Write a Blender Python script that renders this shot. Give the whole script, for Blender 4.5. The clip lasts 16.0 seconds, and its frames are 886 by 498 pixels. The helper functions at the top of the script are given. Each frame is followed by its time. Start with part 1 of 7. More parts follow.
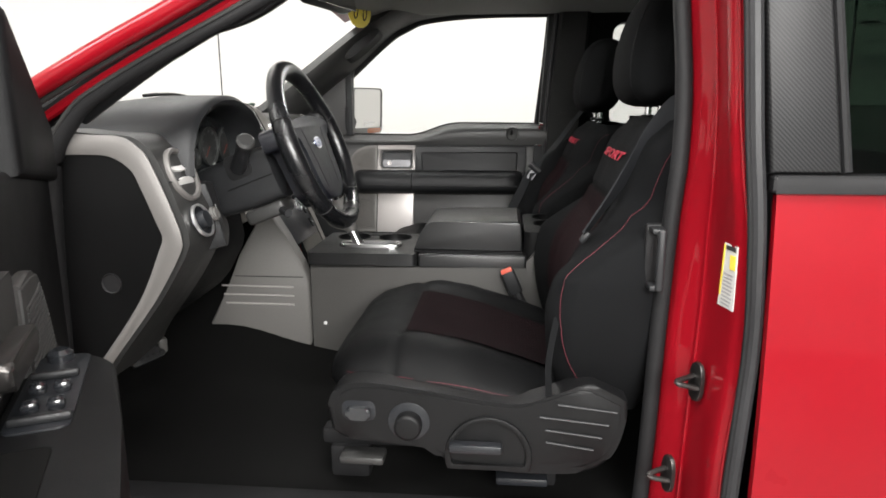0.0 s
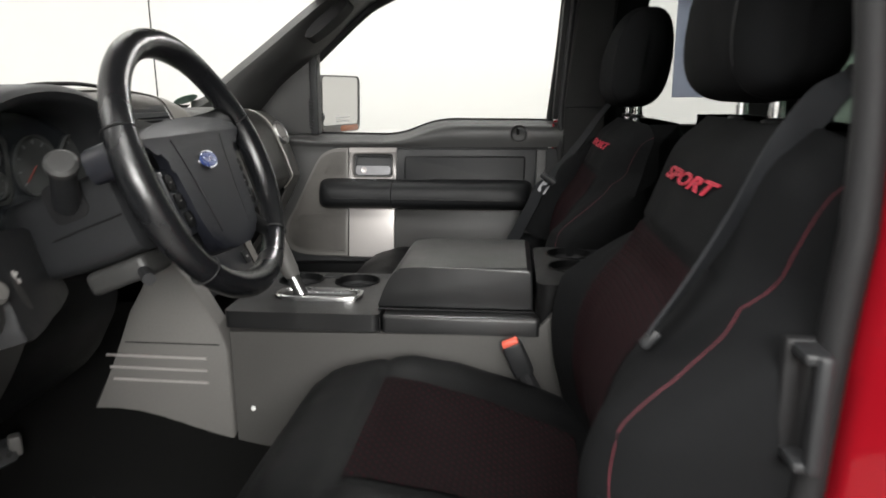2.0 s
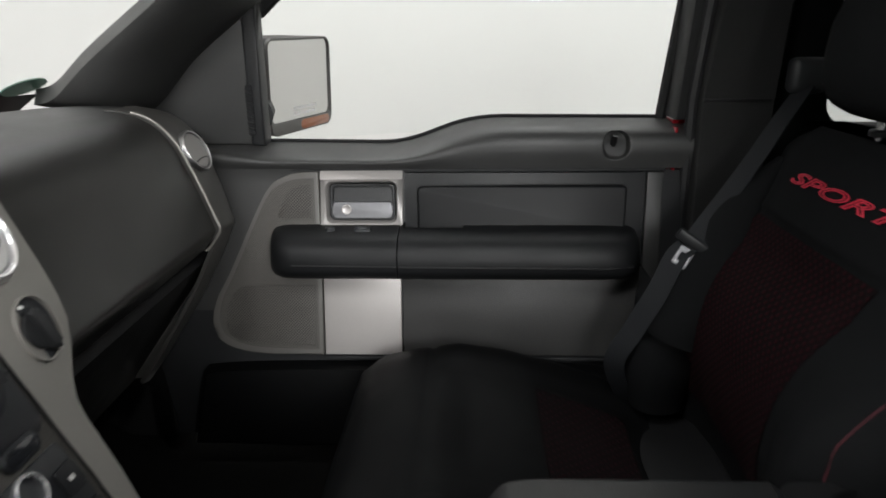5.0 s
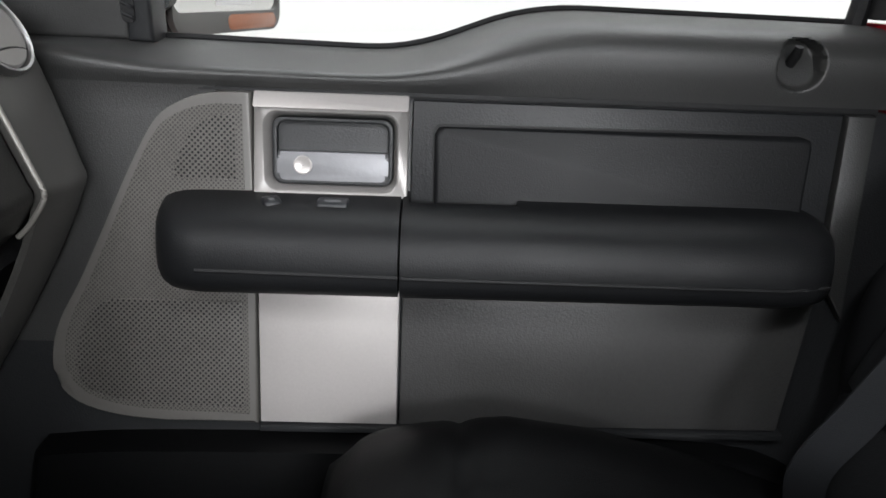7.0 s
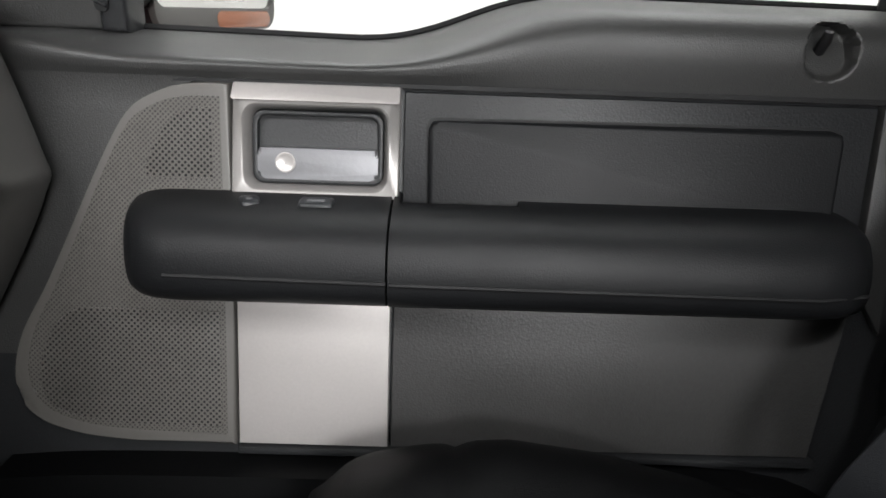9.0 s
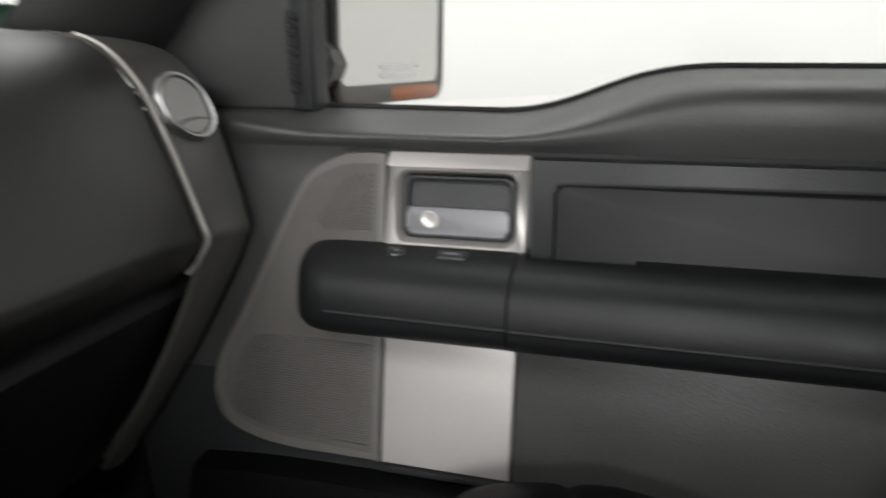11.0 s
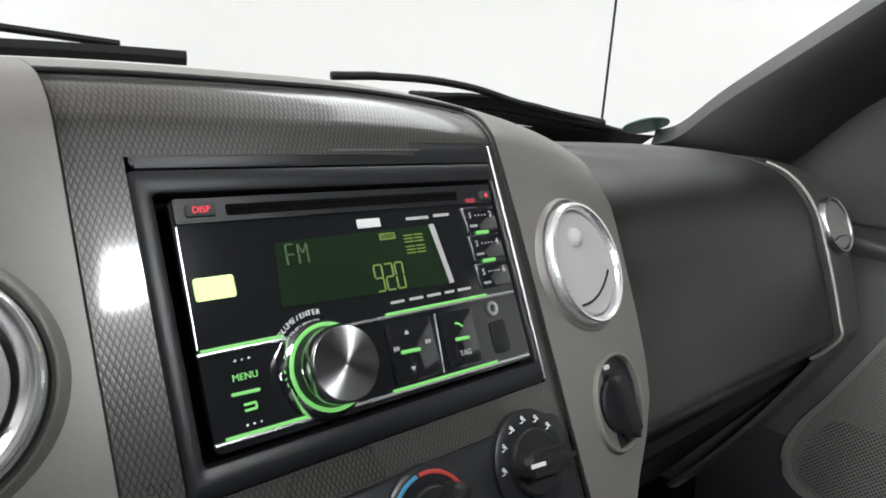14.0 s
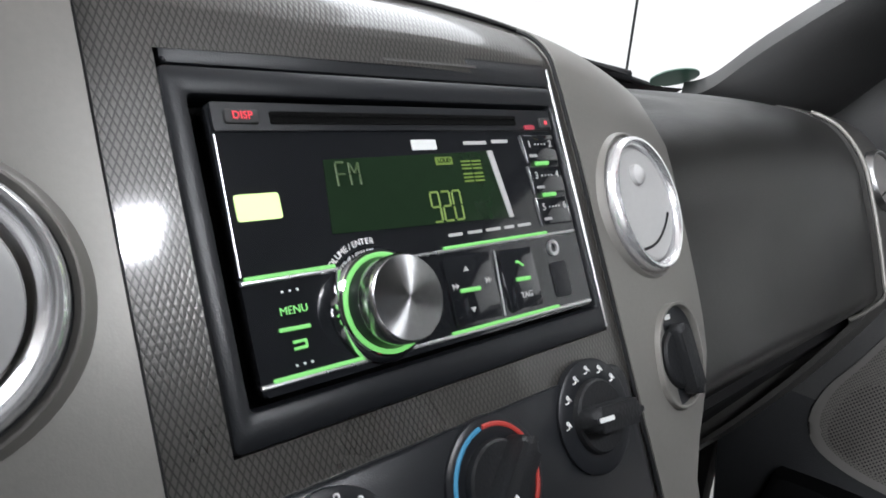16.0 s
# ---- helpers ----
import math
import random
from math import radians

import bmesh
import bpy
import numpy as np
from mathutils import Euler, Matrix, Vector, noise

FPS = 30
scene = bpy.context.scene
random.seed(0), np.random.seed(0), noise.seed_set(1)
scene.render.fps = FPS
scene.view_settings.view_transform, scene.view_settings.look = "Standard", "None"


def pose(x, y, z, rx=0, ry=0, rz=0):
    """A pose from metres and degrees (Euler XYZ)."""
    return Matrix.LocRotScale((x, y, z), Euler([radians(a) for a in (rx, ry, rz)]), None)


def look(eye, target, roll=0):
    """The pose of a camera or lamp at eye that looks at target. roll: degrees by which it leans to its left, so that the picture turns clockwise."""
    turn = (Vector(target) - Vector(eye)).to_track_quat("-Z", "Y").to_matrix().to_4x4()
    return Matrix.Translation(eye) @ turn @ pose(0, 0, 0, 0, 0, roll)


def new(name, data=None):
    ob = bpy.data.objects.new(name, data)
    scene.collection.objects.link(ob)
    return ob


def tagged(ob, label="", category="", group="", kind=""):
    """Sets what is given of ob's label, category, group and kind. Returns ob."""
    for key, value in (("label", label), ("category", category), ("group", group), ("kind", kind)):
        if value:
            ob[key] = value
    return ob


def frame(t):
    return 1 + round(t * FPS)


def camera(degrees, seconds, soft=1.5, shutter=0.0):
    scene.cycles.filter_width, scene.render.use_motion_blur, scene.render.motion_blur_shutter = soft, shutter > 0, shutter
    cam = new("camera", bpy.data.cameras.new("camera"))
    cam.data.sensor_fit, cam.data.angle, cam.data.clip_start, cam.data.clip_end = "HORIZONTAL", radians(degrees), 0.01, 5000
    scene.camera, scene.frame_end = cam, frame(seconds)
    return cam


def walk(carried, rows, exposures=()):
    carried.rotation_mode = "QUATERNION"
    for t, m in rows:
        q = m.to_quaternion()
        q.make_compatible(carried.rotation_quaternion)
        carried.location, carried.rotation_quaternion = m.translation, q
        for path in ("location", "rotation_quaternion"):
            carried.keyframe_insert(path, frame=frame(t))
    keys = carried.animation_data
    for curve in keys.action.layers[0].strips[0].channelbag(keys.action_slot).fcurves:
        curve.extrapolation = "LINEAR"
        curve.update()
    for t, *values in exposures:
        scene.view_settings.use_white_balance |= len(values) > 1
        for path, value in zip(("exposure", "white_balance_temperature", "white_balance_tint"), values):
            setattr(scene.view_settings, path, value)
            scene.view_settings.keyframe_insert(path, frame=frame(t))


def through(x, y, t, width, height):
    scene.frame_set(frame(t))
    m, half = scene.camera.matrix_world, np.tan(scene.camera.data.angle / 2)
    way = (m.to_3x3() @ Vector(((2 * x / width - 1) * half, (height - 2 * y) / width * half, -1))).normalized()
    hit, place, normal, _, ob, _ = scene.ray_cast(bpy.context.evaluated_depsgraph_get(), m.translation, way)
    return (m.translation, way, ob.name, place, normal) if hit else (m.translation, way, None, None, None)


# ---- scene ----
cam = camera(67.0, 16.0, 1.7, 0.5)

PATH = [
    (0, (0.5174, -1.7707, 1.5635), (0.3102, 0.4077, 1.0875), -0.2),
    (0.5, (0.5230, -1.6946, 1.5602), (0.3181, 0.4827, 1.0741), -0.1),
    (1, (0.5342, -1.5434, 1.5669), (0.3405, 0.6328, 1.0741), 0.1),
    (1.5, (0.5566, -1.4000, 1.5613), (0.3371, 0.7728, 1.0629), 0.4),
    (2, (0.5197, -1.2062, 1.5680), (0.2934, 0.9643, 1.0595), -0.3),
    (2.5, (0.4726, -1.0338, 1.5770), (0.2778, 1.1357, 1.0550), -0.8),
    (3, (0.4648, -0.8478, 1.5915), (0.2262, 1.3115, 1.0450), -1.2),
    (3.5, (0.4256, -0.6810, 1.6139), (0.1770, 1.4728, 1.0506), -1.3),
    (4, (0.3842, -0.5824, 1.6453), (0.1344, 1.5702, 1.0763), -2.5),
    (4.2, (0.3416, -0.5354, 1.6666), (0.1568, 1.6106, 1.0517), -2.4),
    (6.3, (0.2229, 0.1490, 1.5579), (0.2139, 2.2389, 0.7504), 1.1),
    (6.5, (0.1624, 0.2038, 1.5366), (0.2912, 2.2747, 0.6922), 2.5),
    (7, (0.1736, 0.2262, 1.5030), (0.2408, 2.3106, 0.6843), 2.4),
    (7.5, (0.1590, 0.2498, 1.4896), (0.3002, 2.3184, 0.6429), 3.2),
    (8, (0.1602, 0.2722, 1.4638), (0.3091, 2.3587, 0.6619), 3.7),
    (8.2, (0.1624, 0.2755, 1.4605), (0.2800, 2.3755, 0.6899), 3.7),
    (10.3, (0.2408, 0.2733, 1.4896), (0.1814, 2.3845, 0.7459), 0.9),
    (10.5, (0.2296, 0.2531, 1.4862), (0.1445, 2.3778, 0.7795), 1.6),
    (11, (0.2554, 0.2173, 1.4997), (-0.3360, 2.2859, 0.8770), -0.6),
    (11.5, (0.2318, 0.1478, 1.5142), (-0.6686, 2.1448, 1.0472), -0.3),
    (12, (0.1882, 0.0762, 1.5322), (-1.0450, 1.9029, 1.1357), -0.5),
    (12.5, (0.1613, 0.0134, 1.5501), (-1.2645, 1.6912, 1.1390), 0.3),
    (13, (0.1400, -0.0381, 1.5669), (-1.4034, 1.5254, 1.1312), 0.9),
    (13.5, (0.1086, -0.0862, 1.5814), (-1.4806, 1.4224, 1.1166), 2.5),
    (14, (0.0851, -0.1154, 1.5747), (-1.5086, 1.3787, 1.0808), 4.1),
    (14.5, (0.0874, -0.1198, 1.5758), (-1.5064, 1.3664, 1.0573), 4.4),
    (15, (0.0806, -0.1131, 1.5546), (-1.5187, 1.3675, 1.0382), 4.3),
    (15.5, (0.0504, -0.1075, 1.5333), (-1.5176, 1.3854, 0.9610), 5.5),
    (16, (0.0336, -0.1142, 1.5411), (-1.5221, 1.3821, 0.9453), 5.1),
]
EXPOSURES = [(0, 0.15, 6500, 10), (2.0, 0.08, 6500, 9), (3.5, -0.10, 6250, 8), (4.2, -0.28, 6400, 8), (6.3, -0.20, 6150, 10), (7.0, 0.20, 6150, 10), (8.2, 0.33, 6200, 10), (10.5, 0.24, 6450, 10), (11.0, 0.02, 6350, 9), (11.6, -0.32, 6350, 8), (12.2, -0.28, 6350, 7), (14, -0.05, 6150, 9), (16, 0.14, 6000, 11)]
walk(cam, [(t, look(e, g, r)) for t, e, g, r in PATH], EXPOSURES)

# ---- light: white photo bay with soft ceiling lamps ----
world = bpy.data.worlds.new("bay_air")
scene.world = world
world.use_nodes = True
world.node_tree.nodes["Background"].inputs["Color"].default_value = (1.0, 0.99, 0.97, 1)
world.node_tree.nodes["Background"].inputs["Strength"].default_value = 0.05


def ceiling_lamp(x, y, z, sx, sy, watts, target=None):
    d = bpy.data.lights.new("ceiling_softlight", "AREA")
    d.shape, d.size, d.size_y, d.energy = "RECTANGLE", sx, sy, watts
    d.color = (1.0, 0.985, 0.96)
    ob = new("ceiling_softlight", d)
    ob.matrix_world = look((x, y, z), target or (x, y, 0))
    return ob


ceiling_lamp(0.0, 2.3, 3.9, 6.0, 1.2, 130)
ceiling_lamp(-0.9, -2.5, 3.9, 5.0, 1.2, 370)
ceiling_lamp(-4.0, 0.0, 3.9, 1.2, 5.0, 22)
ceiling_lamp(3.4, 0.0, 3.9, 1.2, 5.0, 60)
# soft studio lamp on the driver's side
ceiling_lamp(1.19, -3.24, 2.25, 1.42, 0.92, 165, (-0.16, -0.03, 1.4))
# the cab's roof lamp is on
dome = ceiling_lamp(0.353, 0.168, 1.898, 0.085, 0.075, 5.0)
dome.name = "roof_lamp"

from mathutils.geometry import tessellate_polygon

# ---- plan: x runs to the rear, y to the passenger's side, z up ----
S = 1.12      # metres in one unit of the plan
CY = 0.09     # the cab's centreline


def part(name, bm, mat, parent=None, label="", angle=35):
    """Links a bmesh, given in plan units, as one mesh object under a thing or a part."""
    for v in bm.verts:
        v.co *= S
    bmesh.ops.recalc_face_normals(bm, faces=bm.faces)
    me = bpy.data.meshes.new(name)
    bm.to_mesh(me)
    bm.free()
    me.materials.append(mat)
    me.shade_smooth()
    me.set_sharp_from_angle(angle=radians(angle))
    ob = new(name, me)
    if parent is not None:
        ob.parent = parent
        if parent.type == "EMPTY":
            ob.matrix_parent_inverse = Matrix.Translation(-parent.location)
    if label:
        tagged(ob, label)
    return ob


def thing(name, at, label, category, group="", kind=""):
    """An empty at the base of a thing with parts."""
    ob = new(name)
    ob.empty_display_size = 0.05
    ob.location = Vector(at) * S
    return tagged(ob, label, category, group, kind)


def solo(name, bm, mat, label, category="", group="", kind="", angle=35):
    return tagged(part(name, bm, mat, None, "", angle), label, category, group, kind)


def join(*bms):
    out = bmesh.new()
    for b in bms:
        vs = [out.verts.new(v.co) for v in b.verts]
        b.verts.index_update()
        for f in b.faces:
            try:
                out.faces.new([vs[v.index] for v in f.verts])
            except ValueError:
                pass
        b.free()
    return out


def curve(pts, n=6, closed=False):
    """A Catmull-Rom line through the points."""
    pts = [Vector(p) for p in pts]
    m = len(pts)
    out = []
    for i in range(m if closed else m - 1):
        if closed:
            a, b, c, d = (pts[(i + k - 1) % m] for k in range(4))
        else:
            a, b, c, d = pts[max(i - 1, 0)], pts[i], pts[i + 1], pts[min(i + 2, m - 1)]
        for k in range(n):
            t = k / n
            out.append(0.5 * (2 * b + (c - a) * t + (2 * a - 5 * b + 4 * c - d) * t * t + (3 * b - a - 3 * c + d) * t ** 3))
    if not closed:
        out.append(pts[-1])
    return out


def lerp(table, x):
    """Piecewise linear values from rows (x, value, value ...)."""
    if x <= table[0][0]:
        return table[0][1:] if len(table[0]) > 2 else table[0][1]
    for a, b in zip(table, table[1:]):
        if x <= b[0]:
            k = (x - a[0]) / (b[0] - a[0])
            vals = [p + (q - p) * k for p, q in zip(a[1:], b[1:])]
            return vals if len(vals) > 1 else vals[0]
    return table[-1][1:] if len(table[-1]) > 2 else table[-1][1]


def ease(table, x):
    """As lerp, with smooth corners."""
    h = 0.04 * (table[-1][0] - table[0][0])
    rows = [lerp(table, x + d * h) for d in (-1, -0.5, 0, 0.5, 1)]
    if isinstance(rows[0], (int, float)):
        return sum(rows) / 5
    return [sum(r[i] for r in rows) / 5 for i in range(len(rows[0]))]


def prism(pts, f, w0, w1, bevel=0.0, seg=2, both=False):
    """A flat outline (u, v) given depth from w0 to w1 by the map f; the rim at w1 is rounded."""
    bm = bmesh.new()
    lo = [bm.verts.new(f(p[0], p[1], w0)) for p in pts]
    hi = [bm.verts.new(f(p[0], p[1], w1)) for p in pts]
    n = len(pts)
    bm.faces.new(lo[::-1])
    bm.faces.new(hi)
    for i in range(n):
        bm.faces.new((lo[i], lo[(i + 1) % n], hi[(i + 1) % n], hi[i]))
    if bevel:
        top = set(hi)
        if both:
            low = set(lo)
            more = [e for e in bm.edges if e.verts[0] in low and e.verts[1] in low]
            bmesh.ops.bevel(bm, geom=more, offset=bevel, segments=seg, profile=0.5, affect="EDGES", clamp_overlap=True)
            top = {v for v in bm.verts if v in top}
        edges = [e for e in bm.edges if e.verts[0] in top and e.verts[1] in top]
        bmesh.ops.bevel(bm, geom=edges, offset=bevel, segments=seg, profile=0.5, affect="EDGES", clamp_overlap=True)
    return bm


def pierced(outer, holes, z0, z1):
    """A level plate with openings through it."""
    bm = bmesh.new()
    loops = [outer] + holes
    tris = tessellate_polygon([[Vector((p[0], p[1], 0)) for p in loop] for loop in loops])
    rows = [[bm.verts.new((p[0], p[1], w)) for loop in loops for p in loop] for w in (z0, z1)]
    for row in rows:
        for t in tris:
            bm.faces.new([row[i] for i in t])
    k = 0
    for loop in loops:
        n = len(loop)
        for i in range(n):
            a, b = k + i, k + (i + 1) % n
            bm.faces.new((rows[0][a], rows[0][b], rows[1][b], rows[1][a]))
        k += n
    return bm


def ringprism(outer, inner, f, w0, w1, bevel=0.0):
    """A frame between two outlines with as many points."""
    bm = bmesh.new()
    n = len(outer)
    rows = [[bm.verts.new(f(p[0], p[1], w)) for p in loop] for loop, w in ((outer, w0), (outer, w1), (inner, w1), (inner, w0))]
    for a, b in zip(rows, rows[1:] + rows[:1]):
        for i in range(n):
            bm.faces.new((a[i], a[(i + 1) % n], b[(i + 1) % n], b[i]))
    if bevel:
        top = set(rows[1]) | set(rows[2])
        edges = [e for e in bm.edges if e.verts[0] in top and e.verts[1] in top and not (e.verts[0] in rows[1]) ^ (e.verts[1] in rows[1])]
        bmesh.ops.bevel(bm, geom=edges, offset=bevel, segments=2, profile=0.5, affect="EDGES", clamp_overlap=True)
    return bm


def rrect(u0, v0, u1, v1, r, n=5):
    """A rectangle with round corners, as an outline."""
    out = []
    for cu, cv, a0 in ((u1 - r, v1 - r, 0), (u0 + r, v1 - r, 90), (u0 + r, v0 + r, 180), (u1 - r, v0 + r, 270)):
        for k in range(n + 1):
            a = radians(a0 + 90 * k / n)
            out.append((cu + r * math.cos(a), cv + r * math.sin(a)))
    return out


def oval(cu, cv, ru, rv, n=28, p=2.0):
    out = []
    for k in range(n):
        a = 2 * math.pi * k / n
        c, s = math.cos(a), math.sin(a)
        out.append((cu + ru * math.copysign(abs(c) ** (2 / p), c), cv + rv * math.copysign(abs(s) ** (2 / p), s)))
    return out


def rbox(c, s, b=0.004, seg=2, turn=None):
    bm = bmesh.new()
    bmesh.ops.create_cube(bm, size=1.0)
    bmesh.ops.scale(bm, vec=s, verts=bm.verts)
    if b:
        bmesh.ops.bevel(bm, geom=list(bm.edges), offset=min(b, min(s) * 0.49), segments=seg, profile=0.5, affect="EDGES")
    if turn is not None:
        bmesh.ops.rotate(bm, matrix=Euler([radians(a) for a in turn]).to_matrix(), verts=bm.verts)
    bmesh.ops.translate(bm, vec=c, verts=bm.verts)
    return bm


def loft(rings, cap0=True, cap1=True, closed=False):
    bm = bmesh.new()
    rows = [[bm.verts.new(p) for p in r] for r in rings]
    n = len(rows[0])
    for a, b in zip(rows, rows[1:] + (rows[:1] if closed else [])):
        for i in range(n):
            bm.faces.new((a[i], a[(i + 1) % n], b[(i + 1) % n], b[i]))
    if not closed:
        if cap0:
            bm.faces.new(rows[0][::-1])
        if cap1:
            bm.faces.new(rows[-1])
    return bm


def tube(pts, r, n=10, closed=False, flat=1.0, up=(0, 0, 1)):
    """A round or flattened bar along a line; r may be a list."""
    pts = [Vector(p) for p in pts]
    m = len(pts)
    rings = []
    for i, p in enumerate(pts):
        a = pts[(i - 1) % m] if closed or i else pts[0]
        b = pts[(i + 1) % m] if closed or i < m - 1 else pts[-1]
        t = (b - a).normalized()
        u = Vector(up)
        if abs(t.dot(u)) > 0.95:
            u = Vector((0, 1, 0)) if abs(t.y) < 0.9 else Vector((1, 0, 0))
        s = t.cross(u).normalized()
        w = s.cross(t).normalized()
        rad = r[i] if isinstance(r, (list, tuple)) else r
        rings.append([p + s * rad * math.cos(2 * math.pi * k / n) + w * rad * flat * math.sin(2 * math.pi * k / n) for k in range(n)])
    return loft(rings, closed=closed)


def spun(profile, c, axis, n=32, lid=True):
    """A body of revolution: profile of (radius, height) along axis from c."""
    axis = Vector(axis).normalized()
    u = axis.orthogonal().normalized()
    w = axis.cross(u)
    c = Vector(c)
    rings = [[c + axis * h + (u * math.cos(2 * math.pi * k / n) + w * math.sin(2 * math.pi * k / n)) * max(rad, 1e-5) for k in range(n)] for rad, h in profile]
    return loft(rings, cap0=lid)


def sheet(f, us, vs, thick=0.0):
    """A surface f(u, v) over two lists, given thickness against its normal."""
    bm = bmesh.new()
    rows = [[bm.verts.new(f(u, v)) for v in vs] for u in us]
    for a, b in zip(rows, rows[1:]):
        for i in range(len(vs) - 1):
            bm.faces.new((a[i], a[i + 1], b[i + 1], b[i]))
    if thick:
        bmesh.ops.recalc_face_normals(bm, faces=bm.faces)
        bmesh.ops.solidify(bm, geom=list(bm.faces), thickness=thick)
    return bm


def steps(a, b, n):
    return [a + (b - a) * k / n for k in range(n + 1)]


def letters(text, f, size, depth=0.0008, shear=0.0, squeeze=1.0, outline=0.0):
    """Words as a mesh, centred at (0, 0) of the map f(u, v, w)."""
    cu = bpy.data.curves.new("words", "FONT")
    cu.body, cu.size, cu.extrude, cu.align_x, cu.align_y, cu.shear = text, size, depth, "CENTER", "CENTER", shear
    cu.resolution_u = 3
    if outline:
        cu.fill_mode, cu.bevel_depth, cu.bevel_resolution = "NONE", outline, 1
    ob = new("words", cu)
    me = bpy.data.meshes.new_from_object(ob.evaluated_get(bpy.context.evaluated_depsgraph_get()))
    bpy.data.objects.remove(ob)
    bm = bmesh.new()
    bm.from_mesh(me)
    bpy.data.meshes.remove(me)
    for v in bm.verts:
        v.co = f(v.co.x * squeeze, v.co.y, v.co.z)
    return bm


def flat_y(y):
    return lambda u, v, w: (u, y + w, v)


def on_plane(o, eu, ev):
    o, eu, ev = Vector(o), Vector(eu).normalized(), Vector(ev).normalized()
    en = eu.cross(ev)
    return lambda u, v, w: o + eu * u + ev * v + en * w

# ---- materials ----
def links(m):
    return m.node_tree.nodes, m.node_tree.links


def surface(name, col, rough=0.5, metal=0.0, grain=0.0, scale=300.0, vary=0.12, kind="noise", coat=0.0, spec=0.5, sheen=0.0, stains=6.0, rvary=0.08):
    """A principled surface with tone and gloss that vary at two scales and a fine relief."""
    m = bpy.data.materials.new(name)
    m.use_nodes = True
    N, L = links(m)
    b = N["Principled BSDF"]
    tc = N.new("ShaderNodeTexCoord")
    big, fine = N.new("ShaderNodeTexNoise"), N.new("ShaderNodeTexNoise")
    big.inputs["Scale"].default_value, big.inputs["Detail"].default_value = stains, 6
    fine.inputs["Scale"].default_value, fine.inputs["Detail"].default_value = scale * 0.4, 3
    mixf = N.new("ShaderNodeMath")
    mixf.operation = "MULTIPLY_ADD"
    mixf.inputs[1].default_value, mixf.inputs[2].default_value = 0.5, 0.0
    addf = N.new("ShaderNodeMath")
    addf.operation = "MULTIPLY_ADD"
    addf.inputs[1].default_value = 0.5
    L.new(tc.outputs["Object"], big.inputs["Vector"])
    L.new(tc.outputs["Object"], fine.inputs["Vector"])
    L.new(fine.outputs["Fac"], mixf.inputs[0])
    L.new(big.outputs["Fac"], addf.inputs[0])
    L.new(mixf.outputs[0], addf.inputs[2])
    ramp = N.new("ShaderNodeValToRGB")
    c = Vector(col)
    ramp.color_ramp.elements[0].position, ramp.color_ramp.elements[1].position = 0.3, 0.7
    ramp.color_ramp.elements[0].color = (*(c * (1 - vary)), 1)
    ramp.color_ramp.elements[1].color = (*(c * (1 + vary)), 1)
    L.new(addf.outputs[0], ramp.inputs["Fac"])
    L.new(ramp.outputs["Color"], b.inputs["Base Color"])
    mr = N.new("ShaderNodeMapRange")
    mr.inputs["From Min"].default_value, mr.inputs["From Max"].default_value = 0.3, 0.7
    mr.inputs["To Min"].default_value, mr.inputs["To Max"].default_value = max(rough - rvary, 0.02), min(rough + rvary, 1)
    L.new(big.outputs["Fac"], mr.inputs["Value"])
    L.new(mr.outputs["Result"], b.inputs["Roughness"])
    b.inputs["Metallic"].default_value = metal
    b.inputs["Coat Weight"].default_value = coat
    b.inputs["Coat Roughness"].default_value = 0.04
    b.inputs["Specular IOR Level"].default_value = spec
    b.inputs["Sheen Weight"].default_value = sheen
    if grain:
        if kind == "cells":
            t = N.new("ShaderNodeTexVoronoi")
            t.inputs["Scale"].default_value = scale
            out = t.outputs["Distance"]
        else:
            t = N.new("ShaderNodeTexNoise")
            t.inputs["Scale"].default_value, t.inputs["Detail"].default_value = scale, 4
            out = t.outputs["Fac"]
        L.new(tc.outputs["Object"], t.inputs["Vector"])
        bump = N.new("ShaderNodeBump")
        bump.inputs["Strength"].default_value, bump.inputs["Distance"].default_value = grain, 0.001
        L.new(out, bump.inputs["Height"])
        L.new(bump.outputs["Normal"], b.inputs["Normal"])
    return m


def flat_coords(N, L, axes, turn=0.0):
    """Object coordinates with two chosen axes laid into the texture's x and y."""
    tc, sp, cb = N.new("ShaderNodeTexCoord"), N.new("ShaderNodeSeparateXYZ"), N.new("ShaderNodeCombineXYZ")
    L.new(tc.outputs["Object"], sp.inputs[0])
    L.new(sp.outputs[axes[0].upper()], cb.inputs["X"])
    L.new(sp.outputs[axes[1].upper()], cb.inputs["Y"])
    mp = N.new("ShaderNodeMapping")
    mp.inputs["Rotation"].default_value = (0, 0, radians(turn))
    L.new(cb.outputs[0], mp.inputs["Vector"])
    return mp


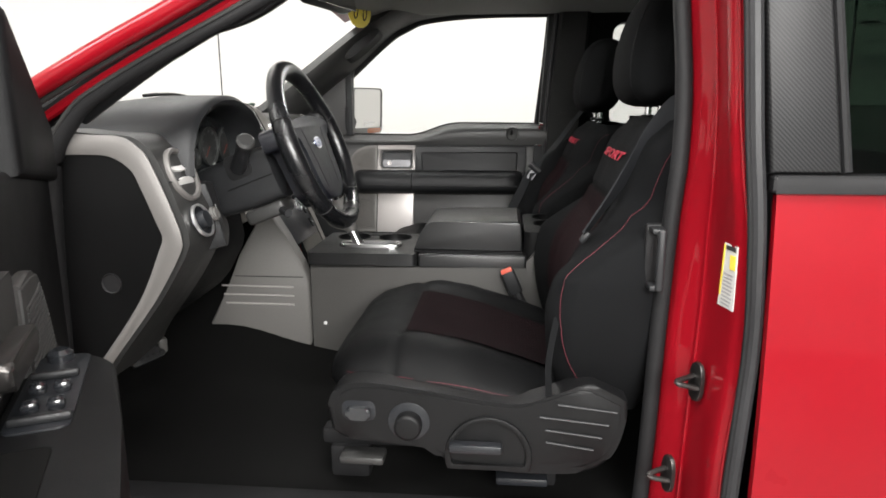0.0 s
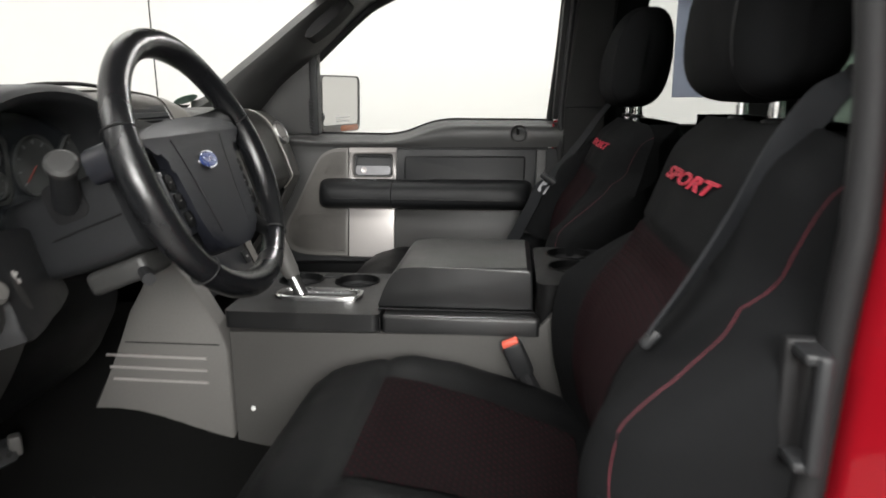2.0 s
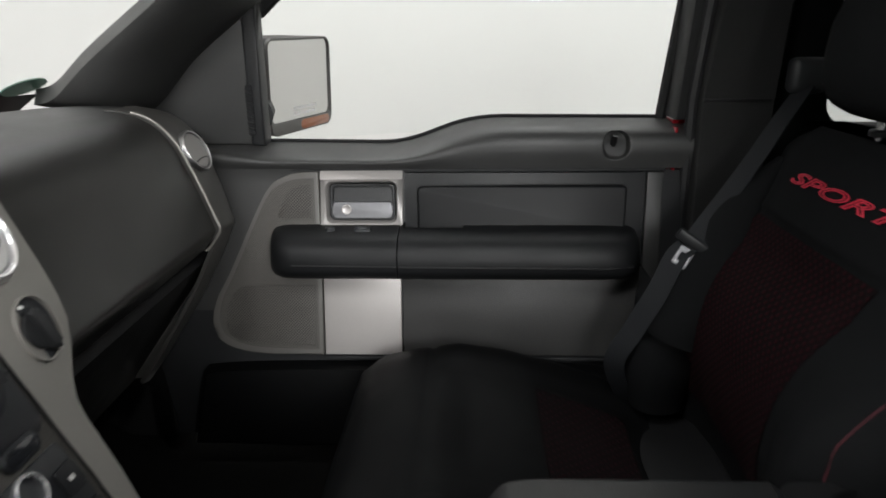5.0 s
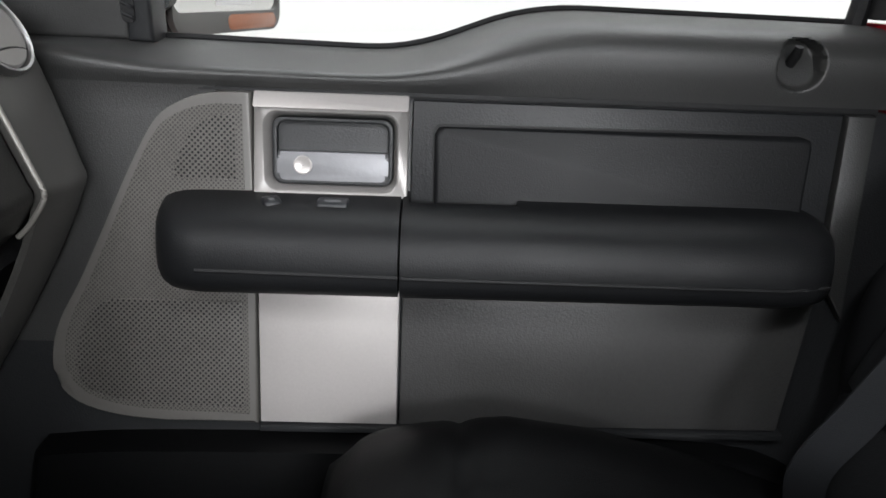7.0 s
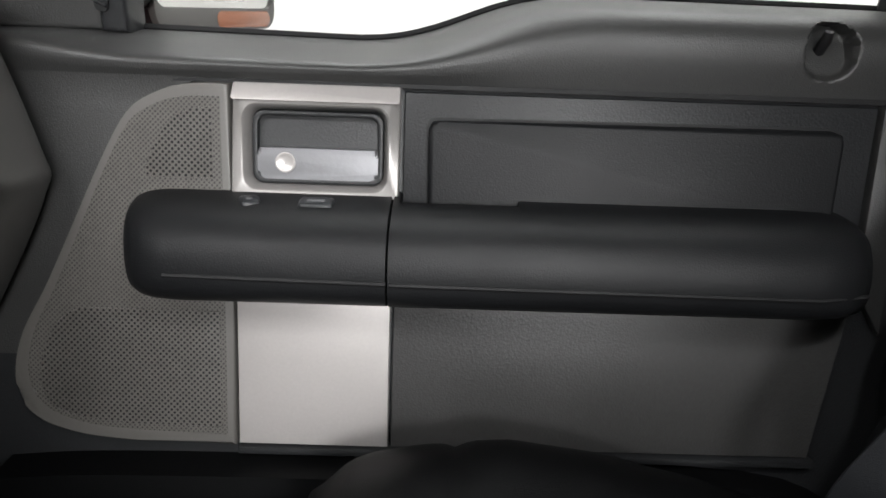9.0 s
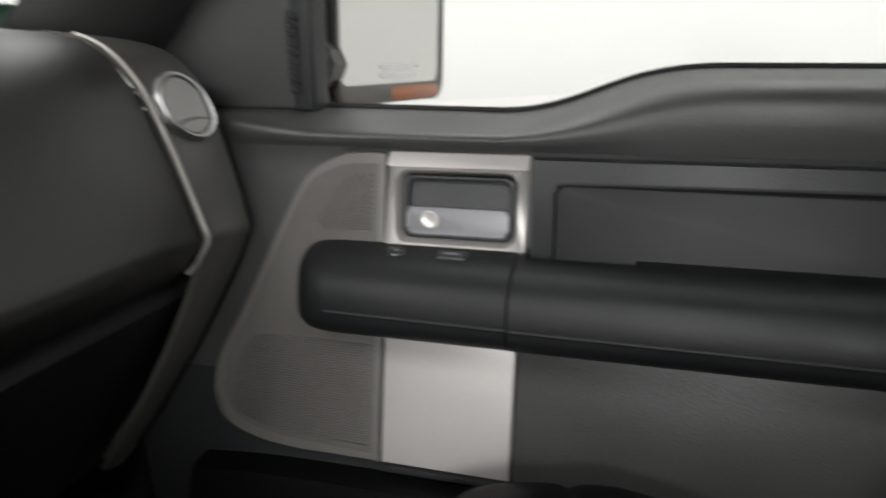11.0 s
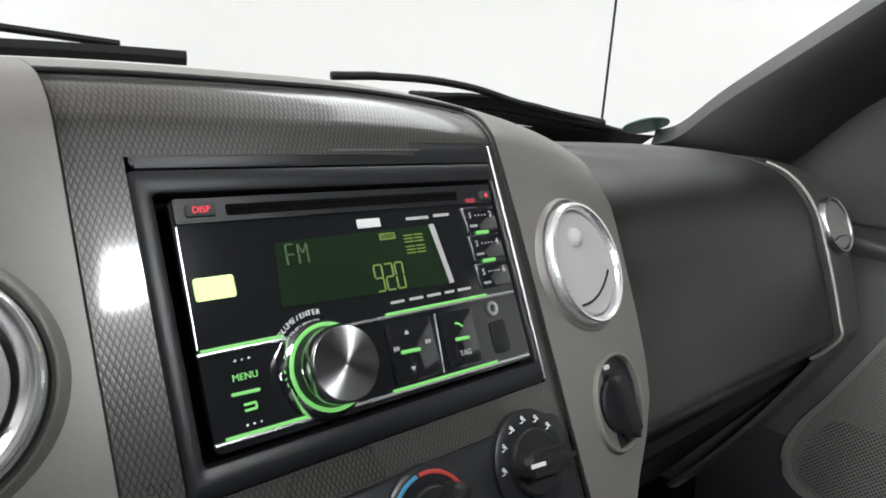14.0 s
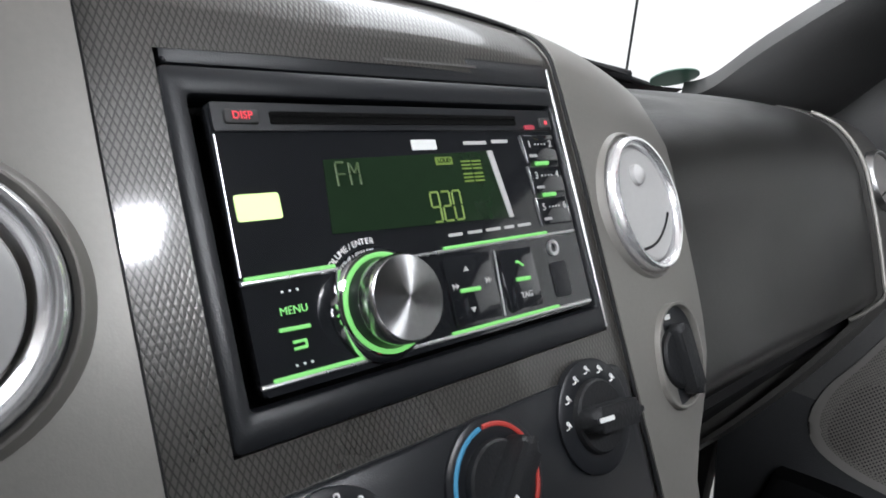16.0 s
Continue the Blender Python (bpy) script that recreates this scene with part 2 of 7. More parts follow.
def dotted(name, base, dot, scale, size, rough=0.8, relief=0.6, hole=False, axes="xz", turn=45.0, metal=0.0):
    """A cloth or grille with a regular field of dots."""
    m = surface(name, base, rough, metal, 0.0, spec=0.5 if hole else 0.06)
    N, L = links(m)
    b = N["Principled BSDF"]
    src = b.inputs["Base Color"].links[0].from_socket
    mp, vo = flat_coords(N, L, axes, turn), N.new("ShaderNodeTexVoronoi")
    vo.voronoi_dimensions = "2D"
    vo.inputs["Scale"].default_value, vo.inputs["Randomness"].default_value = scale, 0.0
    L.new(mp.outputs["Vector"], vo.inputs["Vector"])
    ramp = N.new("ShaderNodeValToRGB")
    ramp.color_ramp.elements[0].position, ramp.color_ramp.elements[1].position = size, size + 0.08
    ramp.color_ramp.elements[0].color, ramp.color_ramp.elements[1].color = (1, 1, 1, 1), (0, 0, 0, 1)
    L.new(vo.outputs["Distance"], ramp.inputs["Fac"])
    mix = N.new("ShaderNodeMix")
    mix.data_type = "RGBA"
    L.new(ramp.outputs["Color"], mix.inputs["Factor"])
    L.new(src, mix.inputs["A"])
    mix.inputs["B"].default_value = (*dot, 1)
    L.new(mix.outputs["Result"], b.inputs["Base Color"])
    bump = N.new("ShaderNodeBump")
    bump.inputs["Strength"].default_value, bump.inputs["Distance"].default_value = relief, 0.001
    bump.invert = hole
    L.new(ramp.outputs["Color"], bump.inputs["Height"])
    L.new(bump.outputs["Normal"], b.inputs["Normal"])
    return m


def striped(name, dark, light, scale, axes, turn):
    """A film printed with fine slanting stripes."""
    m = surface(name, dark, 0.45, 0.0, 0.0, spec=0.2)
    N, L = links(m)
    b = N["Principled BSDF"]
    mp, wv, ramp = flat_coords(N, L, axes, turn), N.new("ShaderNodeTexWave"), N.new("ShaderNodeValToRGB")
    wv.inputs["Scale"].default_value, wv.inputs["Distortion"].default_value = scale, 0.0
    L.new(mp.outputs["Vector"], wv.inputs["Vector"])
    ramp.color_ramp.elements[0].color, ramp.color_ramp.elements[1].color = (*dark, 1), (*light, 1)
    ramp.color_ramp.elements[0].position, ramp.color_ramp.elements[1].position = 0.4, 0.75
    L.new(wv.outputs["Fac"], ramp.inputs["Fac"])
    L.new(ramp.outputs["Color"], b.inputs["Base Color"])
    bump = N.new("ShaderNodeBump")
    bump.inputs["Strength"].default_value, bump.inputs["Distance"].default_value = 0.12, 0.0006
    L.new(wv.outputs["Fac"], bump.inputs["Height"])
    L.new(bump.outputs["Normal"], b.inputs["Normal"])
    return m


def lattice(name, dark, light, wide=0.0029, tall=0.0058):
    """A trim film of long diamond cells with dark lines between them."""
    m = surface(name, dark, 0.34, 0.25, 0.0)
    N, L = links(m)
    b = N["Principled BSDF"]
    tc, sp = N.new("ShaderNodeTexCoord"), N.new("ShaderNodeSeparateXYZ")
    L.new(tc.outputs["Object"], sp.inputs[0])

    def calc(op, a, v1=None, v2=None):
        n = N.new("ShaderNodeMath")
        n.operation = op
        for k, v in enumerate((a, v1, v2)):
            if isinstance(v, (int, float)):
                n.inputs[k].default_value = v
            elif v is not None:
                L.new(v, n.inputs[k])
        return n.outputs[0]

    across = calc("MULTIPLY", sp.outputs["Y"], math.pi / wide)
    along = calc("MULTIPLY", sp.outputs["Z"], math.pi / tall)
    rise = calc("ABSOLUTE", calc("SINE", calc("ADD", across, along)))
    sink = calc("ABSOLUTE", calc("SINE", calc("SUBTRACT", across, along)))
    high = calc("MINIMUM", rise, sink)
    ramp = N.new("ShaderNodeValToRGB")
    ramp.color_ramp.elements[0].color, ramp.color_ramp.elements[1].color = (*dark, 1), (*light, 1)
    ramp.color_ramp.elements[0].position, ramp.color_ramp.elements[1].position = 0.10, 0.55
    L.new(high, ramp.inputs["Fac"])
    L.new(ramp.outputs["Color"], b.inputs["Base Color"])
    bump = N.new("ShaderNodeBump")
    bump.inputs["Strength"].default_value, bump.inputs["Distance"].default_value = 0.16, 0.0006
    L.new(high, bump.inputs["Height"])
    L.new(bump.outputs["Normal"], b.inputs["Normal"])
    return m


def clear_glass(name, tint=(1, 1, 1), gloss=1.0):
    m = bpy.data.materials.new(name)
    m.use_nodes = True
    N, L = links(m)
    N.remove(N["Principled BSDF"])
    out = N["Material Output"]
    tr, gl, fr, mx = N.new("ShaderNodeBsdfTransparent"), N.new("ShaderNodeBsdfGlossy"), N.new("ShaderNodeLayerWeight"), N.new("ShaderNodeMixShader")
    tr.inputs["Color"].default_value = (*tint, 1)
    gl.inputs["Roughness"].default_value = 0.0
    fr.inputs["Blend"].default_value = 0.5
    pw, ml = N.new("ShaderNodeMath"), N.new("ShaderNodeMath")
    pw.operation, ml.operation = "POWER", "MULTIPLY_ADD"
    pw.inputs[1].default_value = 4.0
    ml.inputs[1].default_value, ml.inputs[2].default_value = 0.5 * gloss, 0.02 * gloss
    L.new(fr.outputs["Facing"], pw.inputs[0])
    L.new(pw.outputs[0], ml.inputs[0])
    L.new(ml.outputs[0], mx.inputs["Fac"])
    L.new(tr.outputs["BSDF"], mx.inputs[1])
    L.new(gl.outputs["BSDF"], mx.inputs[2])
    L.new(mx.outputs["Shader"], out.inputs["Surface"])
    return m


def glow(name, col, power):
    m = bpy.data.materials.new(name)
    m.use_nodes = True
    N, L = links(m)
    b = N["Principled BSDF"]
    b.inputs["Base Color"].default_value = (*(Vector(col) * 0.25), 1)
    b.inputs["Emission Color"].default_value = (*col, 1)
    b.inputs["Emission Strength"].default_value = power
    return m


WALL = surface("white_wall_paint", (0.77, 0.766, 0.752), 0.7, 0, 0.05, 80, 0.02)
CONCRETE = surface("sealed_concrete", (0.24, 0.235, 0.225), 0.38, 0, 0.1, 40, 0.15)
BLACK = surface("black_grained_plastic", (0.0125, 0.0130, 0.0140), 0.46, 0, 0.20, 480, 0.15, "cells", spec=0.32)
SOFT = surface("black_soft_plastic", (0.0054, 0.0057, 0.0063), 0.50, 0, 0.16, 650, 0.12, "cells", spec=0.25)
CHAR = surface("charcoal_plastic", (0.023, 0.023, 0.0225), 0.45, 0, 0.22, 650, 0.12, "cells")
DASH = surface("dark_dash_skin", (0.0112, 0.0110, 0.0102), 0.38, 0, 0.2, 700, 0.1, "cells")
TAUPE = surface("warm_grey_paint", (0.205, 0.196, 0.180), 0.42, 0.35, 0.05, 900, 0.05)
SPKGREY = surface("warm_grey_door_plastic", (0.080, 0.076, 0.070), 0.45, 0.1, 0.06, 900, 0.06)
ETCH = surface("etched_mirror_print", (0.60, 0.60, 0.60), 0.35)
GREYP = surface("grey_plastic", (0.086, 0.083, 0.079), 0.45, 0.0, 0.2, 500, 0.08)
PODGREY = surface("dark_pod_paint", (0.047, 0.0455, 0.0425), 0.42, 0.1, 0.15, 600, 0.08)
DEEP = surface("deep_black_trim", (0.0020, 0.0020, 0.0021), 0.6, 0, 0.2, 560, 0.12, "cells", spec=0.09)
GATE = surface("shift_gate_chrome", (0.42, 0.42, 0.42), 0.30, 1.0, 0.05, 500, 0.08)
BANDGREY = surface("pewter_paint", (0.150, 0.143, 0.137), 0.36, 0.35, 0.06, 900, 0.05)
BEZEL = surface("pewter_handle_paint", (0.215, 0.205, 0.198), 0.40, 0.35, 0.06, 900, 0.05)
SILVER = surface("silver_paint", (0.40, 0.378, 0.367), 0.38, 0.35, 0.06, 900, 0.05)
VENTCHROME = surface("vent_chrome", (0.92, 0.92, 0.93), 0.22, 0.85, 0.0, 300, 0.03, rvary=0.06)
CHROME = surface("chrome", (0.85, 0.85, 0.86), 0.08, 1.0, 0.0, 300, 0.03, rvary=0.04)
BRUSHED = surface("brushed_handle_metal", (0.17, 0.17, 0.178), 0.44, 0.6, 0.12, 260, 0.08)
SATIN = surface("satin_metal", (0.72, 0.72, 0.72), 0.33, 0.9, 0.05, 600, 0.06)
RED = surface("red_car_paint", (0.18, 0.0031, 0.0075), 0.34, 0.05, 0.03, 2000, 0.05, coat=0.45, spec=0.06)
RUBBER = surface("black_rubber", (0.0075, 0.0075, 0.008), 0.6, 0, 0.2, 500, 0.2, spec=0.22)
GREYRUB = surface("grey_weatherstrip", (0.014, 0.014, 0.015), 0.5, 0, 0.2, 500, 0.2, spec=0.32)
CARPET = surface("black_carpet", (0.0030, 0.0030, 0.0029), 0.95, 0, 0.9, 700, 0.35, spec=0.1)
CLOTH = surface("black_seat_cloth", (0.0054, 0.0056, 0.0060), 0.90, 0, 0.5, 900, 0.2, spec=0.06)
VINYL = surface("black_seat_vinyl", (0.0027, 0.0028, 0.0030), 0.52, 0, 0.2, 800, 0.15, "cells", spec=0.09)
LEATHER = surface("black_wheel_leather", (0.0060, 0.0062, 0.0070), 0.25, 0, 0.15, 900, 0.15, "cells")
# cushion copy of the dotted cloth, its colour darkened for shadow on the seat
INSERT_C_SHADED = dotted("red_dotted_cloth", (0.0030, 0.0022, 0.0024), (0.013, 0.0024, 0.004), 90, 0.20, 0.85, 0.6, False, "xy", 45)
INSERT_B = dotted("red_dotted_cloth_back", (0.0040, 0.0024, 0.0027), (0.018, 0.003, 0.005), 105, 0.24, 0.85, 0.6, False, "yz", 45)
THREAD = surface("red_thread", (0.085, 0.008, 0.016), 0.7, 0, 0.4, 1500, 0.2)
REDTXT = surface("red_embroidery", (0.42, 0.012, 0.035), 0.6, 0, 0.5, 1500, 0.2)
BELT = surface("grey_belt_webbing", (0.0085, 0.0092, 0.0105), 0.7, 0, 0.5, 900, 0.12, spec=0.15)
LINER = surface("grey_headliner_cloth", (0.24, 0.24, 0.23), 0.95, 0, 0.4, 700, 0.06)
GRILLE = dotted("perforated_grille", (0.082, 0.077, 0.071), (0.007, 0.007, 0.007), 245, 0.26, 0.5, 0.8, True, "xz", 45)
FINEGRILLE = dotted("fine_perforated_grille", (0.082, 0.077, 0.071), (0.030, 0.029, 0.027), 300, 0.24, 0.5, 0.5, True, "xz", 45)
for grille in (GRILLE, FINEGRILLE):
    links(grille)[0]["Principled BSDF"].inputs["Specular IOR Level"].default_value = 0.2
CARBON = striped("carbon_film", (0.0040, 0.0040, 0.0044), (0.0145, 0.0145, 0.015), 72, "xz", -45)
CONSOLE = surface("satin_black_console", (0.0090, 0.0092, 0.0096), 0.36, 0, 0.20, 600, 0.12, "cells", spec=0.6)
SHIELD = surface("black_moulded_shield", (0.0048, 0.0049, 0.0052), 0.45, 0, 0.2, 600, 0.12, "cells", spec=0.22)
KICK = surface("grey_kick_panel", (0.118, 0.114, 0.108), 0.45, 0.0, 0.2, 500, 0.08)
CONSIDE = surface("dark_grey_console_side", (0.066, 0.064, 0.061), 0.48, 0.0, 0.2, 500, 0.08)
DOORTRIM = surface("black_door_trim", (0.0036, 0.0037, 0.0040), 0.55, 0, 0.2, 560, 0.12, "cells", spec=0.16)
PILLAR = surface("matt_charcoal_trim", (0.0145, 0.0145, 0.0145), 0.75, 0, 0.25, 500, 0.12, spec=0.2)
HUBSKIN = surface("blue_black_hub_skin", (0.0062, 0.0068, 0.0096), 0.42, 0, 0.2, 800, 0.12, "cells", spec=0.32)
STEEL = surface("dark_steel", (0.07, 0.066, 0.064), 0.38, 0.9, 0.05, 400, 0.15)
PANELGREY = surface("satin_grey_plastic", (0.036, 0.0355, 0.035), 0.42, 0, 0.2, 480, 0.12, "cells", spec=0.3)
WEAVE = lattice("woven_trim_film", (0.026, 0.025, 0.023), (0.082, 0.078, 0.071))
links(WEAVE)[0]["Principled BSDF"].inputs["Coat Weight"].default_value = 0.55
links(WEAVE)[0]["Principled BSDF"].inputs["Coat Roughness"].default_value = 0.085
GLASS = clear_glass("window_glass", (0.97, 0.98, 0.975), 0.05)
PALEGLASS = clear_glass("pale_quarter_glass", (0.80, 0.81, 0.805), 0.05)
DARKGLASS = clear_glass("tinted_glass", (0.26, 0.31, 0.28), 0.25)
MIRROR = surface("mirror_silvering", (0.62, 0.61, 0.60), 0.02, 1.0, 0, 10, 0.0, rvary=0.0)
GLOSS = surface("gloss_black_plastic", (0.013, 0.014, 0.016), 0.10, 0, 0.0, 300, 0.1, coat=0.5, rvary=0.03)
PIANO = surface("matt_black_frame", (0.0110, 0.0120, 0.0140), 0.36, 0, 0.10, 1500, 0.15, "cells", spec=0.40)
AMBER = surface("amber_lens", (0.30, 0.12, 0.065), 0.2)
WHITE = surface("white_print", (0.75, 0.75, 0.74), 0.5, 0, 0, 300, 0.02)
PAPER = surface("white_paper", (0.50, 0.49, 0.47), 0.7, 0, 0, 300, 0.03)
YELLOW = surface("yellow_paper", (0.72, 0.56, 0.06), 0.6, 0, 0, 300, 0.08)
INK = surface("black_ink", (0.03, 0.03, 0.03), 0.6)
GREEN_DOT = surface("green_sticker", (0.05, 0.13, 0.09), 0.5)
REDPL = surface("red_plastic", (0.62, 0.10, 0.06), 0.4)
BLUE = surface("blue_enamel", (0.025, 0.05, 0.20), 0.2, 0, 0, 300, 0.05, coat=1.0)
GLINT_R = surface("red_window", (0.35, 0.03, 0.05), 0.6)
POSTER_G = surface("grey_poster", (0.30, 0.30, 0.30), 0.6)


def thin_paper(name, col, through):
    """Paper that lets part of the light behind it through."""
    m = surface(name, col, 0.7)
    N, L = links(m)
    tl, mx = N.new("ShaderNodeBsdfTranslucent"), N.new("ShaderNodeMixShader")
    tl.inputs["Color"].default_value, mx.inputs["Fac"].default_value = (*through, 1), 0.75
    L.new(N["Principled BSDF"].outputs[0], mx.inputs[1])
    L.new(tl.outputs[0], mx.inputs[2])
    L.new(mx.outputs[0], N["Material Output"].inputs["Surface"])
    return m


BLUEGREY = thin_paper("blue_grey_paper", (0.62, 0.65, 0.72), (0.50, 0.53, 0.60))
REDSHEET = thin_paper("red_sheet", (0.45, 0.05, 0.07), (0.35, 0.03, 0.05))
GREYSHEET = thin_paper("grey_sheet", (0.40, 0.40, 0.40), (0.30, 0.30, 0.30))
GAUGEPRINT = surface("dim_gauge_print", (0.10, 0.10, 0.105), 0.5)
GAUGENEEDLE = surface("dull_red_needle", (0.12, 0.02, 0.015), 0.5)
VENTGREY = surface("light_grey_vent_plastic", (0.46, 0.455, 0.445), 0.45, 0, 0.1, 600, 0.04)
LCD = surface("lcd_green", (0.014, 0.028, 0.014), 0.12, 0, 0, 300, 0.1)
G_GREEN = glow("green_key_light", (0.28, 0.80, 0.20), 0.7)
G_LCD = glow("lcd_digits", (0.40, 0.62, 0.09), 0.16)
G_LCDDIM = glow("lcd_digits_dim", (0.16, 0.30, 0.07), 0.025)
G_RED = glow("red_key_light", (0.9, 0.06, 0.08), 1.0)
G_USB = glow("usb_lamp", (0.80, 1.0, 0.38), 1.15)
G_DOME = glow("roof_lamp_lens", (1.0, 0.97, 0.92), 3.0)
G_TEAL = glow("hvac_blue", (0.10, 0.45, 0.75), 0.25)
G_HRED = glow("hvac_red", (0.8, 0.08, 0.06), 0.25)


def turned_metal(name, centre, axis):
    """Lathe-turned metal: stretched highlights round an axis."""
    m = surface(name, (0.74, 0.74, 0.74), 0.30, 1.0, 0.0)
    N, L = links(m)
    b = N["Principled BSDF"]
    tc, sb, cr = N.new("ShaderNodeTexCoord"), N.new("ShaderNodeVectorMath"), N.new("ShaderNodeVectorMath")
    sb.operation, cr.operation = "SUBTRACT", "CROSS_PRODUCT"
    sb.inputs[1].default_value, cr.inputs[1].default_value = centre, axis
    L.new(tc.outputs["Object"], sb.inputs[0])
    L.new(sb.outputs[0], cr.inputs[0])
    b.inputs["Anisotropic"].default_value = 0.9
    L.new(cr.outputs[0], b.inputs["Tangent"])
    return m

# ---- the bay ----
GZ = 0.12
solo("ground", rbox((0.3, 0, GZ - 0.05), (12, 11, 0.1), 0), CONCRETE, "smooth pale grey sealed concrete floor", "floor", kind="structure")
plan_out, plan_in = rrect(-4.72, -4.62, 5.12, 4.32, 2.7, 14), rrect(-4.6, -4.5, 5.0, 4.2, 2.6, 14)
solo("wall_cyclorama", ringprism(plan_out, plan_in, lambda u, v, w: (u, v, w), 0.10, 3.62), WALL, "plain white curved wall of a photo bay", "wall", kind="structure")
solo("ceiling", rbox((0.2, 0, 3.66), (10.2, 9.4, 0.06), 0), WALL, "plain white painted ceiling", "ceiling", kind="structure")

# ---- cab floor, roof lining, rear wall ----
def floor_z(x, y):
    hump = ease([(-0.55, 0.26), (-0.30, 0.265), (-0.21, 0.285), (-0.15, 0.265), (-0.08, 0.207), (0.0, 0.168), (0.10, 0.12), (1.2, 0.10)], x) * math.exp(-((y - CY) / 0.17) ** 2)
    toe = max(0, -0.40 - x)
    return 0.735 + hump + toe * 0.75 + 0.004 * noise.noise((x * 9, y * 9, 0))


solo("floor", sheet(lambda u, v: (u, v, floor_z(u, v)), steps(-0.55, 1.16, 46), steps(-0.64, 0.84, 40), 0.02), CARPET,
     "black pile carpet over the cab floor", "carpet", kind="structure")


wf = thing("firewall", (-0.56, CY, 0.75), "black carpeted firewall and footwell sides under the dash", "firewall", kind="structure")
part("board", rbox((-0.575, CY, 1.02), (0.03, 1.56, 0.66), 0.006), CARPET, wf)
part("footwell_side", rbox((-0.44, 0.825, 1.0), (0.26, 0.03, 0.62), 0.006), PILLAR, wf)
part("footwell_side", rbox((-0.45, -0.630, 1.0), (0.24, 0.03, 0.62), 0.006), PILLAR, wf)


def roof_z(x, y):
    return 1.735 - 0.03 * ((y - CY) / 0.7) ** 2 - 0.06 * max(0, (0.05 - x) / 0.2) ** 2


liner = thing("ceiling_lining", (0.5, CY, 1.73), "light grey cloth roof lining of the cab", "roof lining", kind="structure")
part("lining", sheet(lambda u, v: (u, v, roof_z(u, v)), steps(-0.06, 1.2, 24), steps(-0.60, 0.80, 24), 0.015), LINER, liner)
part("roof_light", rbox((0.34, CY - 0.01, 1.722), (0.20, 0.22, 0.03), 0.012, 3), GREYP, liner, "grey plastic roof console")
part("light_lens", rbox((0.315, 0.150, 1.7045), (0.084, 0.074, 0.008), 0.003, 2), G_DOME, liner, "lit roof lamp lens")
solo("roof_panel", sheet(lambda u, v: (u, v, roof_z(u, v) + 0.03), steps(-0.12, 1.25, 20), steps(-0.66, 0.86, 20), 0.01), RED,
     "red painted steel roof skin of the cab", "roof", kind="structure")
back = thing("rear_wall", (1.2, CY, 0.8), "black trimmed rear wall of the cab", "cab wall", kind="structure")
part("panel", rbox((1.20, CY, 1.0), (0.03, 1.5, 0.60), 0.01), BLACK, back)
part("header", rbox((1.20, CY, 1.69), (0.03, 1.5, 0.12), 0.01), BLACK, back)
for sgn in (-1, 1):
    part("side_trim", rbox((1.20, CY + sgn * 0.63, 1.46), (0.03, 0.24, 0.36), 0.01), BLACK, back)
part("pane", rbox((1.20, CY, 1.46), (0.006, 1.02, 0.34), 0), DARKGLASS, back, "tinted rear window pane").visible_shadow = False

# ---- windscreen and what lies before it ----
def screen_pt(y, k):
    """k: 0 at the cowl, 1 at the roof."""
    s = abs(y - CY) / 0.80
    base = Vector((-0.66 + 0.16 * s ** 2, y, 1.375 - 0.01 * s))
    top = Vector((-0.06 + 0.05 * s ** 2, CY + (y - CY) * 0.93, 1.735 - 0.04 * s ** 2))
    return base.lerp(top, k)


ws = thing("windscreen", (-0.6, CY, 1.37), "clear curved windscreen with a small green sticker", "windscreen", kind="structure")
part("pane", sheet(screen_pt, steps(-0.70, 0.88, 24), steps(0, 1, 10)), GLASS, ws).visible_shadow = False
part("black_band", sheet(lambda y, k: screen_pt(y, k * 0.13 - 0.12) + Vector((0.004, 0, 0.002)), steps(-0.70, 0.88, 24), steps(0, 1, 2)), RUBBER, ws, "black frit band")
sk = screen_pt(0.832, 0.072)
part("sticker", prism(oval(0, 0, 0.038, 0.028, 28), on_plane(sk, (0.25, 1, 0), (0.80, 0, 0.45)), 0.004, 0.006), GREEN_DOT, ws, "green service sticker")
hood = thing("bonnet", (-1.2, CY, 1.1), "red painted bonnet and black cowl before the windscreen", "bonnet")
part("skin", sheet(lambda x, y: (x, y, 1.335 - 0.10 * ((x + 0.75) / 0.9) ** 2 - 0.05 * ((y - CY) / 0.75) ** 2), steps(-1.65, -0.78, 12), steps(-0.66, 0.84, 12), 0.02), RED, hood)
part("cowl", sheet(lambda x, y: (x, y, 1.34 - 0.02 * ((y - CY) / 0.75) ** 2), steps(-0.80, -0.56, 4), steps(-0.66, 0.86, 12), 0.02), RUBBER, hood, "black plastic cowl grille")
part("fender", sheet(lambda x, z: (x, 0.88, z), steps(-1.6, -0.5, 6), steps(0.6, 1.30, 4), 0.02), RED, hood)
part("fender", sheet(lambda x, z: (x, -0.70, z), steps(-1.6, -0.5, 6), steps(0.6, 1.30, 4), 0.02), RED, hood)

AX, AY = -0.58, 0.85
ant = thing("antenna", (AX, AY, 1.25), "thin black whip antenna beside the windscreen", "antenna")
part("mast", tube([(AX, AY, 1.27), (AX, AY, 2.1)], 0.0021, 8), RUBBER, ant)
part("foot", spun([(0.016, 0), (0.014, 0.015), (0.006, 0.035), (0.004, 0.05)], (AX, AY, 1.26), (0, 0, 1), 16), RUBBER, ant)


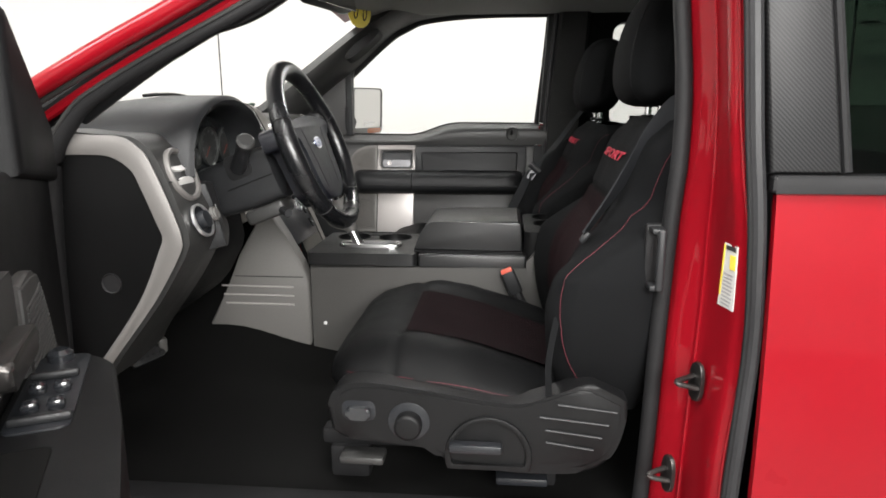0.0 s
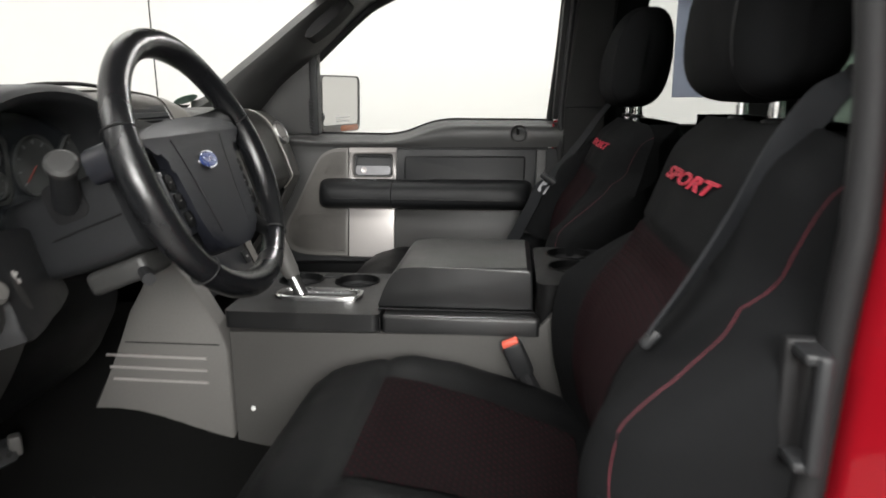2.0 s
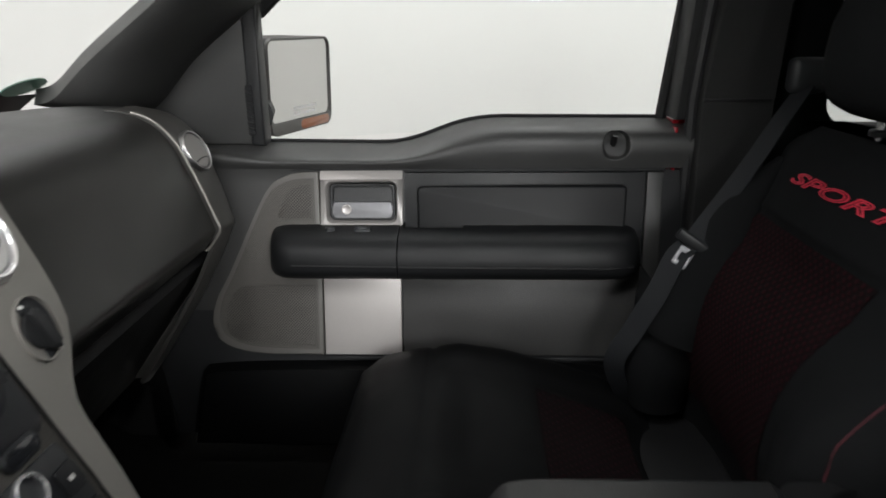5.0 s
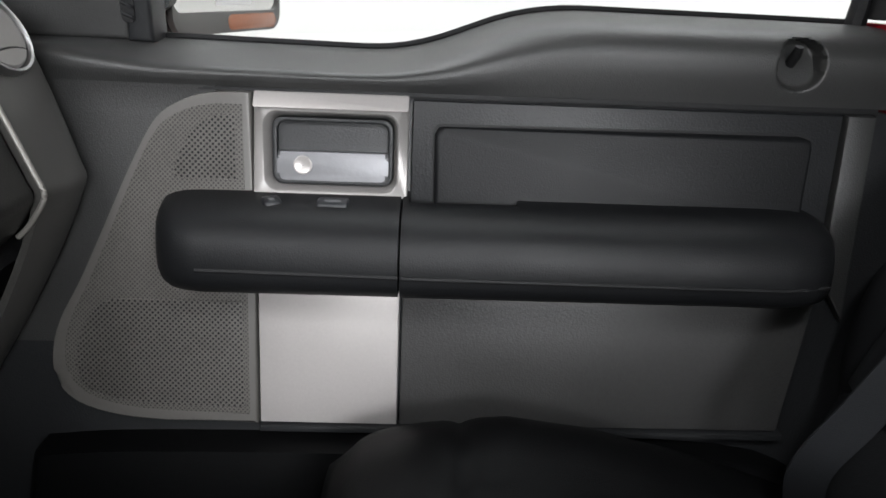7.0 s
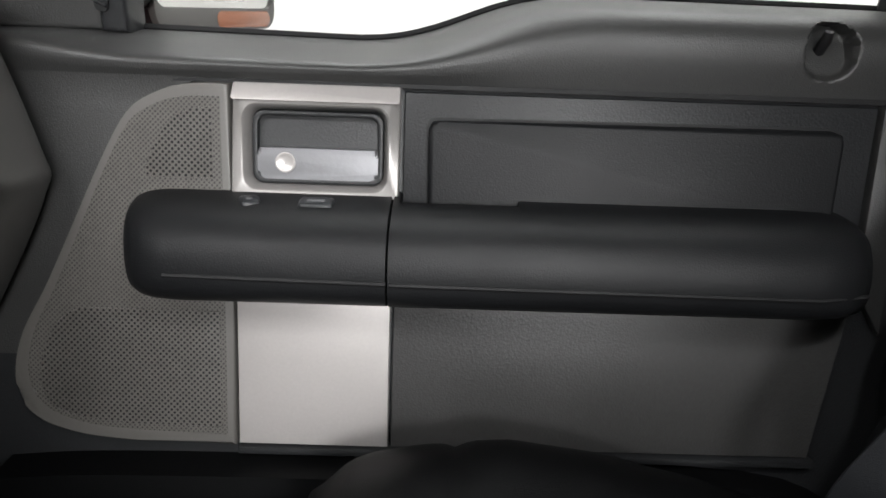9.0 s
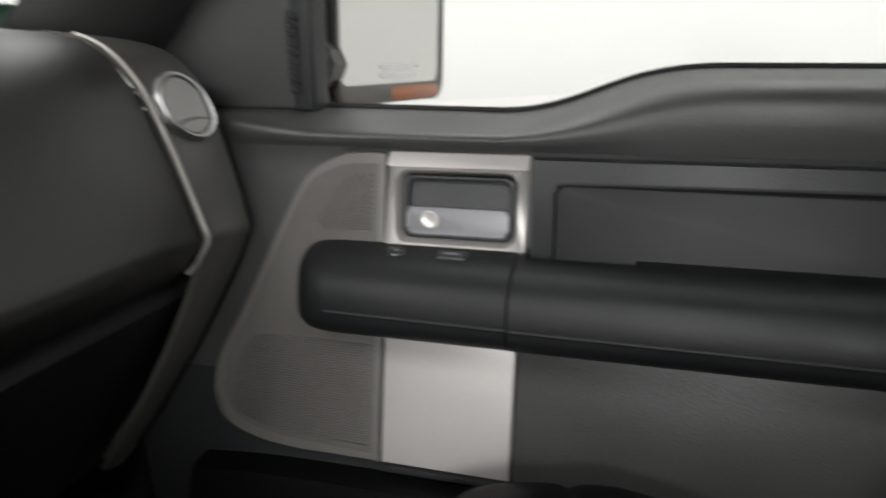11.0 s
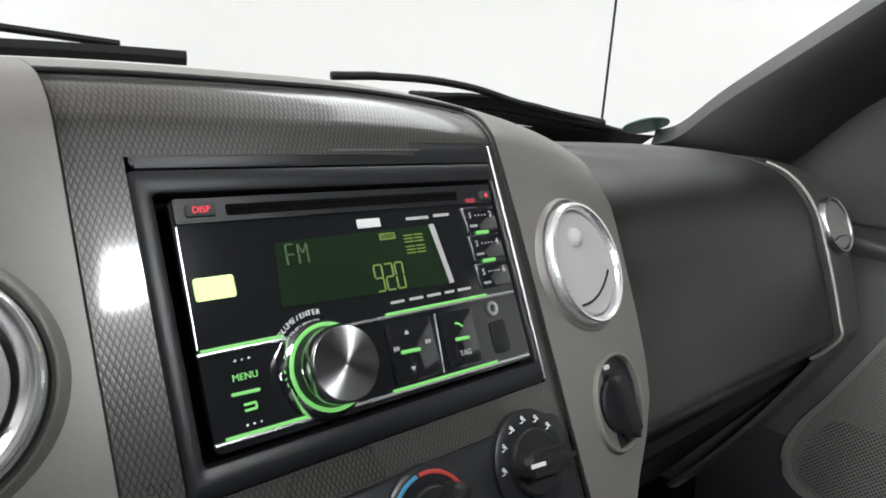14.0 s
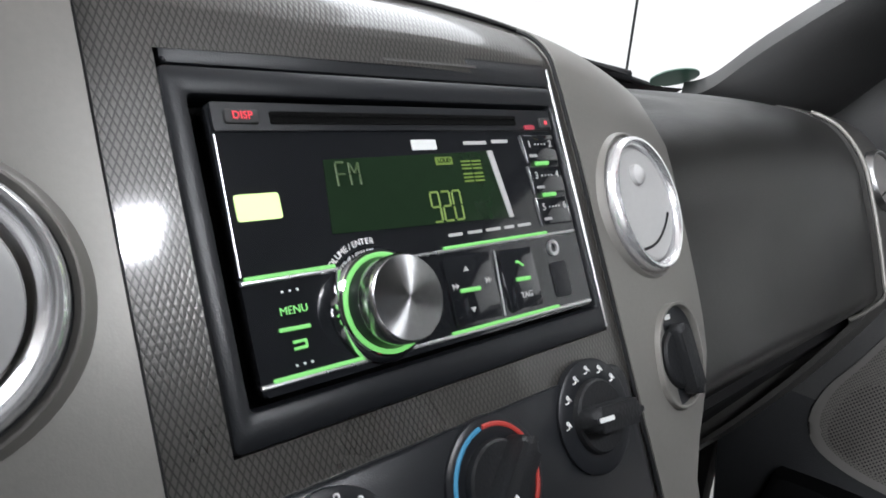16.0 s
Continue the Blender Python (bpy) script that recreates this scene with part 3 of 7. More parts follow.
def wiper(y0, y1, arm_y, k0=0.085, k1=0.040):
    w = thing("wiper", screen_pt(arm_y, 0), "black windscreen wiper lying on the glass", "wiper", "windscreen wipers")
    up = Vector((-0.010, 0, 0.014))
    pts = [screen_pt(y0 + (y1 - y0) * k / 10, k0 + (k1 - k0) * k / 10) + up for k in range(11)]
    part("blade", tube(pts, 0.0045, 6, flat=1.8), RUBBER, w)
    part("bow", tube([pts[1] + up * 0.7, pts[3] + up * 1.3, pts[5] + up * 1.6, pts[7] + up * 1.3, pts[9] + up * 0.6], 0.004, 6), RUBBER, w)
    arm = [pts[5] + up * 1.7, screen_pt(y0 + (y1 - y0) * 0.7, 0.07) + up * 1.9, screen_pt(arm_y, 0.0) + up]
    part("arm", tube(curve(arm, 5), 0.005, 6), RUBBER, w)
    return w


w2 = thing("wiper", screen_pt(0.86, 0), "black windscreen wiper lying on the glass", "wiper", "windscreen wipers")
lift = Vector((-0.010, 0, 0.014))
on_screen = lambda run: curve([screen_pt(y, k) + lift for y, k in run], 4)
part("blade", tube(on_screen([(0.46, 0.052), (0.52, 0.056), (0.60, 0.050), (0.70, 0.030), (0.80, 0.004)]), 0.0060, 8, flat=1.5), RUBBER, w2)
part("bow", tube(on_screen([(0.49, 0.062), (0.54, 0.076), (0.63, 0.066), (0.72, 0.036), (0.79, 0.010)]), 0.0045, 6), RUBBER, w2)
part("arm", tube(on_screen([(0.385, 0.110), (0.46, 0.116), (0.54, 0.102), (0.63, 0.064), (0.78, 0.006), (0.86, -0.030)]), 0.0048, 8), RUBBER, w2)
part("arm_end", tube(on_screen([(0.335, 0.098), (0.36, 0.104), (0.39, 0.112)]), 0.0050, 8), RUBBER, w2)
part("spoiler", tube(on_screen([(0.50, 0.026), (0.60, 0.012), (0.72, -0.006), (0.85, -0.034)]), 0.0065, 8, flat=1.4), RUBBER, w2)
wiper(-0.42, 0.17, -0.50, 0.06, 0.105)

# ---- passenger door ----
def dp(u, v, w):
    """The door's trim plane; w is towards the cab."""
    return (u, 0.745 + (v - 0.948) * 0.182 - w, v)


SILL = [(-0.34, 1.284), (-0.098, 1.286), (0.134, 1.282), (0.16, 1.290), (0.202, 1.309), (0.238, 1.321), (0.262, 1.326), (0.56, 1.323), (0.62, 1.322)]
WIN = [(-0.098, 1.286), (-0.098, 1.49), (0.04, 1.61), (0.11, 1.65), (0.18, 1.675), (0.36, 1.691), (0.60, 1.692), (0.582, 1.518), (0.557, 1.322)]
door = thing("passenger_door", (0.15, 0.82, 0.80), "closed black passenger door with silver trim and grey speaker grille", "car door")


def upper(u, k):
    """The padded upper trim: k from its lower seam (0) up to the glass (1); below 0 it runs on down beside the speaker."""
    z = ease(SILL, u)
    if k < 0:
        zl = 1.2535 + (1.02 - 1.2535) * min(1, max(0, (-0.030 - u) / 0.02)) * -k
        return (u, 0.7445 + (zl - 0.948) * 0.182, zl)
    lip = ease([(-0.31, 0.0), (-0.135, 0.0), (-0.115, 1.0), (0.13, 1.0), (0.20, 0.72), (0.26, 0.42), (0.36, 0.3), (0.62, 0.25)], u)
    rows = [(0, 0.8000, 0), (0.20, 0.7972, 0.18), (0.36, 0.7965, 0.34), (0.46, 0.7985, 0.44), (0.54, 0.8030, 0.51), (0.62, 0.8100, 0.57), (0.72, 0.8220, 0.66), (0.84, 0.8420, 0.80), (0.93, 0.8620, 0.93), (1, 0.882, 1.0)]
    flat = [(0, 0.8000, 0), (0.30, 0.7960, 0.40), (0.46, 0.7955, 0.62), (0.56, 0.7965, 0.74), (0.64, 0.7990, 0.83), (0.72, 0.8035, 0.90), (0.80, 0.8110, 0.95), (0.90, 0.8350, 0.99), (1, 0.882, 1.0)]
    (ya, fa), (yb, fb) = ease(rows, k), ease(flat, k)
    y, f = yb + (ya - yb) * lip, fb + (fa - fb) * lip
    zz = 1.2535 + (z - 1.2535) * min(1, max(0, f))
    r = (abs((u - 0.4800) / 0.0215) ** 2.4 + abs((zz - 1.2900) / 0.0225) ** 2.4) ** (1 / 2.4)
    if r < 1:
        e = min(1, (1 - r) / 0.14)
        y += 0.021 * e * e * (3 - 2 * e) * (0.30 + 0.70 * min(1, max(0, (zz - 1.270) / 0.028)))
    return (u, y, zz)


part("upper_trim", sheet(upper, steps(-0.30, 0.44, 74) + steps(0.4455, 0.5145, 46) + steps(0.52, 0.60, 8), [-1, -0.5, -0.1] + steps(0, 1, 44), 0.003), CHAR, door, "black grained upper door trim", 60)
part("base_panel", prism([(-0.33, 1.250), (0.585, 1.250), (0.60, 1.05), (0.56, 0.80), (-0.26, 0.80), (-0.30, 1.0)], dp, -0.05, -0.004, 0.003), BLACK, door)
part("outer_skin", rbox((0.14, 0.905, 1.005), (0.96, 0.02, 0.47), 0.008), RED, door, "red painted outer door skin")
part("rear_edge", prism([(0.575, 0.8), (0.60, 0.8), (0.603, 1.325), (0.575, 1.325)], flat_y(0.835), 0, 0.07, 0.004), RED, door, "red painted door edge")
# speaker panel
spk = curve([(0.002, 1.250), (-0.031, 1.249), (-0.056, 1.242), (-0.080, 1.226), (-0.103, 1.187), (-0.131, 1.129), (-0.154, 1.082), (-0.175, 1.044), (-0.184, 1.011), (-0.181, 0.984), (-0.162, 0.965), (-0.126, 0.954), (-0.083, 0.950)], 4) + [Vector((0.003, 0.947)), Vector((0.003, 1.10))]
speaker = part("speaker_panel", prism(spk, dp, -0.004, 0.008, 0.0035, 3), SPKGREY, door, "warm grey moulded speaker panel")
tw = curve([(-0.012, 1.232), (-0.034, 1.228), (-0.052, 1.212), (-0.066, 1.183), (-0.060, 1.176), (-0.03, 1.176)], 4) + [Vector((-0.012, 1.176))]
lowg = curve([(-0.008, 1.066), (-0.09, 1.066), (-0.135, 1.062), (-0.157, 1.03), (-0.162, 0.995), (-0.145, 0.975), (-0.09, 0.966)], 4) + [Vector((-0.008, 0.964))]

part("tweeter_grille", prism(tw, dp, 0.004, 0.0092, 0.001), GRILLE, speaker, "perforated grille over the tweeter")
part("speaker_grille", prism(lowg, dp, 0.004, 0.0096, 0.0015), GRILLE, speaker, "perforated grille over the speaker")
part("fine_grille", prism([(-0.068 + (p[0] + 0.068) * 0.90, 1.100 + (p[1] - 1.100) * 0.935) for p in spk], dp, 0.004, 0.0085, 0.001), FINEGRILLE, speaker, "fine perforated field of the speaker panel")
# silver bezel and handle
rrect(0.018, 1.171, 0.127, 1.231, 0.010, 5)
out = rrect(0.0035, 1.163, 0.1395, 1.2515, 0.0012, 5)


def bezel_ring(pts, w, tilt=0.0):
    return [dp(u, v, w - tilt * max(0, v - 1.2385) * 0.75) for u, v in pts]


hole, brim = rrect(0.0185, 1.1715, 0.1265, 1.2305, 0.0095, 5), rrect(0.0125, 1.1675, 0.1315, 1.2365, 0.012, 5)
bez = part("handle_bezel", loft([bezel_ring(out, -0.02), bezel_ring(out, 0.0095, 1), bezel_ring(rrect(0.0045, 1.1640, 0.1385, 1.2505, 0.0015, 5), 0.0110, 1), bezel_ring(brim, 0.0110), bezel_ring(rrect(0.0140, 1.1690, 0.1300, 1.2350, 0.0112, 5), 0.0100), bezel_ring(hole, 0.0010), bezel_ring(hole, -0.02)], closed=True), BEZEL, door, "pewter painted handle surround")
# lighter paint on the top strip stands in for light its tilt catches
part("bezel_top", prism(rrect(0.0042, 1.2390, 0.1388, 1.2508, 0.0015), lambda u, v, w: dp(u, v, w - max(0, v - 1.2385) * 0.75), 0.009, 0.0122, 0.0008), SILVER, bez, "tilted top edge of the surround, coloured lighter for the light on it")
part("handle_cup", ringprism(rrect(0.0190, 1.1720, 0.1260, 1.2300, 0.0092, 5), rrect(0.0235, 1.1760, 0.1215, 1.2262, 0.0075, 5), dp, -0.035, 0.0035, 0.0015), BLACK, bez, "black handle cup")
part("cup_back", prism(rrect(0.018, 1.171, 0.127, 1.231, 0.01), dp, -0.04, -0.026), DEEP, bez)
part("cup_panel", prism(rrect(0.040, 1.2045, 0.110, 1.2215, 0.003), dp, -0.027, -0.0215, 0.0012), VINYL, bez)
lever = part("handle_lever", prism(rrect(0.0200, 1.1755, 0.1250, 1.2005, 0.006), dp, -0.022, 0.0030, 0.0075, 5), BRUSHED, door, "satin metal pull handle")
part("lock_button", spun([(0.0085, -0.001), (0.0083, 0.0012), (0.0074, 0.0016), (0.0045, 0.0004), (0.001, 0.0000)], dp(0.046, 1.189, 0.0030), (0, -1, 0.18), 24), SILVER, lever)
# lower plates
part("silver_plate", prism([(0.005, 0.948), (0.1345, 0.948), (0.1345, 1.16), (0.005, 1.16)], dp, -0.004, 0.006, 0.002), SILVER, door, "silver painted trim plate")
part("lower_panel", prism([(0.137, 0.948), (0.505, 0.949), (0.528, 1.10), (0.137, 1.10)], dp, -0.004, 0.006, 0.003), PANELGREY, door, "dark grey grained lower panel")
part("plate_foot", prism([(0.005, 0.940), (0.51, 0.941), (0.51, 0.9475), (0.005, 0.9465)], dp, -0.004, 0.009, 0.002), BLACK, door)
part("map_pocket", prism(curve([(-0.20, 0.925), (-0.10, 0.932), (0.15, 0.934), (0.45, 0.93), (0.54, 0.90)], 4) + [Vector((0.52, 0.80)), Vector((-0.22, 0.80))], dp, -0.004, 0.030, 0.01, 3), VINYL, door, "black map pocket")
# upper insert
ins = [(0.143, 1.1635), (0.143, 1.2475), (0.528, 1.2475), (0.523, 1.13), (0.143, 1.13)]
part("insert_surround", prism(ins, dp, -0.004, 0.003, 0.002), BLACK, door)
pocket = [(0.164, 1.145), (0.163, 1.220), (0.166, 1.2255), (0.172, 1.2265), (0.490, 1.2285), (0.497, 1.226), (0.499, 1.220), (0.496, 1.150), (0.240, 1.150), (0.238, 1.145)]
part("pad_groove", prism([(0.330 + (p[0] - 0.330) * 1.013, 1.187 + (p[1] - 1.187) * 1.055) for p in pocket], dp, 0.000, 0.0034), RUBBER, door)
part("insert_pad", prism(pocket, dp, 0.000, 0.0125, 0.0055, 4), SOFT, door, "black leather-look insert pad", 60)
part("rear_strip", prism([(0.531, 1.248), (0.557, 1.248), (0.553, 1.06), (0.527, 1.10)], dp, -0.004, 0.006, 0.003), CHAR, door)
part("seam_line", prism([(-0.045, 1.2502), (0.56, 1.2498), (0.56, 1.2540), (-0.045, 1.2532)], dp, -0.012, 0.0008), RUBBER, door)
# armrest
ARM = [(-0.004, 1.1670), (0.024, 1.1655), (0.047, 1.1615), (0.0600, 1.1560), (0.0685, 1.1475), (0.0722, 1.1370), (0.0728, 1.1250), (0.0705, 1.1110), (0.0630, 1.1000), (0.047, 1.0910), (0.02, 1.0850), (-0.004, 1.082)]


def arm_ring(u, k, j):
    dip = 0.021 if 0.142 < u < 0.237 else 0.0
    return [dp(u, 1.122 + (v - 1.122) * j - (dip * max(0, 1 - w / 0.022) if v > 1.13 else 0), w * k if w > 0 else w) for w, v in [(a[0], a[1]) for a in curve([(p[0], p[1], 0) for p in ARM], 2)]]


ends = [(-0.0772, 0.12, 0.66), (-0.0758, 0.36, 0.78), (-0.0725, 0.55, 0.87), (-0.0660, 0.72, 0.935), (-0.0570, 0.86, 0.975), (-0.0460, 0.95, 0.995), (-0.030, 1, 1)]
part("armrest_front", loft([arm_ring(u, k, j) for u, k, j in ends] + [arm_ring(u, 1, 1) for u in (0.05, 0.1, 0.1345)]), SOFT, door, "black armrest with window switches", 50)
rear_ends = [(0.46, 1.02, 1), (0.485, 0.97, 0.98), (0.503, 0.85, 0.92), (0.513, 0.62, 0.82), (0.517, 0.30, 0.65)]
part("armrest_pad", loft([arm_ring(u, 1.02, 1.0) for u in (0.1365, 0.1415, 0.1425, 0.19, 0.2365, 0.2375, 0.3, 0.4)] + [arm_ring(u, k, j) for u, k, j in rear_ends]), SOFT, door, "padded black armrest", 50)
part("armrest_groove", tube([dp(-0.030, 1.1195, 0.0714), dp(0.13, 1.1180, 0.0722), dp(0.135, 1.1180, 0.0722)], 0.0020, 6), RUBBER, door)
part("armrest_groove", tube([dp(0.138, 1.1180, 0.0736), dp(0.46, 1.1165, 0.0736), dp(0.50, 1.1170, 0.0640)], 0.0020, 6), RUBBER, door)
for (u, w, a) in ((0.024, 0.030, 25), (0.0765, 0.030, 0)):
    sw = part("window_switch", rbox(Vector(dp(u, 1.1615, w)), (0.028 if not a else 0.016, 0.016, 0.012), 0.0035, 3, (8, 0, a)), PIANO, door, "small window switch with a bright edge")
    part("switch_edge", rbox(Vector(dp(u, 1.1645, w)) + Vector((0, -0.002, 0)), (0.015 if not a else 0.006, 0.005, 0.0066), 0.0014, 2, (8, 0, a)), BRUSHED, sw)
# lock post
part("lock_post", tube([(0.4775, 0.8150, 1.288), (0.4775, 0.8060, 1.298), (0.4775, 0.8030, 1.305)], [0.0046, 0.0046, 0.0034], 14), RUBBER, door, "black lock post in a scooped recess")
# sail panel, division post and frame
part("sail_panel", prism([(-0.33, 1.284), (-0.32, 1.345), (-0.20, 1.445), (-0.086, 1.53), (-0.121, 1.284)], flat_y(0.872), 0, -0.018, 0.006, 3), CHAR, door, "dark grey mirror sail panel")
post = part("division_post", prism([(-0.122, 1.283), (-0.120, 1.50), (-0.096, 1.525), (-0.098, 1.283)], flat_y(0.885), 0, -0.036, 0.005, 3), BLACK, door, "black window division post")
part("vent_slot", prism(rrect(-0.124, 1.300, -0.112, 1.385, 0.005), flat_y(0.849), 0, -0.0015), RUBBER, post)
for k in range(9):
    part("slat", rbox((-0.118, 0.8465, 1.307 + 0.009 * k), (0.012, 0.003, 0.0035), 0.001, 1, (0, 25, 0)), BLACK, post)
part("frame_paint", rbox((-0.125, 0.851, 1.513), (0.020, 0.005, 0.008), 0.002, 2, (0, -35, 0)), RED, door, "red painted edge of the door frame")
wloop = curve(WIN[1:7], 5)
part("window_frame", tube([(p.x - 0.004, 0.878, p.y + 0.010) for p in wloop], 0.0125, 8, flat=1.3), RUBBER, door, "black rubber window frame")
part("window_frame", tube([(0.603, 0.878, 1.70), (0.588, 0.878, 1.52), (0.566, 0.878, 1.322)], 0.010, 8), RUBBER, door)
part("sill_seal", tube([(u, 0.884, ease(SILL, u) + 0.001) for u in steps(-0.10, 0.565, 40)], 0.004, 6), RUBBER, door)
gl = part("window_pane", prism(WIN, flat_y(0.888), 0, 0.004), GLASS, door, "clear side window")
gl.visible_shadow = False

# ---- passenger mirror ----
mir = thing("side_mirror", (-0.09, 1.0, 1.29), "chrome-cased square side mirror outside the passenger window", "side mirror")
mo = on_plane((-0.086, 1.070, 1.366), (0.30, 0.954, 0), (0.03, 0, 1))
part("housing", prism(rrect(-0.122, -0.086, 0.103, 0.090, 0.022, 6), mo, -0.10, 0.004, 0.012, 3), BLACK, mir, "black mirror housing")
part("rim", ringprism(rrect(-0.122, -0.086, 0.103, 0.090, 0.022, 6), rrect(-0.119, -0.062, 0.098, 0.085, 0.014, 6), mo, 0.002, 0.010, 0.002), GREYP, mir)
mg = part("mirror_glass", prism(rrect(-0.120, -0.063, 0.099, 0.086, 0.013, 6), mo, 0.004, 0.0065), MIRROR, mir, "reflecting mirror glass")
part("signal_lens", prism(rrect(-0.020, -0.083, 0.090, -0.065, 0.006), mo, 0.004, 0.0105, 0.002), AMBER, mir, "amber turn signal strip")
for k, wd in enumerate((0.085, 0.078)):
    part("caution_print", prism(rrect(-0.04, -0.044 - 0.011 * k, -0.04 + wd, -0.038 - 0.011 * k, 0.001), mo, 0.0068, 0.0072), ETCH, mg)
part("mirror_arm", tube([(-0.12, 0.89, 1.33), (-0.14, 0.97, 1.33), (-0.14, 1.02, 1.34)], 0.028, 10), BLACK, mir)

# ---- front seats: built round y = 0, then placed ----
DY, PY = -0.306, 0.479
CUSH = [(0.165, 0.930, 0.955, 0.19), (0.172, 0.915, 0.972, 0.222), (0.19, 0.905, 0.985, 0.245), (0.23, 0.900, 0.994, 0.258), (0.30, 0.898, 0.994, 0.266), (0.40, 0.893, 0.976, 0.270), (0.50, 0.886, 0.943, 0.270), (0.60, 0.87, 0.905, 0.262)]
BACK = [(0.90, 0.560, 0.70, 0.225), (0.95, 0.545, 0.715, 0.250), (1.00, 0.532, 0.728, 0.265), (1.05, 0.527, 0.735, 0.274), (1.10, 0.533, 0.742, 0.278), (1.14, 0.547, 0.750, 0.278), (1.18, 0.577, 0.758, 0.274), (1.21, 0.608, 0.765, 0.268), (1.235, 0.632, 0.775, 0.262), (1.29, 0.652, 0.785, 0.258), (1.325, 0.666, 0.796, 0.256), (1.350, 0.684, 0.800, 0.250), (1.364, 0.704, 0.797, 0.236), (1.369, 0.722, 0.788, 0.212)]


def cush_top(x, y):
    zb, zt, hw = ease(CUSH, x)
    s = min(abs(y) / hw, 1)
    edge = (1 - s ** 6) ** 0.5
    bol = 0.020 * math.exp(-((s - 0.72) / 0.17) ** 2) * min(1, max(0, (x - 0.22) / 0.1))
    groove = -0.005 * math.exp(-((x - 0.278) / 0.007) ** 2) - 0.004 * math.exp(-((s - 0.52) / 0.03) ** 2) * (1 if x > 0.27 else 0)
    crease = 0.0015 * noise.noise((x * 22, y * 22, 3))
    groove -= 0.012 * max(0, 1 - (s / 0.55) ** 2) * min(1, max(0, (x - 0.285) / 0.05))
    return zb + 0.018 + (zt - zb - 0.018) * edge + bol * edge + groove + crease


def cushion_bm():
    rings = []
    for x in steps(0.165, 0.60, 54):
        zb, zt, hw = ease(CUSH, x)
        ring = []
        for k in range(41):
            s = -1 + 2 * k / 40
            y = hw * math.copysign(abs(s) ** 0.8, s)
            ring.append((x, y, cush_top(x, y)))
        for s in (0.985, 0.9, 0.5, 0, -0.5, -0.9, -0.985):
            ring.append((x, hw * s, zb + (0.006 if abs(s) > 0.95 else 0)))
        rings.append(ring)
    return loft(rings)


def back_front(z, y):
    xf, xb, hw = ease(BACK, z)
    s = min(abs(y) / hw, 1)
    k = min(1, max(0, (1.245 - z) / 0.05))
    dish = 0.036 * k * (1 - min(1, (s / 0.78)) ** 3)
    wing = 0.040 * max(0, (s - 0.80) / 0.20) ** 2.2
    line = 0.004 * math.exp(-((z - 1.236) / 0.006) ** 2) * (1 if s < 0.62 else 0)
    groove = 0.004 * math.exp(-((s - 0.56) / 0.03) ** 2) * k
    bow = 0.30 * y * y * min(1, max(0, (z - 1.20) / 0.05))
    out = min(1, max(0, (abs(y) - 0.135) / 0.10))
    shoulder = 0.046 * out * out * (3 - 2 * out) * min(1, max(0, (z - 1.13) / 0.07)) * (1 - 0.75 * min(1, max(0, (z - 1.235) / 0.09)))
    return xf + dish + wing + bow + shoulder + line + groove + 0.0012 * noise.noise((z * 20, y * 20, 7))


def backrest_bm():
    rings = []
    for z in steps(0.90, 1.369, 56):
        xf, xb, hw = ease(BACK, z)
        ring = []
        for k in range(41):
            s = -1 + 2 * k / 40
            y = hw * math.copysign(abs(s) ** 0.8, s)
            ring.append((back_front(z, y), y, z))
        for s in (1.0, 0.985, 0.93, 0.8, 0.4, 0, -0.4, -0.8, -0.93, -0.985, -1.0):
            x = xb - 0.03 * abs(s) ** 8 - (0.04 if abs(s) == 1 else 0)
            ring.append((x, hw * s, z))
        rings.append(ring)
    return loft(rings)


def headrest_pt(y, a, r):
    """y across, -1 to 1; (a, r) round the section."""
    m = max((1 - abs(y) ** 3.2) ** (1 / 2.4) if abs(y) < 1 else 0.0, 0.05)
    top = 1 - 0.22 * max(0, r) * (1 if a < 0 else 0.5)
    narrow = 1 - 0.16 * max(0, r + 0.1)
    return (0.728 + 0.068 * a * m * top + 0.012 * r, 0.128 * y * narrow, 1.492 + 0.104 * r * (0.62 + 0.38 * m))


def headrest_bm():
    return loft([[headrest_pt(-1 + 2 * k / 32, a, r) for a, r in oval(0, 0, 1, 1, 40, 2.9)] for k in range(33)])


def seam(pts, r=0.0016):
    return tube(pts, r, 6)


def moved(bm, dx):
    for v in bm.verts:
        v.co.x += dx
    return bm


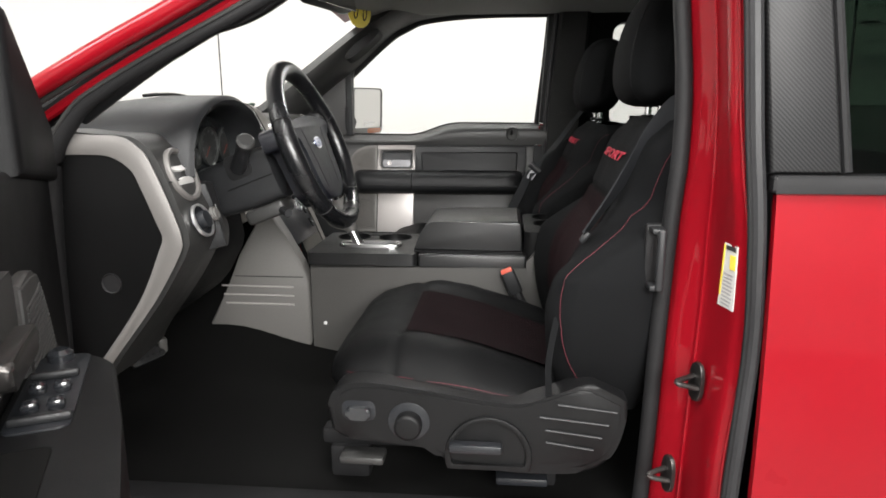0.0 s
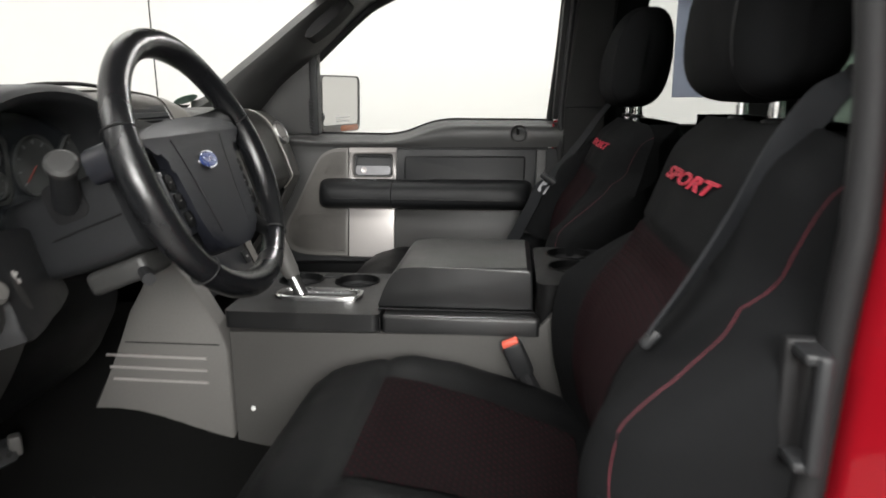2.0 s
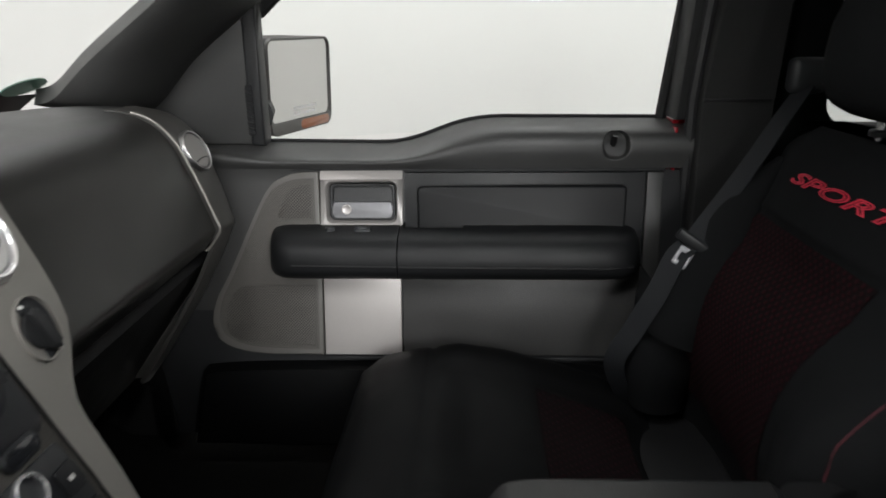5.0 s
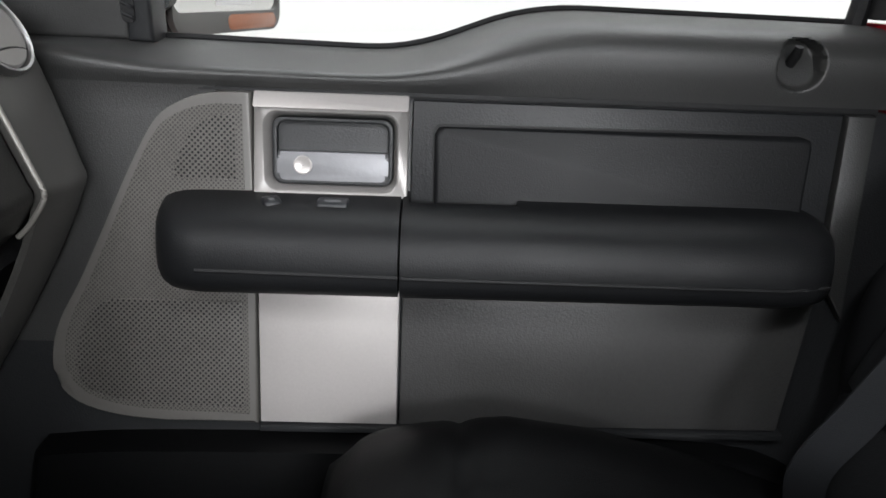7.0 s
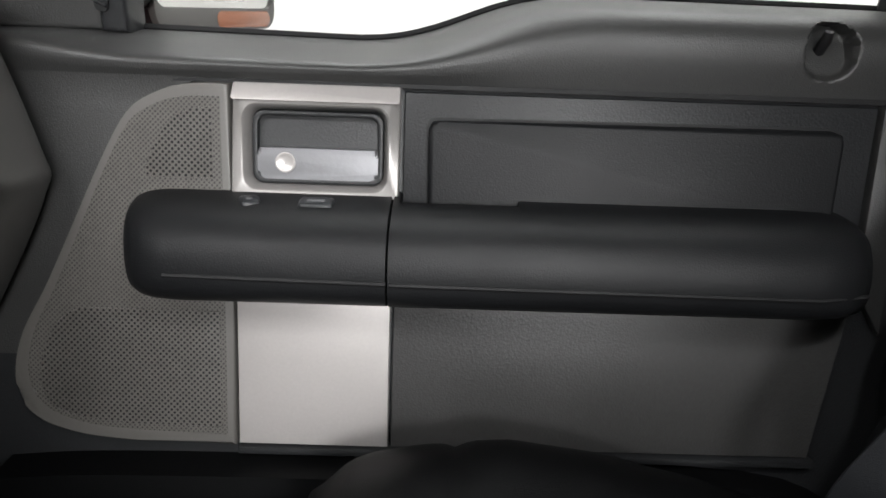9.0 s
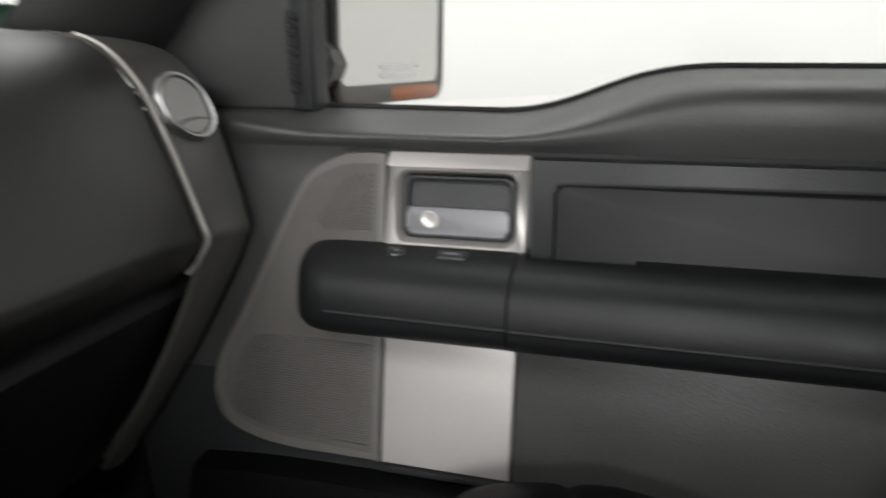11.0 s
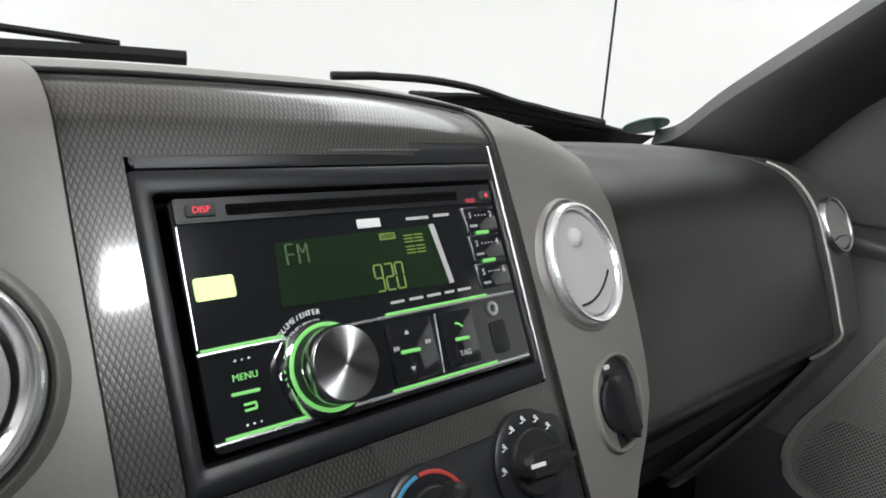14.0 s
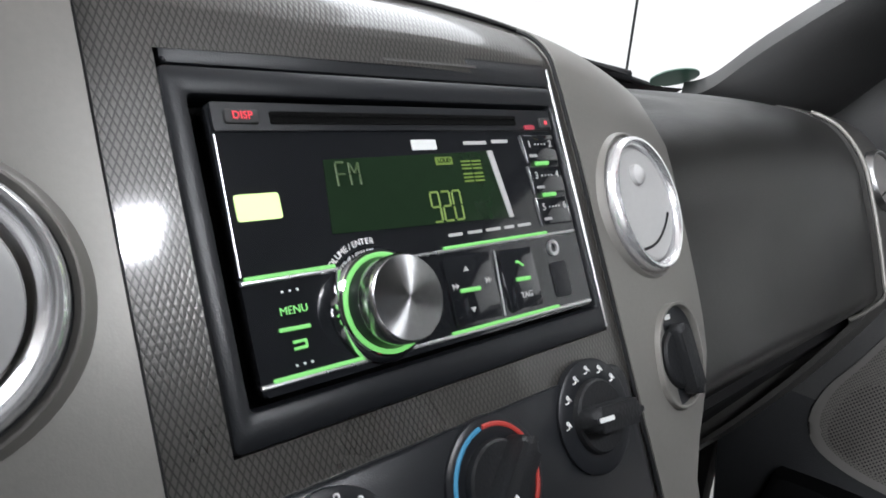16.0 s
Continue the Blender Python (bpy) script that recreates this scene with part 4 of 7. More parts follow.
def make_seat(name, label, dx=0.0, side=1, from_x=0.285, words=0.0225):
    seat = thing(name, (0.4, 0, 0.74), label, "car seat", "front seats")
    cu = part("cushion", moved(cushion_bm(), dx), VINYL, seat, "", 60)
    part("cushion_insert", moved(sheet(lambda x, y: (x, y * (1 - 0.12 * (x - 0.29) / 0.25), cush_top(x, y) + 0.0022), steps(from_x, 0.56, 30), steps(-0.132, 0.132, 24)), dx), INSERT_C_SHADED, cu, "red-dotted cloth insert", 60)
    for sg in (-1, 1):
        line = []
        for x in steps(0.20, 0.55, 40):
            yy = 0.955 * ease(CUSH, x)[2]
            line.append((x, sg * yy, cush_top(x, yy) + 0.0003))
        part("stitching", moved(seam(line, 0.0005), dx), THREAD, cu, "red stitching")
        part("side_facing", moved(sheet(lambda x, k: (x, sg * (ease(CUSH, x)[2] + 0.0015), ease(CUSH, x)[0] + 0.012 + (cush_top(x, 0.99 * ease(CUSH, x)[2]) - ease(CUSH, x)[0] - 0.008) * k), steps(0.20, 0.58, 20), steps(0, 1, 4)), dx), VINYL, cu, "black vinyl side facing")
    bk = part("backrest", backrest_bm(), CLOTH, seat, "", 60)
    part("back_insert", sheet(lambda z, y: (back_front(z, y) - 0.0022, y * (1 + 0.10 * (z - 1.0) / 0.23), z), steps(0.97, 1.232, 26), steps(-0.128, 0.128, 24)), INSERT_B, bk, "red-dotted cloth insert", 60)
    for sg in (-1,):
        low, high = [], []
        for z in steps(0.965, 1.220, 30):
            yy = lerp([(0.965, 0.255), (1.05, 0.262), (1.12, 0.258), (1.17, 0.242), (1.20, 0.222), (1.220, 0.206)], z)
            low.append((back_front(z, yy) - 0.001, sg * yy, z))
        for z in steps(1.220, 1.345, 16):
            yy = 0.206 + 0.036 * (z - 1.220) / 0.125
            high.append((back_front(z, yy) - 0.001, sg * yy, z))
        part("stitching", seam(low, 0.0005), THREAD, bk, "red stitching")
        part("stitching", seam(high, 0.0005), THREAD, bk, "red stitching")
    tilt = on_plane((back_front(1.304, 0) - 0.0012, 0, 1.304), (0, -1, 0), (0.34, 0, 0.94))
    tilt2 = lambda u, v, w: Vector(tilt(u, v, w)) + Vector((back_front(1.304 + v * 0.94, -u) - back_front(1.304, 0) - 0.34 * v, 0, 0))
    part("lettering", letters("SPORT", lambda u, v, w: tilt2(u, v, w + 0.0012), words, 0.0, 0.40, 2.75, 0.0008), REDTXT, bk, "red embroidered lettering")
    hr = part("headrest", headrest_bm(), CLOTH, seat, "padded black headrest", 60)
    for sg in (-1, 1):
        part("headrest_seam", tube([headrest_pt(sg * 0.70, c, q) for c, q in oval(0, 0, 1, 1, 40, 2.9)], 0.0013, 5, True), VINYL, hr)
        part("headrest_post", tube([(0.727, sg * 0.054, 1.33), (0.728, sg * 0.054, 1.42)], 0.0068, 14), CHROME, seat, "chrome headrest post")
        part("post_collar", spun([(0.013, 0), (0.013, 0.006), (0.010, 0.008)], (0.727, sg * 0.054, 1.366), (0, 0, 1), 18), BLACK, seat)
    part("seat_base", rbox((0.40, 0, 0.875), (0.40, 0.46, 0.06), 0.015, 3), RUBBER, seat)
    for sg in (-1, 1):
        rail = part("seat_rail", rbox((0.38, sg * 0.21, 0.83), (0.46, 0.035, 0.03), 0.006, 2), RUBBER, seat, "black steel seat rail")
        for fx in (0.20, 0.52):
            part("rail_foot", rbox((fx, sg * 0.215, 0.788), (0.07, 0.045, 0.06), 0.008, 2), RUBBER, rail)
    return seat


d_seat = make_seat("driver_seat", "black sport driver seat with red stitching and red-dotted inserts")
p_seat = make_seat("passenger_seat", "black sport passenger seat with red stitching and red-dotted inserts", -0.085, -1, 0.43, 0.0265)
for ob in p_seat.children_recursive:
    # the passenger's backrest is lower above the shoulder line
    for v in ob.data.vertices:
        if ob.name.startswith(("headrest", "post_collar")):
            v.co.z -= 0.021 * S
        elif v.co.z > 1.22 * S:
            v.co.z = 1.22 * S + (v.co.z - 1.22 * S) * 0.80
p_seat.matrix_basis = Matrix.Translation((0.4 * S, PY * S, 0.74 * S))
d_seat.matrix_basis = Matrix.Translation((0.4 * S, DY * S, 0.74 * S))
bol = curve([(0.690, 0.672, 1.285), (0.655, 0.664, 1.245), (0.618, 0.652, 1.195), (0.580, 0.640, 1.125), (0.551, 0.634, 1.055), (0.530, 0.634, 0.985), (0.530, 0.634, 0.930)], 5)
part("side_bolster", tube(bol, [ease([(0.93, 0.040), (0.99, 0.052), (1.06, 0.054), (1.13, 0.050), (1.20, 0.042), (1.245, 0.030), (1.285, 0.015)], p.z) for p in bol], 20), CLOTH, p_seat, "padded outer bolster of the backrest", 60)

# ---- driver seat side shield with its controls ----
VY = DY - 0.276
val = curve([(0.178, 0.905), (0.186, 0.930), (0.205, 0.946), (0.252, 0.951), (0.344, 0.940), (0.472, 0.923), (0.53, 0.936), (0.591, 0.960), (0.62, 0.952), (0.656, 0.933)], 4) + curve([(0.657, 0.91), (0.640, 0.849), (0.601, 0.812), (0.502, 0.804), (0.43, 0.809), (0.372, 0.818), (0.352, 0.838), (0.27, 0.848), (0.205, 0.853), (0.184, 0.870)], 4)
vf = lambda u, v, w: (u, VY - w, v + 0.008)
shield = thing("seat_side_shield", (0.42, VY, 0.80), "black moulded side shield with power seat controls on the driver seat", "seat trim")
part("panel", prism(val, vf, -0.035, 0.012, 0.007, 3), SHIELD, shield)
part("inner_face", prism([(0.42 + (p[0] - 0.42) * 0.955, 0.885 + (p[1] - 0.885) * 0.87) for p in val], vf, 0.01, 0.0135, 0.002), SHIELD, shield)
a = part("switch_well", prism(rrect(0.203, 0.886, 0.258, 0.920, 0.012), vf, 0.012, 0.0145, 0.001), PIANO, shield)
part("seat_switch", prism(rrect(0.211, 0.891, 0.251, 0.912, 0.007), vf, 0.014, 0.026, 0.005, 3), GLOSS, a, "glossy black seat switch")
b = part("knob_well", prism(oval(0.312, 0.887, 0.034, 0.033), vf, 0.012, 0.0145, 0.001), PIANO, shield)
part("lumbar_knob", prism(oval(0.312, 0.884, 0.022, 0.022), vf, 0.014, 0.034, 0.006, 3), SHIELD, b, "round lumbar knob")
c = part("lever_ring", ringprism([(0.440 + 0.070 * math.cos(t), 0.832 + 0.070 * max(-0.30, math.sin(t))) for t in steps(0, 2 * math.pi, 36)[:-1]], [(0.440 + 0.060 * math.cos(t), 0.834 + 0.060 * max(-0.25, math.sin(t))) for t in steps(0, 2 * math.pi, 36)[:-1]], vf, 0.010, 0.020, 0.002), SHIELD, shield, "raised rim of the recline lever")
part("recline_lever", rbox((0.420, VY - 0.026, 0.861), (0.085, 0.020, 0.016), 0.005, 2), PIANO, c, "black recline lever")
for k, (x0, x1, z0) in enumerate(((0.548, 0.640, 0.924), (0.520, 0.628, 0.902), (0.530, 0.618, 0.880), (0.532, 0.606, 0.859))):
    part("rib", tube([(x0, VY - 0.0145, z0 + 0.010), (x1, VY - 0.0145, z0)], 0.0022, 8), BLACK, shield)
solo("rail_cover", rbox((0.495, VY + 0.02, 0.787), (0.085, 0.04, 0.014), 0.004), PIANO, "black seat rail end cover on the carpet", "rail cover")
solo("rail_cover", rbox((0.228, VY + 0.02, 0.812), (0.075, 0.04, 0.014), 0.004), CHAR, "grey seat rail end cover on the carpet", "rail cover")
# pull strap handle on the seat's outer side
hs = thing("seat_fold_handle", (0.70, DY - 0.285, 1.16), "black fold handle on the side of the driver seat back", "handle")
for z in (1.214, 1.129):
    part("arm", rbox((0.683, DY - 0.286, z), (0.020, 0.036, 0.009), 0.003, 2), BLACK, hs)
part("grip", rbox((0.687, DY - 0.303, 1.1715), (0.012, 0.010, 0.094), 0.004, 3), BLACK, hs)
part("backing", rbox((0.684, DY - 0.272, 1.1715), (0.030, 0.012, 0.100), 0.005, 2), RUBBER, hs)

# ---- seat belts ----
def band(pts, width, side, thick=0.0014, last=None):
    pts = curve(pts, 8)
    rings = []
    for i, p in enumerate(pts):
        t = (pts[min(i + 1, len(pts) - 1)] - pts[max(i - 1, 0)]).normalized()
        s = Vector(side).lerp(Vector(last or side), i / (len(pts) - 1))
        s = (s - t * s.dot(t)).normalized()
        n = t.cross(s)
        rings.append([p + s * width / 2 + n * thick, p - s * width / 2 + n * thick, p - s * width / 2 - n * thick, p + s * width / 2 - n * thick])
    return loft(rings)


pb = thing("seat_belt", (0.70, 0.70, 1.38), "grey webbing seat belt with a bright tongue on the passenger side", "seat belt", "seat belts")
part("webbing", band([(0.722, 0.722, 1.385), (0.682, 0.695, 1.34), (0.645, 0.675, 1.29), (0.609, 0.655, 1.246), (0.579, 0.64, 1.21), (0.557, 0.628, 1.184), (0.535, 0.622, 1.166), (0.511, 0.612, 1.116), (0.483, 0.612, 1.059), (0.46, 0.618, 0.998), (0.5, 0.66, 0.9), (0.53, 0.75, 0.83)], 0.030, (0.40, -0.91, 0.08), 0.0014, (1.0, -0.2, -0.35)), BELT, pb)
tg = part("tongue", rbox((0.557, 0.622, 1.186), (0.052, 0.012, 0.016), 0.004, 2, (0, 33, -14)), BLACK, pb)
part("tongue_plate", ringprism(rrect(-0.011, -0.014, 0.011, 0.014, 0.003), rrect(-0.006, -0.006, 0.006, 0.006, 0.002), on_plane((0.543, 0.618, 1.166), (0.83, -0.2, -0.52), (0.52, 0.15, 0.84)), -0.001, 0.0015, 0.0005), BRUSHED, tg, "bright steel tongue")
part("guide", rbox((0.726, 0.732, 1.400), (0.05, 0.03, 0.05), 0.010, 3), BLACK, pb)
db = thing("seat_belt", (0.745, -0.46, 1.39), "grey webbing seat belt crossing the driver seat back", "seat belt", "seat belts")
belt_run = [(0.750, -0.462, 1.412)] + [(min(0.735 - 0.684 * (1.397 - z), back_front(z, y - DY) - 0.004), y, z) for y, z in ((-0.464, 1.393), (-0.468, 1.35), (-0.473, 1.30), (-0.479, 1.24), (-0.484, 1.186))]
part("webbing", band(belt_run, 0.030, (0.75, -0.5, 0.3), 0.0014, (0.12, 0.85, -0.45)), BELT, db)
part("lap_webbing", band([(0.545, -0.560, 1.065), (0.533, -0.582, 1.00), (0.534, -0.589, 0.945)], 0.010, (1, 0, 0.1)), CLOTH, db)
part("tongue", rbox((0.592, -0.482, 1.180), (0.022, 0.014, 0.010), 0.004, 2, (0, -50, 0)), BLACK, db)
part("guide", rbox((0.775, -0.468, 1.428), (0.045, 0.055, 0.060), 0.016, 4), BLACK, db, "black belt guide")
part("guide_slot", rbox((0.752, -0.463, 1.414), (0.010, 0.046, 0.018), 0.006, 3, (0, 30, 0)), RUBBER, db)
bu = thing("belt_buckle", (0.48, -0.09, 0.95), "black belt buckle with a red release button beside the seat", "belt buckle")
part("housing", rbox((0.478, -0.092, 0.995), (0.032, 0.022, 0.058), 0.006, 3, (0, -24, 0)), BLACK, bu)
part("button", rbox((0.4655, -0.093, 1.022), (0.026, 0.017, 0.010), 0.003, 2, (0, -24, 0)), REDPL, bu, "red release button")
part("stalk", tube(curve([(0.488, -0.092, 0.972), (0.502, -0.092, 0.945), (0.53, -0.092, 0.90)], 5), 0.0125, 10), GREYRUB, bu, "ribbed grey stalk")

# ---- centre console ----
con = thing("centre_console", (0.3, CY, 0.75), "dark grey centre console with padded lid, cup holders and shift gate", "console")
lambda y: (lambda u, v, w: (u, y - w, v))
side_line = [(-0.004, 0.76), (-0.004, 1.016), (0.50, 1.018), (0.53, 1.06), (0.655, 1.05), (0.66, 0.76)]
for y0, y1 in ((-0.040, -0.058), (0.170, 0.188)):
    part("side_panel", prism(side_line, lambda u, v, w: (u, w, v), y0, y1, 0.004), CONSIDE, con, "grey console side")
part("core", prism([(0.0, 0.76), (0.0, 0.955), (0.245, 0.955), (0.25, 1.015), (0.50, 1.015), (0.52, 0.90), (0.655, 0.90), (0.655, 0.76)], lambda u, v, w: (u, w, v), -0.041, 0.171), RUBBER, con, "black inner box")
part("front_face", rbox((0.002, 0.065, 0.985), (0.010, 0.21, 0.07), 0.002), GREYP, con)
part("front_deck", pierced(rrect(-0.010, -0.062, 0.252, 0.192, 0.012, 4), [oval(0.173, 0.134, 0.0415, 0.0415), oval(0.063, 0.136, 0.0415, 0.0415)], 1.021, 1.050), CONSOLE, con, "charcoal front deck")
part("rear_deck", prism(rrect(0.257, -0.062, 0.512, 0.192, 0.008, 4), lambda u, v, w: (u, v, w), 1.021, 1.050, 0.006, 3), CONSOLE, con)
rb = part("rear_block", pierced(rrect(0.506, -0.050, 0.665, 0.218, 0.02, 5), [oval(0.572, 0.068, 0.0415, 0.0415), oval(0.572, 0.165, 0.0415, 0.0415)], 0.90, 1.104), SHIELD, con, "black console rear with cup holders")
lid = part("lid", prism(curve([(0.244, 1.053), (0.256, 1.085), (0.272, 1.112), (0.287, 1.121), (0.32, 1.1235)], 4)[:-1] + [Vector((0.32, 1.1235)), Vector((0.49, 1.1245)), Vector((0.499, 1.118)), Vector((0.502, 1.053))], lambda u, v, w: (u, w, v), -0.030, 0.194, 0.010, 4, True), CONSOLE, con, "padded black lid")
# mirrored rounding on the near rim
part("lid_seam", tube([(0.2455, -0.0315, 1.0515), (0.503, -0.0315, 1.0515)], 0.0018, 6), RUBBER, lid)


def cup(x, y, z, r, depth, host):
    c = part("cup_holder", spun([(r * 1.08, 0.0005), (r * 1.06, 0.0022), (r * 1.01, 0.0020), (r * 0.985, -0.003), (r * 0.86, -depth), (0.002, -depth)], (x, y, z), (0, 0, 1), 40, False), VINYL, host, "black cup holder")
    part("cup_ring", spun([(r * 0.955, -0.012), (r * 0.975, -0.010), (r * 0.93, -0.015)], (x, y, z), (0, 0, 1), 40, False), RUBBER, c)


cup(0.173, 0.134, 1.0500, 0.0405, 0.075, con)
cup(0.063, 0.136, 1.0500, 0.0405, 0.075, con)
part("cup_slot", prism(rrect(0.100, 0.150, 0.136, 0.180, 0.004), lambda u, v, w: (u, v, w), 1.049, 1.0512, 0.0006), RUBBER, con, "shallow slot between the cup holders")
cup(0.572, 0.068, 1.1040, 0.0400, 0.080, rb)
cup(0.572, 0.165, 1.1040, 0.0400, 0.080, rb)
flat_z = lambda u, v, w: (u, v, w)
gate = part("shift_gate", ringprism(oval(0.128, 0.034, 0.078, 0.031, 40, 4.0), oval(0.128, 0.034, 0.067, 0.021, 40, 4.0), flat_z, 1.049, 1.0575, 0.003), GATE, con, "chrome shift gate frame")
part("gate_plate", prism(oval(0.128, 0.034, 0.068, 0.022, 36, 4.0), flat_z, 1.049, 1.0530), STEEL, gate, "dark metal gate plate")
part("gate_slot", prism(rrect(0.070, 0.018, 0.186, 0.027, 0.003), flat_z, 1.0525, 1.0538), RUBBER, gate)
part("gate_window", prism(rrect(0.078, 0.036, 0.180, 0.050, 0.003), flat_z, 1.0525, 1.0540), BRUSHED, gate)
for k in range(5):
    part("gate_mark", rbox((0.104 + 0.015 * k, 0.0430, 1.0542), (0.0022, 0.0036, 0.0006), 0), VENTGREY, gate)
part("side_seam", tube([(0.2545, -0.0635, 1.022), (0.2545, -0.0640, 1.046)], 0.0012, 6), RUBBER, con)
part("side_screw", spun([(0.0045, 0), (0.0035, 0.002), (0.001, 0.0022)], (0.029, -0.0585, 0.874), (0, -1, 0), 14), WHITE, con, "pale screw cap")
sh = thing("gear_lever", (0.09, 0.03, 1.055), "chrome and satin gear lever rising from the console", "gear lever")
part("stem", tube([(0.098, 0.026, 1.054), (0.075, 0.030, 1.10)], [0.0115, 0.0105], 16), GATE, sh)
part("grip", tube([(0.083, 0.030, 1.085), (0.077, 0.031, 1.096), (0.058, 0.034, 1.138), (0.046, 0.036, 1.164)], [0.012, 0.0155, 0.0165, 0.0165], 20), GREYP, sh, "dark satin grip")
part("cap", tube([(0.046, 0.036, 1.164), (0.043, 0.0365, 1.171), (0.040, 0.037, 1.176)], [0.0175, 0.0165, 0.008], 20), CHROME, sh, "chrome cap")
# console front side below the dash, with ribs
kp = thing("kick_panel", (-0.10, -0.06, 0.82), "grey ribbed panel below the dash beside the console", "panel")
part("panel", prism([(-0.008, 0.80), (-0.009, 0.981), (-0.024, 1.023), (-0.058, 1.086), (-0.085, 1.130), (-0.10, 1.142), (-0.119, 1.140), (-0.176, 1.041), (-0.207, 0.968), (-0.264, 0.862), (-0.27, 0.80)], lambda u, v, w: (u, w, v), -0.02, -0.058, 0.006, 3), KICK, kp)
for k in range(3):
    part("rib", tube([(-0.225 + 0.004 * k, -0.0605, 0.964 - 0.022 * k), (-0.046, -0.0605, 0.963 - 0.022 * k)], 0.0026, 8), SILVER, kp)
part("panel_joint", tube([(-0.19, -0.0590, 0.988), (-0.022, -0.0590, 0.988)], 0.0010, 6), RUBBER, kp)

# ---- dashboard ----
dash = thing("dashboard", (-0.3, CY, 1.0), "dark dashboard with warm grey pods and silver edging", "dashboard")
PASS = [(-0.56, 1.340), (-0.50, 1.354), (-0.42, 1.364), (-0.34, 1.3675), (-0.285, 1.3640), (-0.240, 1.3555), (-0.212, 1.3405), (-0.1885, 1.313), (-0.172, 1.2765), (-0.157, 1.238), (-0.1435, 1.1985), (-0.1390, 1.183), (-0.147, 1.168), (-0.165, 1.148), (-0.21, 1.118), (-0.26, 1.085)]
PROF = curve([(p[0], p[1], 0) for p in PASS], 4)


def fall(y):
    """How the passenger's side drops and draws back towards the door."""
    k = max(0, (y - 0.62) / 0.22)
    return k * k


def pass_face(i, y):
    p = PROF[i]
    slew = (1 - min(1, max(0, (y - 0.32) / 0.36))) * min(1, max(0, (p.y - 1.19) / 0.10)) * (1 if p.x > -0.30 else 0.6)
    return (p.x - 0.012 * fall(y) - 0.042 * slew, y, p.y - 0.014 * fall(y) + 0.010 * math.exp(-((y - 0.30) / 0.10) ** 2) * (1 if p.x < -0.24 else 0))


n_top = 17


def pad(last, ys):
    """A closed slab under the dash profile, up to one of its rows."""
    rings = []
    for y in ys:
        top = [Vector(pass_face(i, y)) for i in range(last + 1)]
        rings.append(top + [p + Vector((0, 0, -0.012)) for p in reversed(top)])
    return loft(rings)


part("dash_top", join(pad(12, steps(-0.60, 0.31, 28)), pad(n_top, steps(0.31, 0.84, 28))), CHAR, dash, "charcoal dash top pad")
part("glovebox_face", sheet(lambda i, y: Vector(pass_face(int(i), y)) + Vector((0.003, 0, 0.001)), range(n_top, len(PROF)), steps(0.258, 0.687, 26), 0.012), DASH, dash, "smooth black airbag and glovebox face")
POD = PROF[:46] + curve([(-0.1445, 1.169, 0), (-0.152, 1.150, 0), (-0.172, 1.110, 0), (-0.205, 1.052, 0), (-0.255, 0.975, 0), (-0.30, 0.915, 0)], 4)


def pod_pt(i, q):
    """q runs from the edging strip (0) to the door (1) and round the corner (past 1)."""
    p = POD[int(i)]
    door_y = min(0.798, 0.745 + (p.y - 0.948) * 0.182 - 0.014)
    y = 0.6925 + (door_y - 0.6925) * min(q, 1.0)
    soft = 0.016 * max(0, (q - 0.80) / 0.20) ** 2 if q <= 1 else 0.016 + 0.06 * (q - 1)
    return Vector((p.x + 0.005 + 0.004 * math.sin(math.pi * min(q, 1)) - soft, y + 0.003 * (q > 1), p.y - 0.006 * q))


part("end_pod", sheet(pod_pt, range(n_top - 1, len(POD)), steps(0, 0.8, 8) + [0.86, 0.92, 0.96, 1.0, 1.5, 2.0], 0.006), PODGREY, dash, "dark grey end pod with a vent", 60)
strip = [Vector(pass_face(i, 0.6895)) + Vector((0.010, 0, 0.003)) for i in range(n_top + 2, 53)]
part("silver_edge", tube(strip, 0.0021, 8), TAUPE, dash, "grey edging strip")
pvc, pvn = Vector((-0.1682, 0.7315, 1.2975)), Vector((0.90, -0.05, 0.43)).normalized()
pv = part("end_vent", spun([(0.0330, -0.010), (0.0330, 0.000), (0.0318, 0.0022), (0.0298, 0.0018), (0.0290, -0.0015), (0.0287, -0.006), (0.001, -0.007)], pvc, pvn, 40), GATE, dash, "round end vent with a chrome ring")
pd2 = part("vent_disc", spun([(0.0285, -0.006), (0.0282, -0.001), (0.0265, 0.0004), (0.001, 0.0012)], pvc, pvn, 36), BEZEL, pv, "grey vent flap")
part("flap_gap", tube([pvc + pvn * 0.0012 + Vector((0, a, -0.012 - 6 * a * a)) - Vector((0.41 * 0 + (-0.012 - 6 * a * a) * 0.45, 0, 0)) for a in steps(-0.022, 0.022, 10)], 0.0008, 5), RUBBER, pd2)
part("lower_glovebox", prism([(-0.170, 1.125), (-0.178, 1.150), (-0.24, 1.14), (-0.36, 0.95), (-0.33, 0.90)], lambda u, v, w: (u, w, v), 0.33, 0.76, 0.01, 2), RUBBER, dash, "black lower glovebox door")
# centre stack
RO, RV, RN = Vector((-0.154, 0.094, 1.243)), Vector((-0.4432, 0, 0.8964)), Vector((0.8964, 0, 0.4432))
CEN = curve([(-0.035, 0.99, 0), (-0.075, 1.085, 0), (-0.1097, 1.1534, 0), (-0.154, 1.243, 0), (-0.1983, 1.3326, 0), (-0.2175, 1.3735, 0), (-0.2300, 1.3940, 0), (-0.2530, 1.4045, 0), (-0.31, 1.4070, 0), (-0.42, 1.390, 0), (-0.54, 1.355, 0)], 5)
NC = len(CEN)


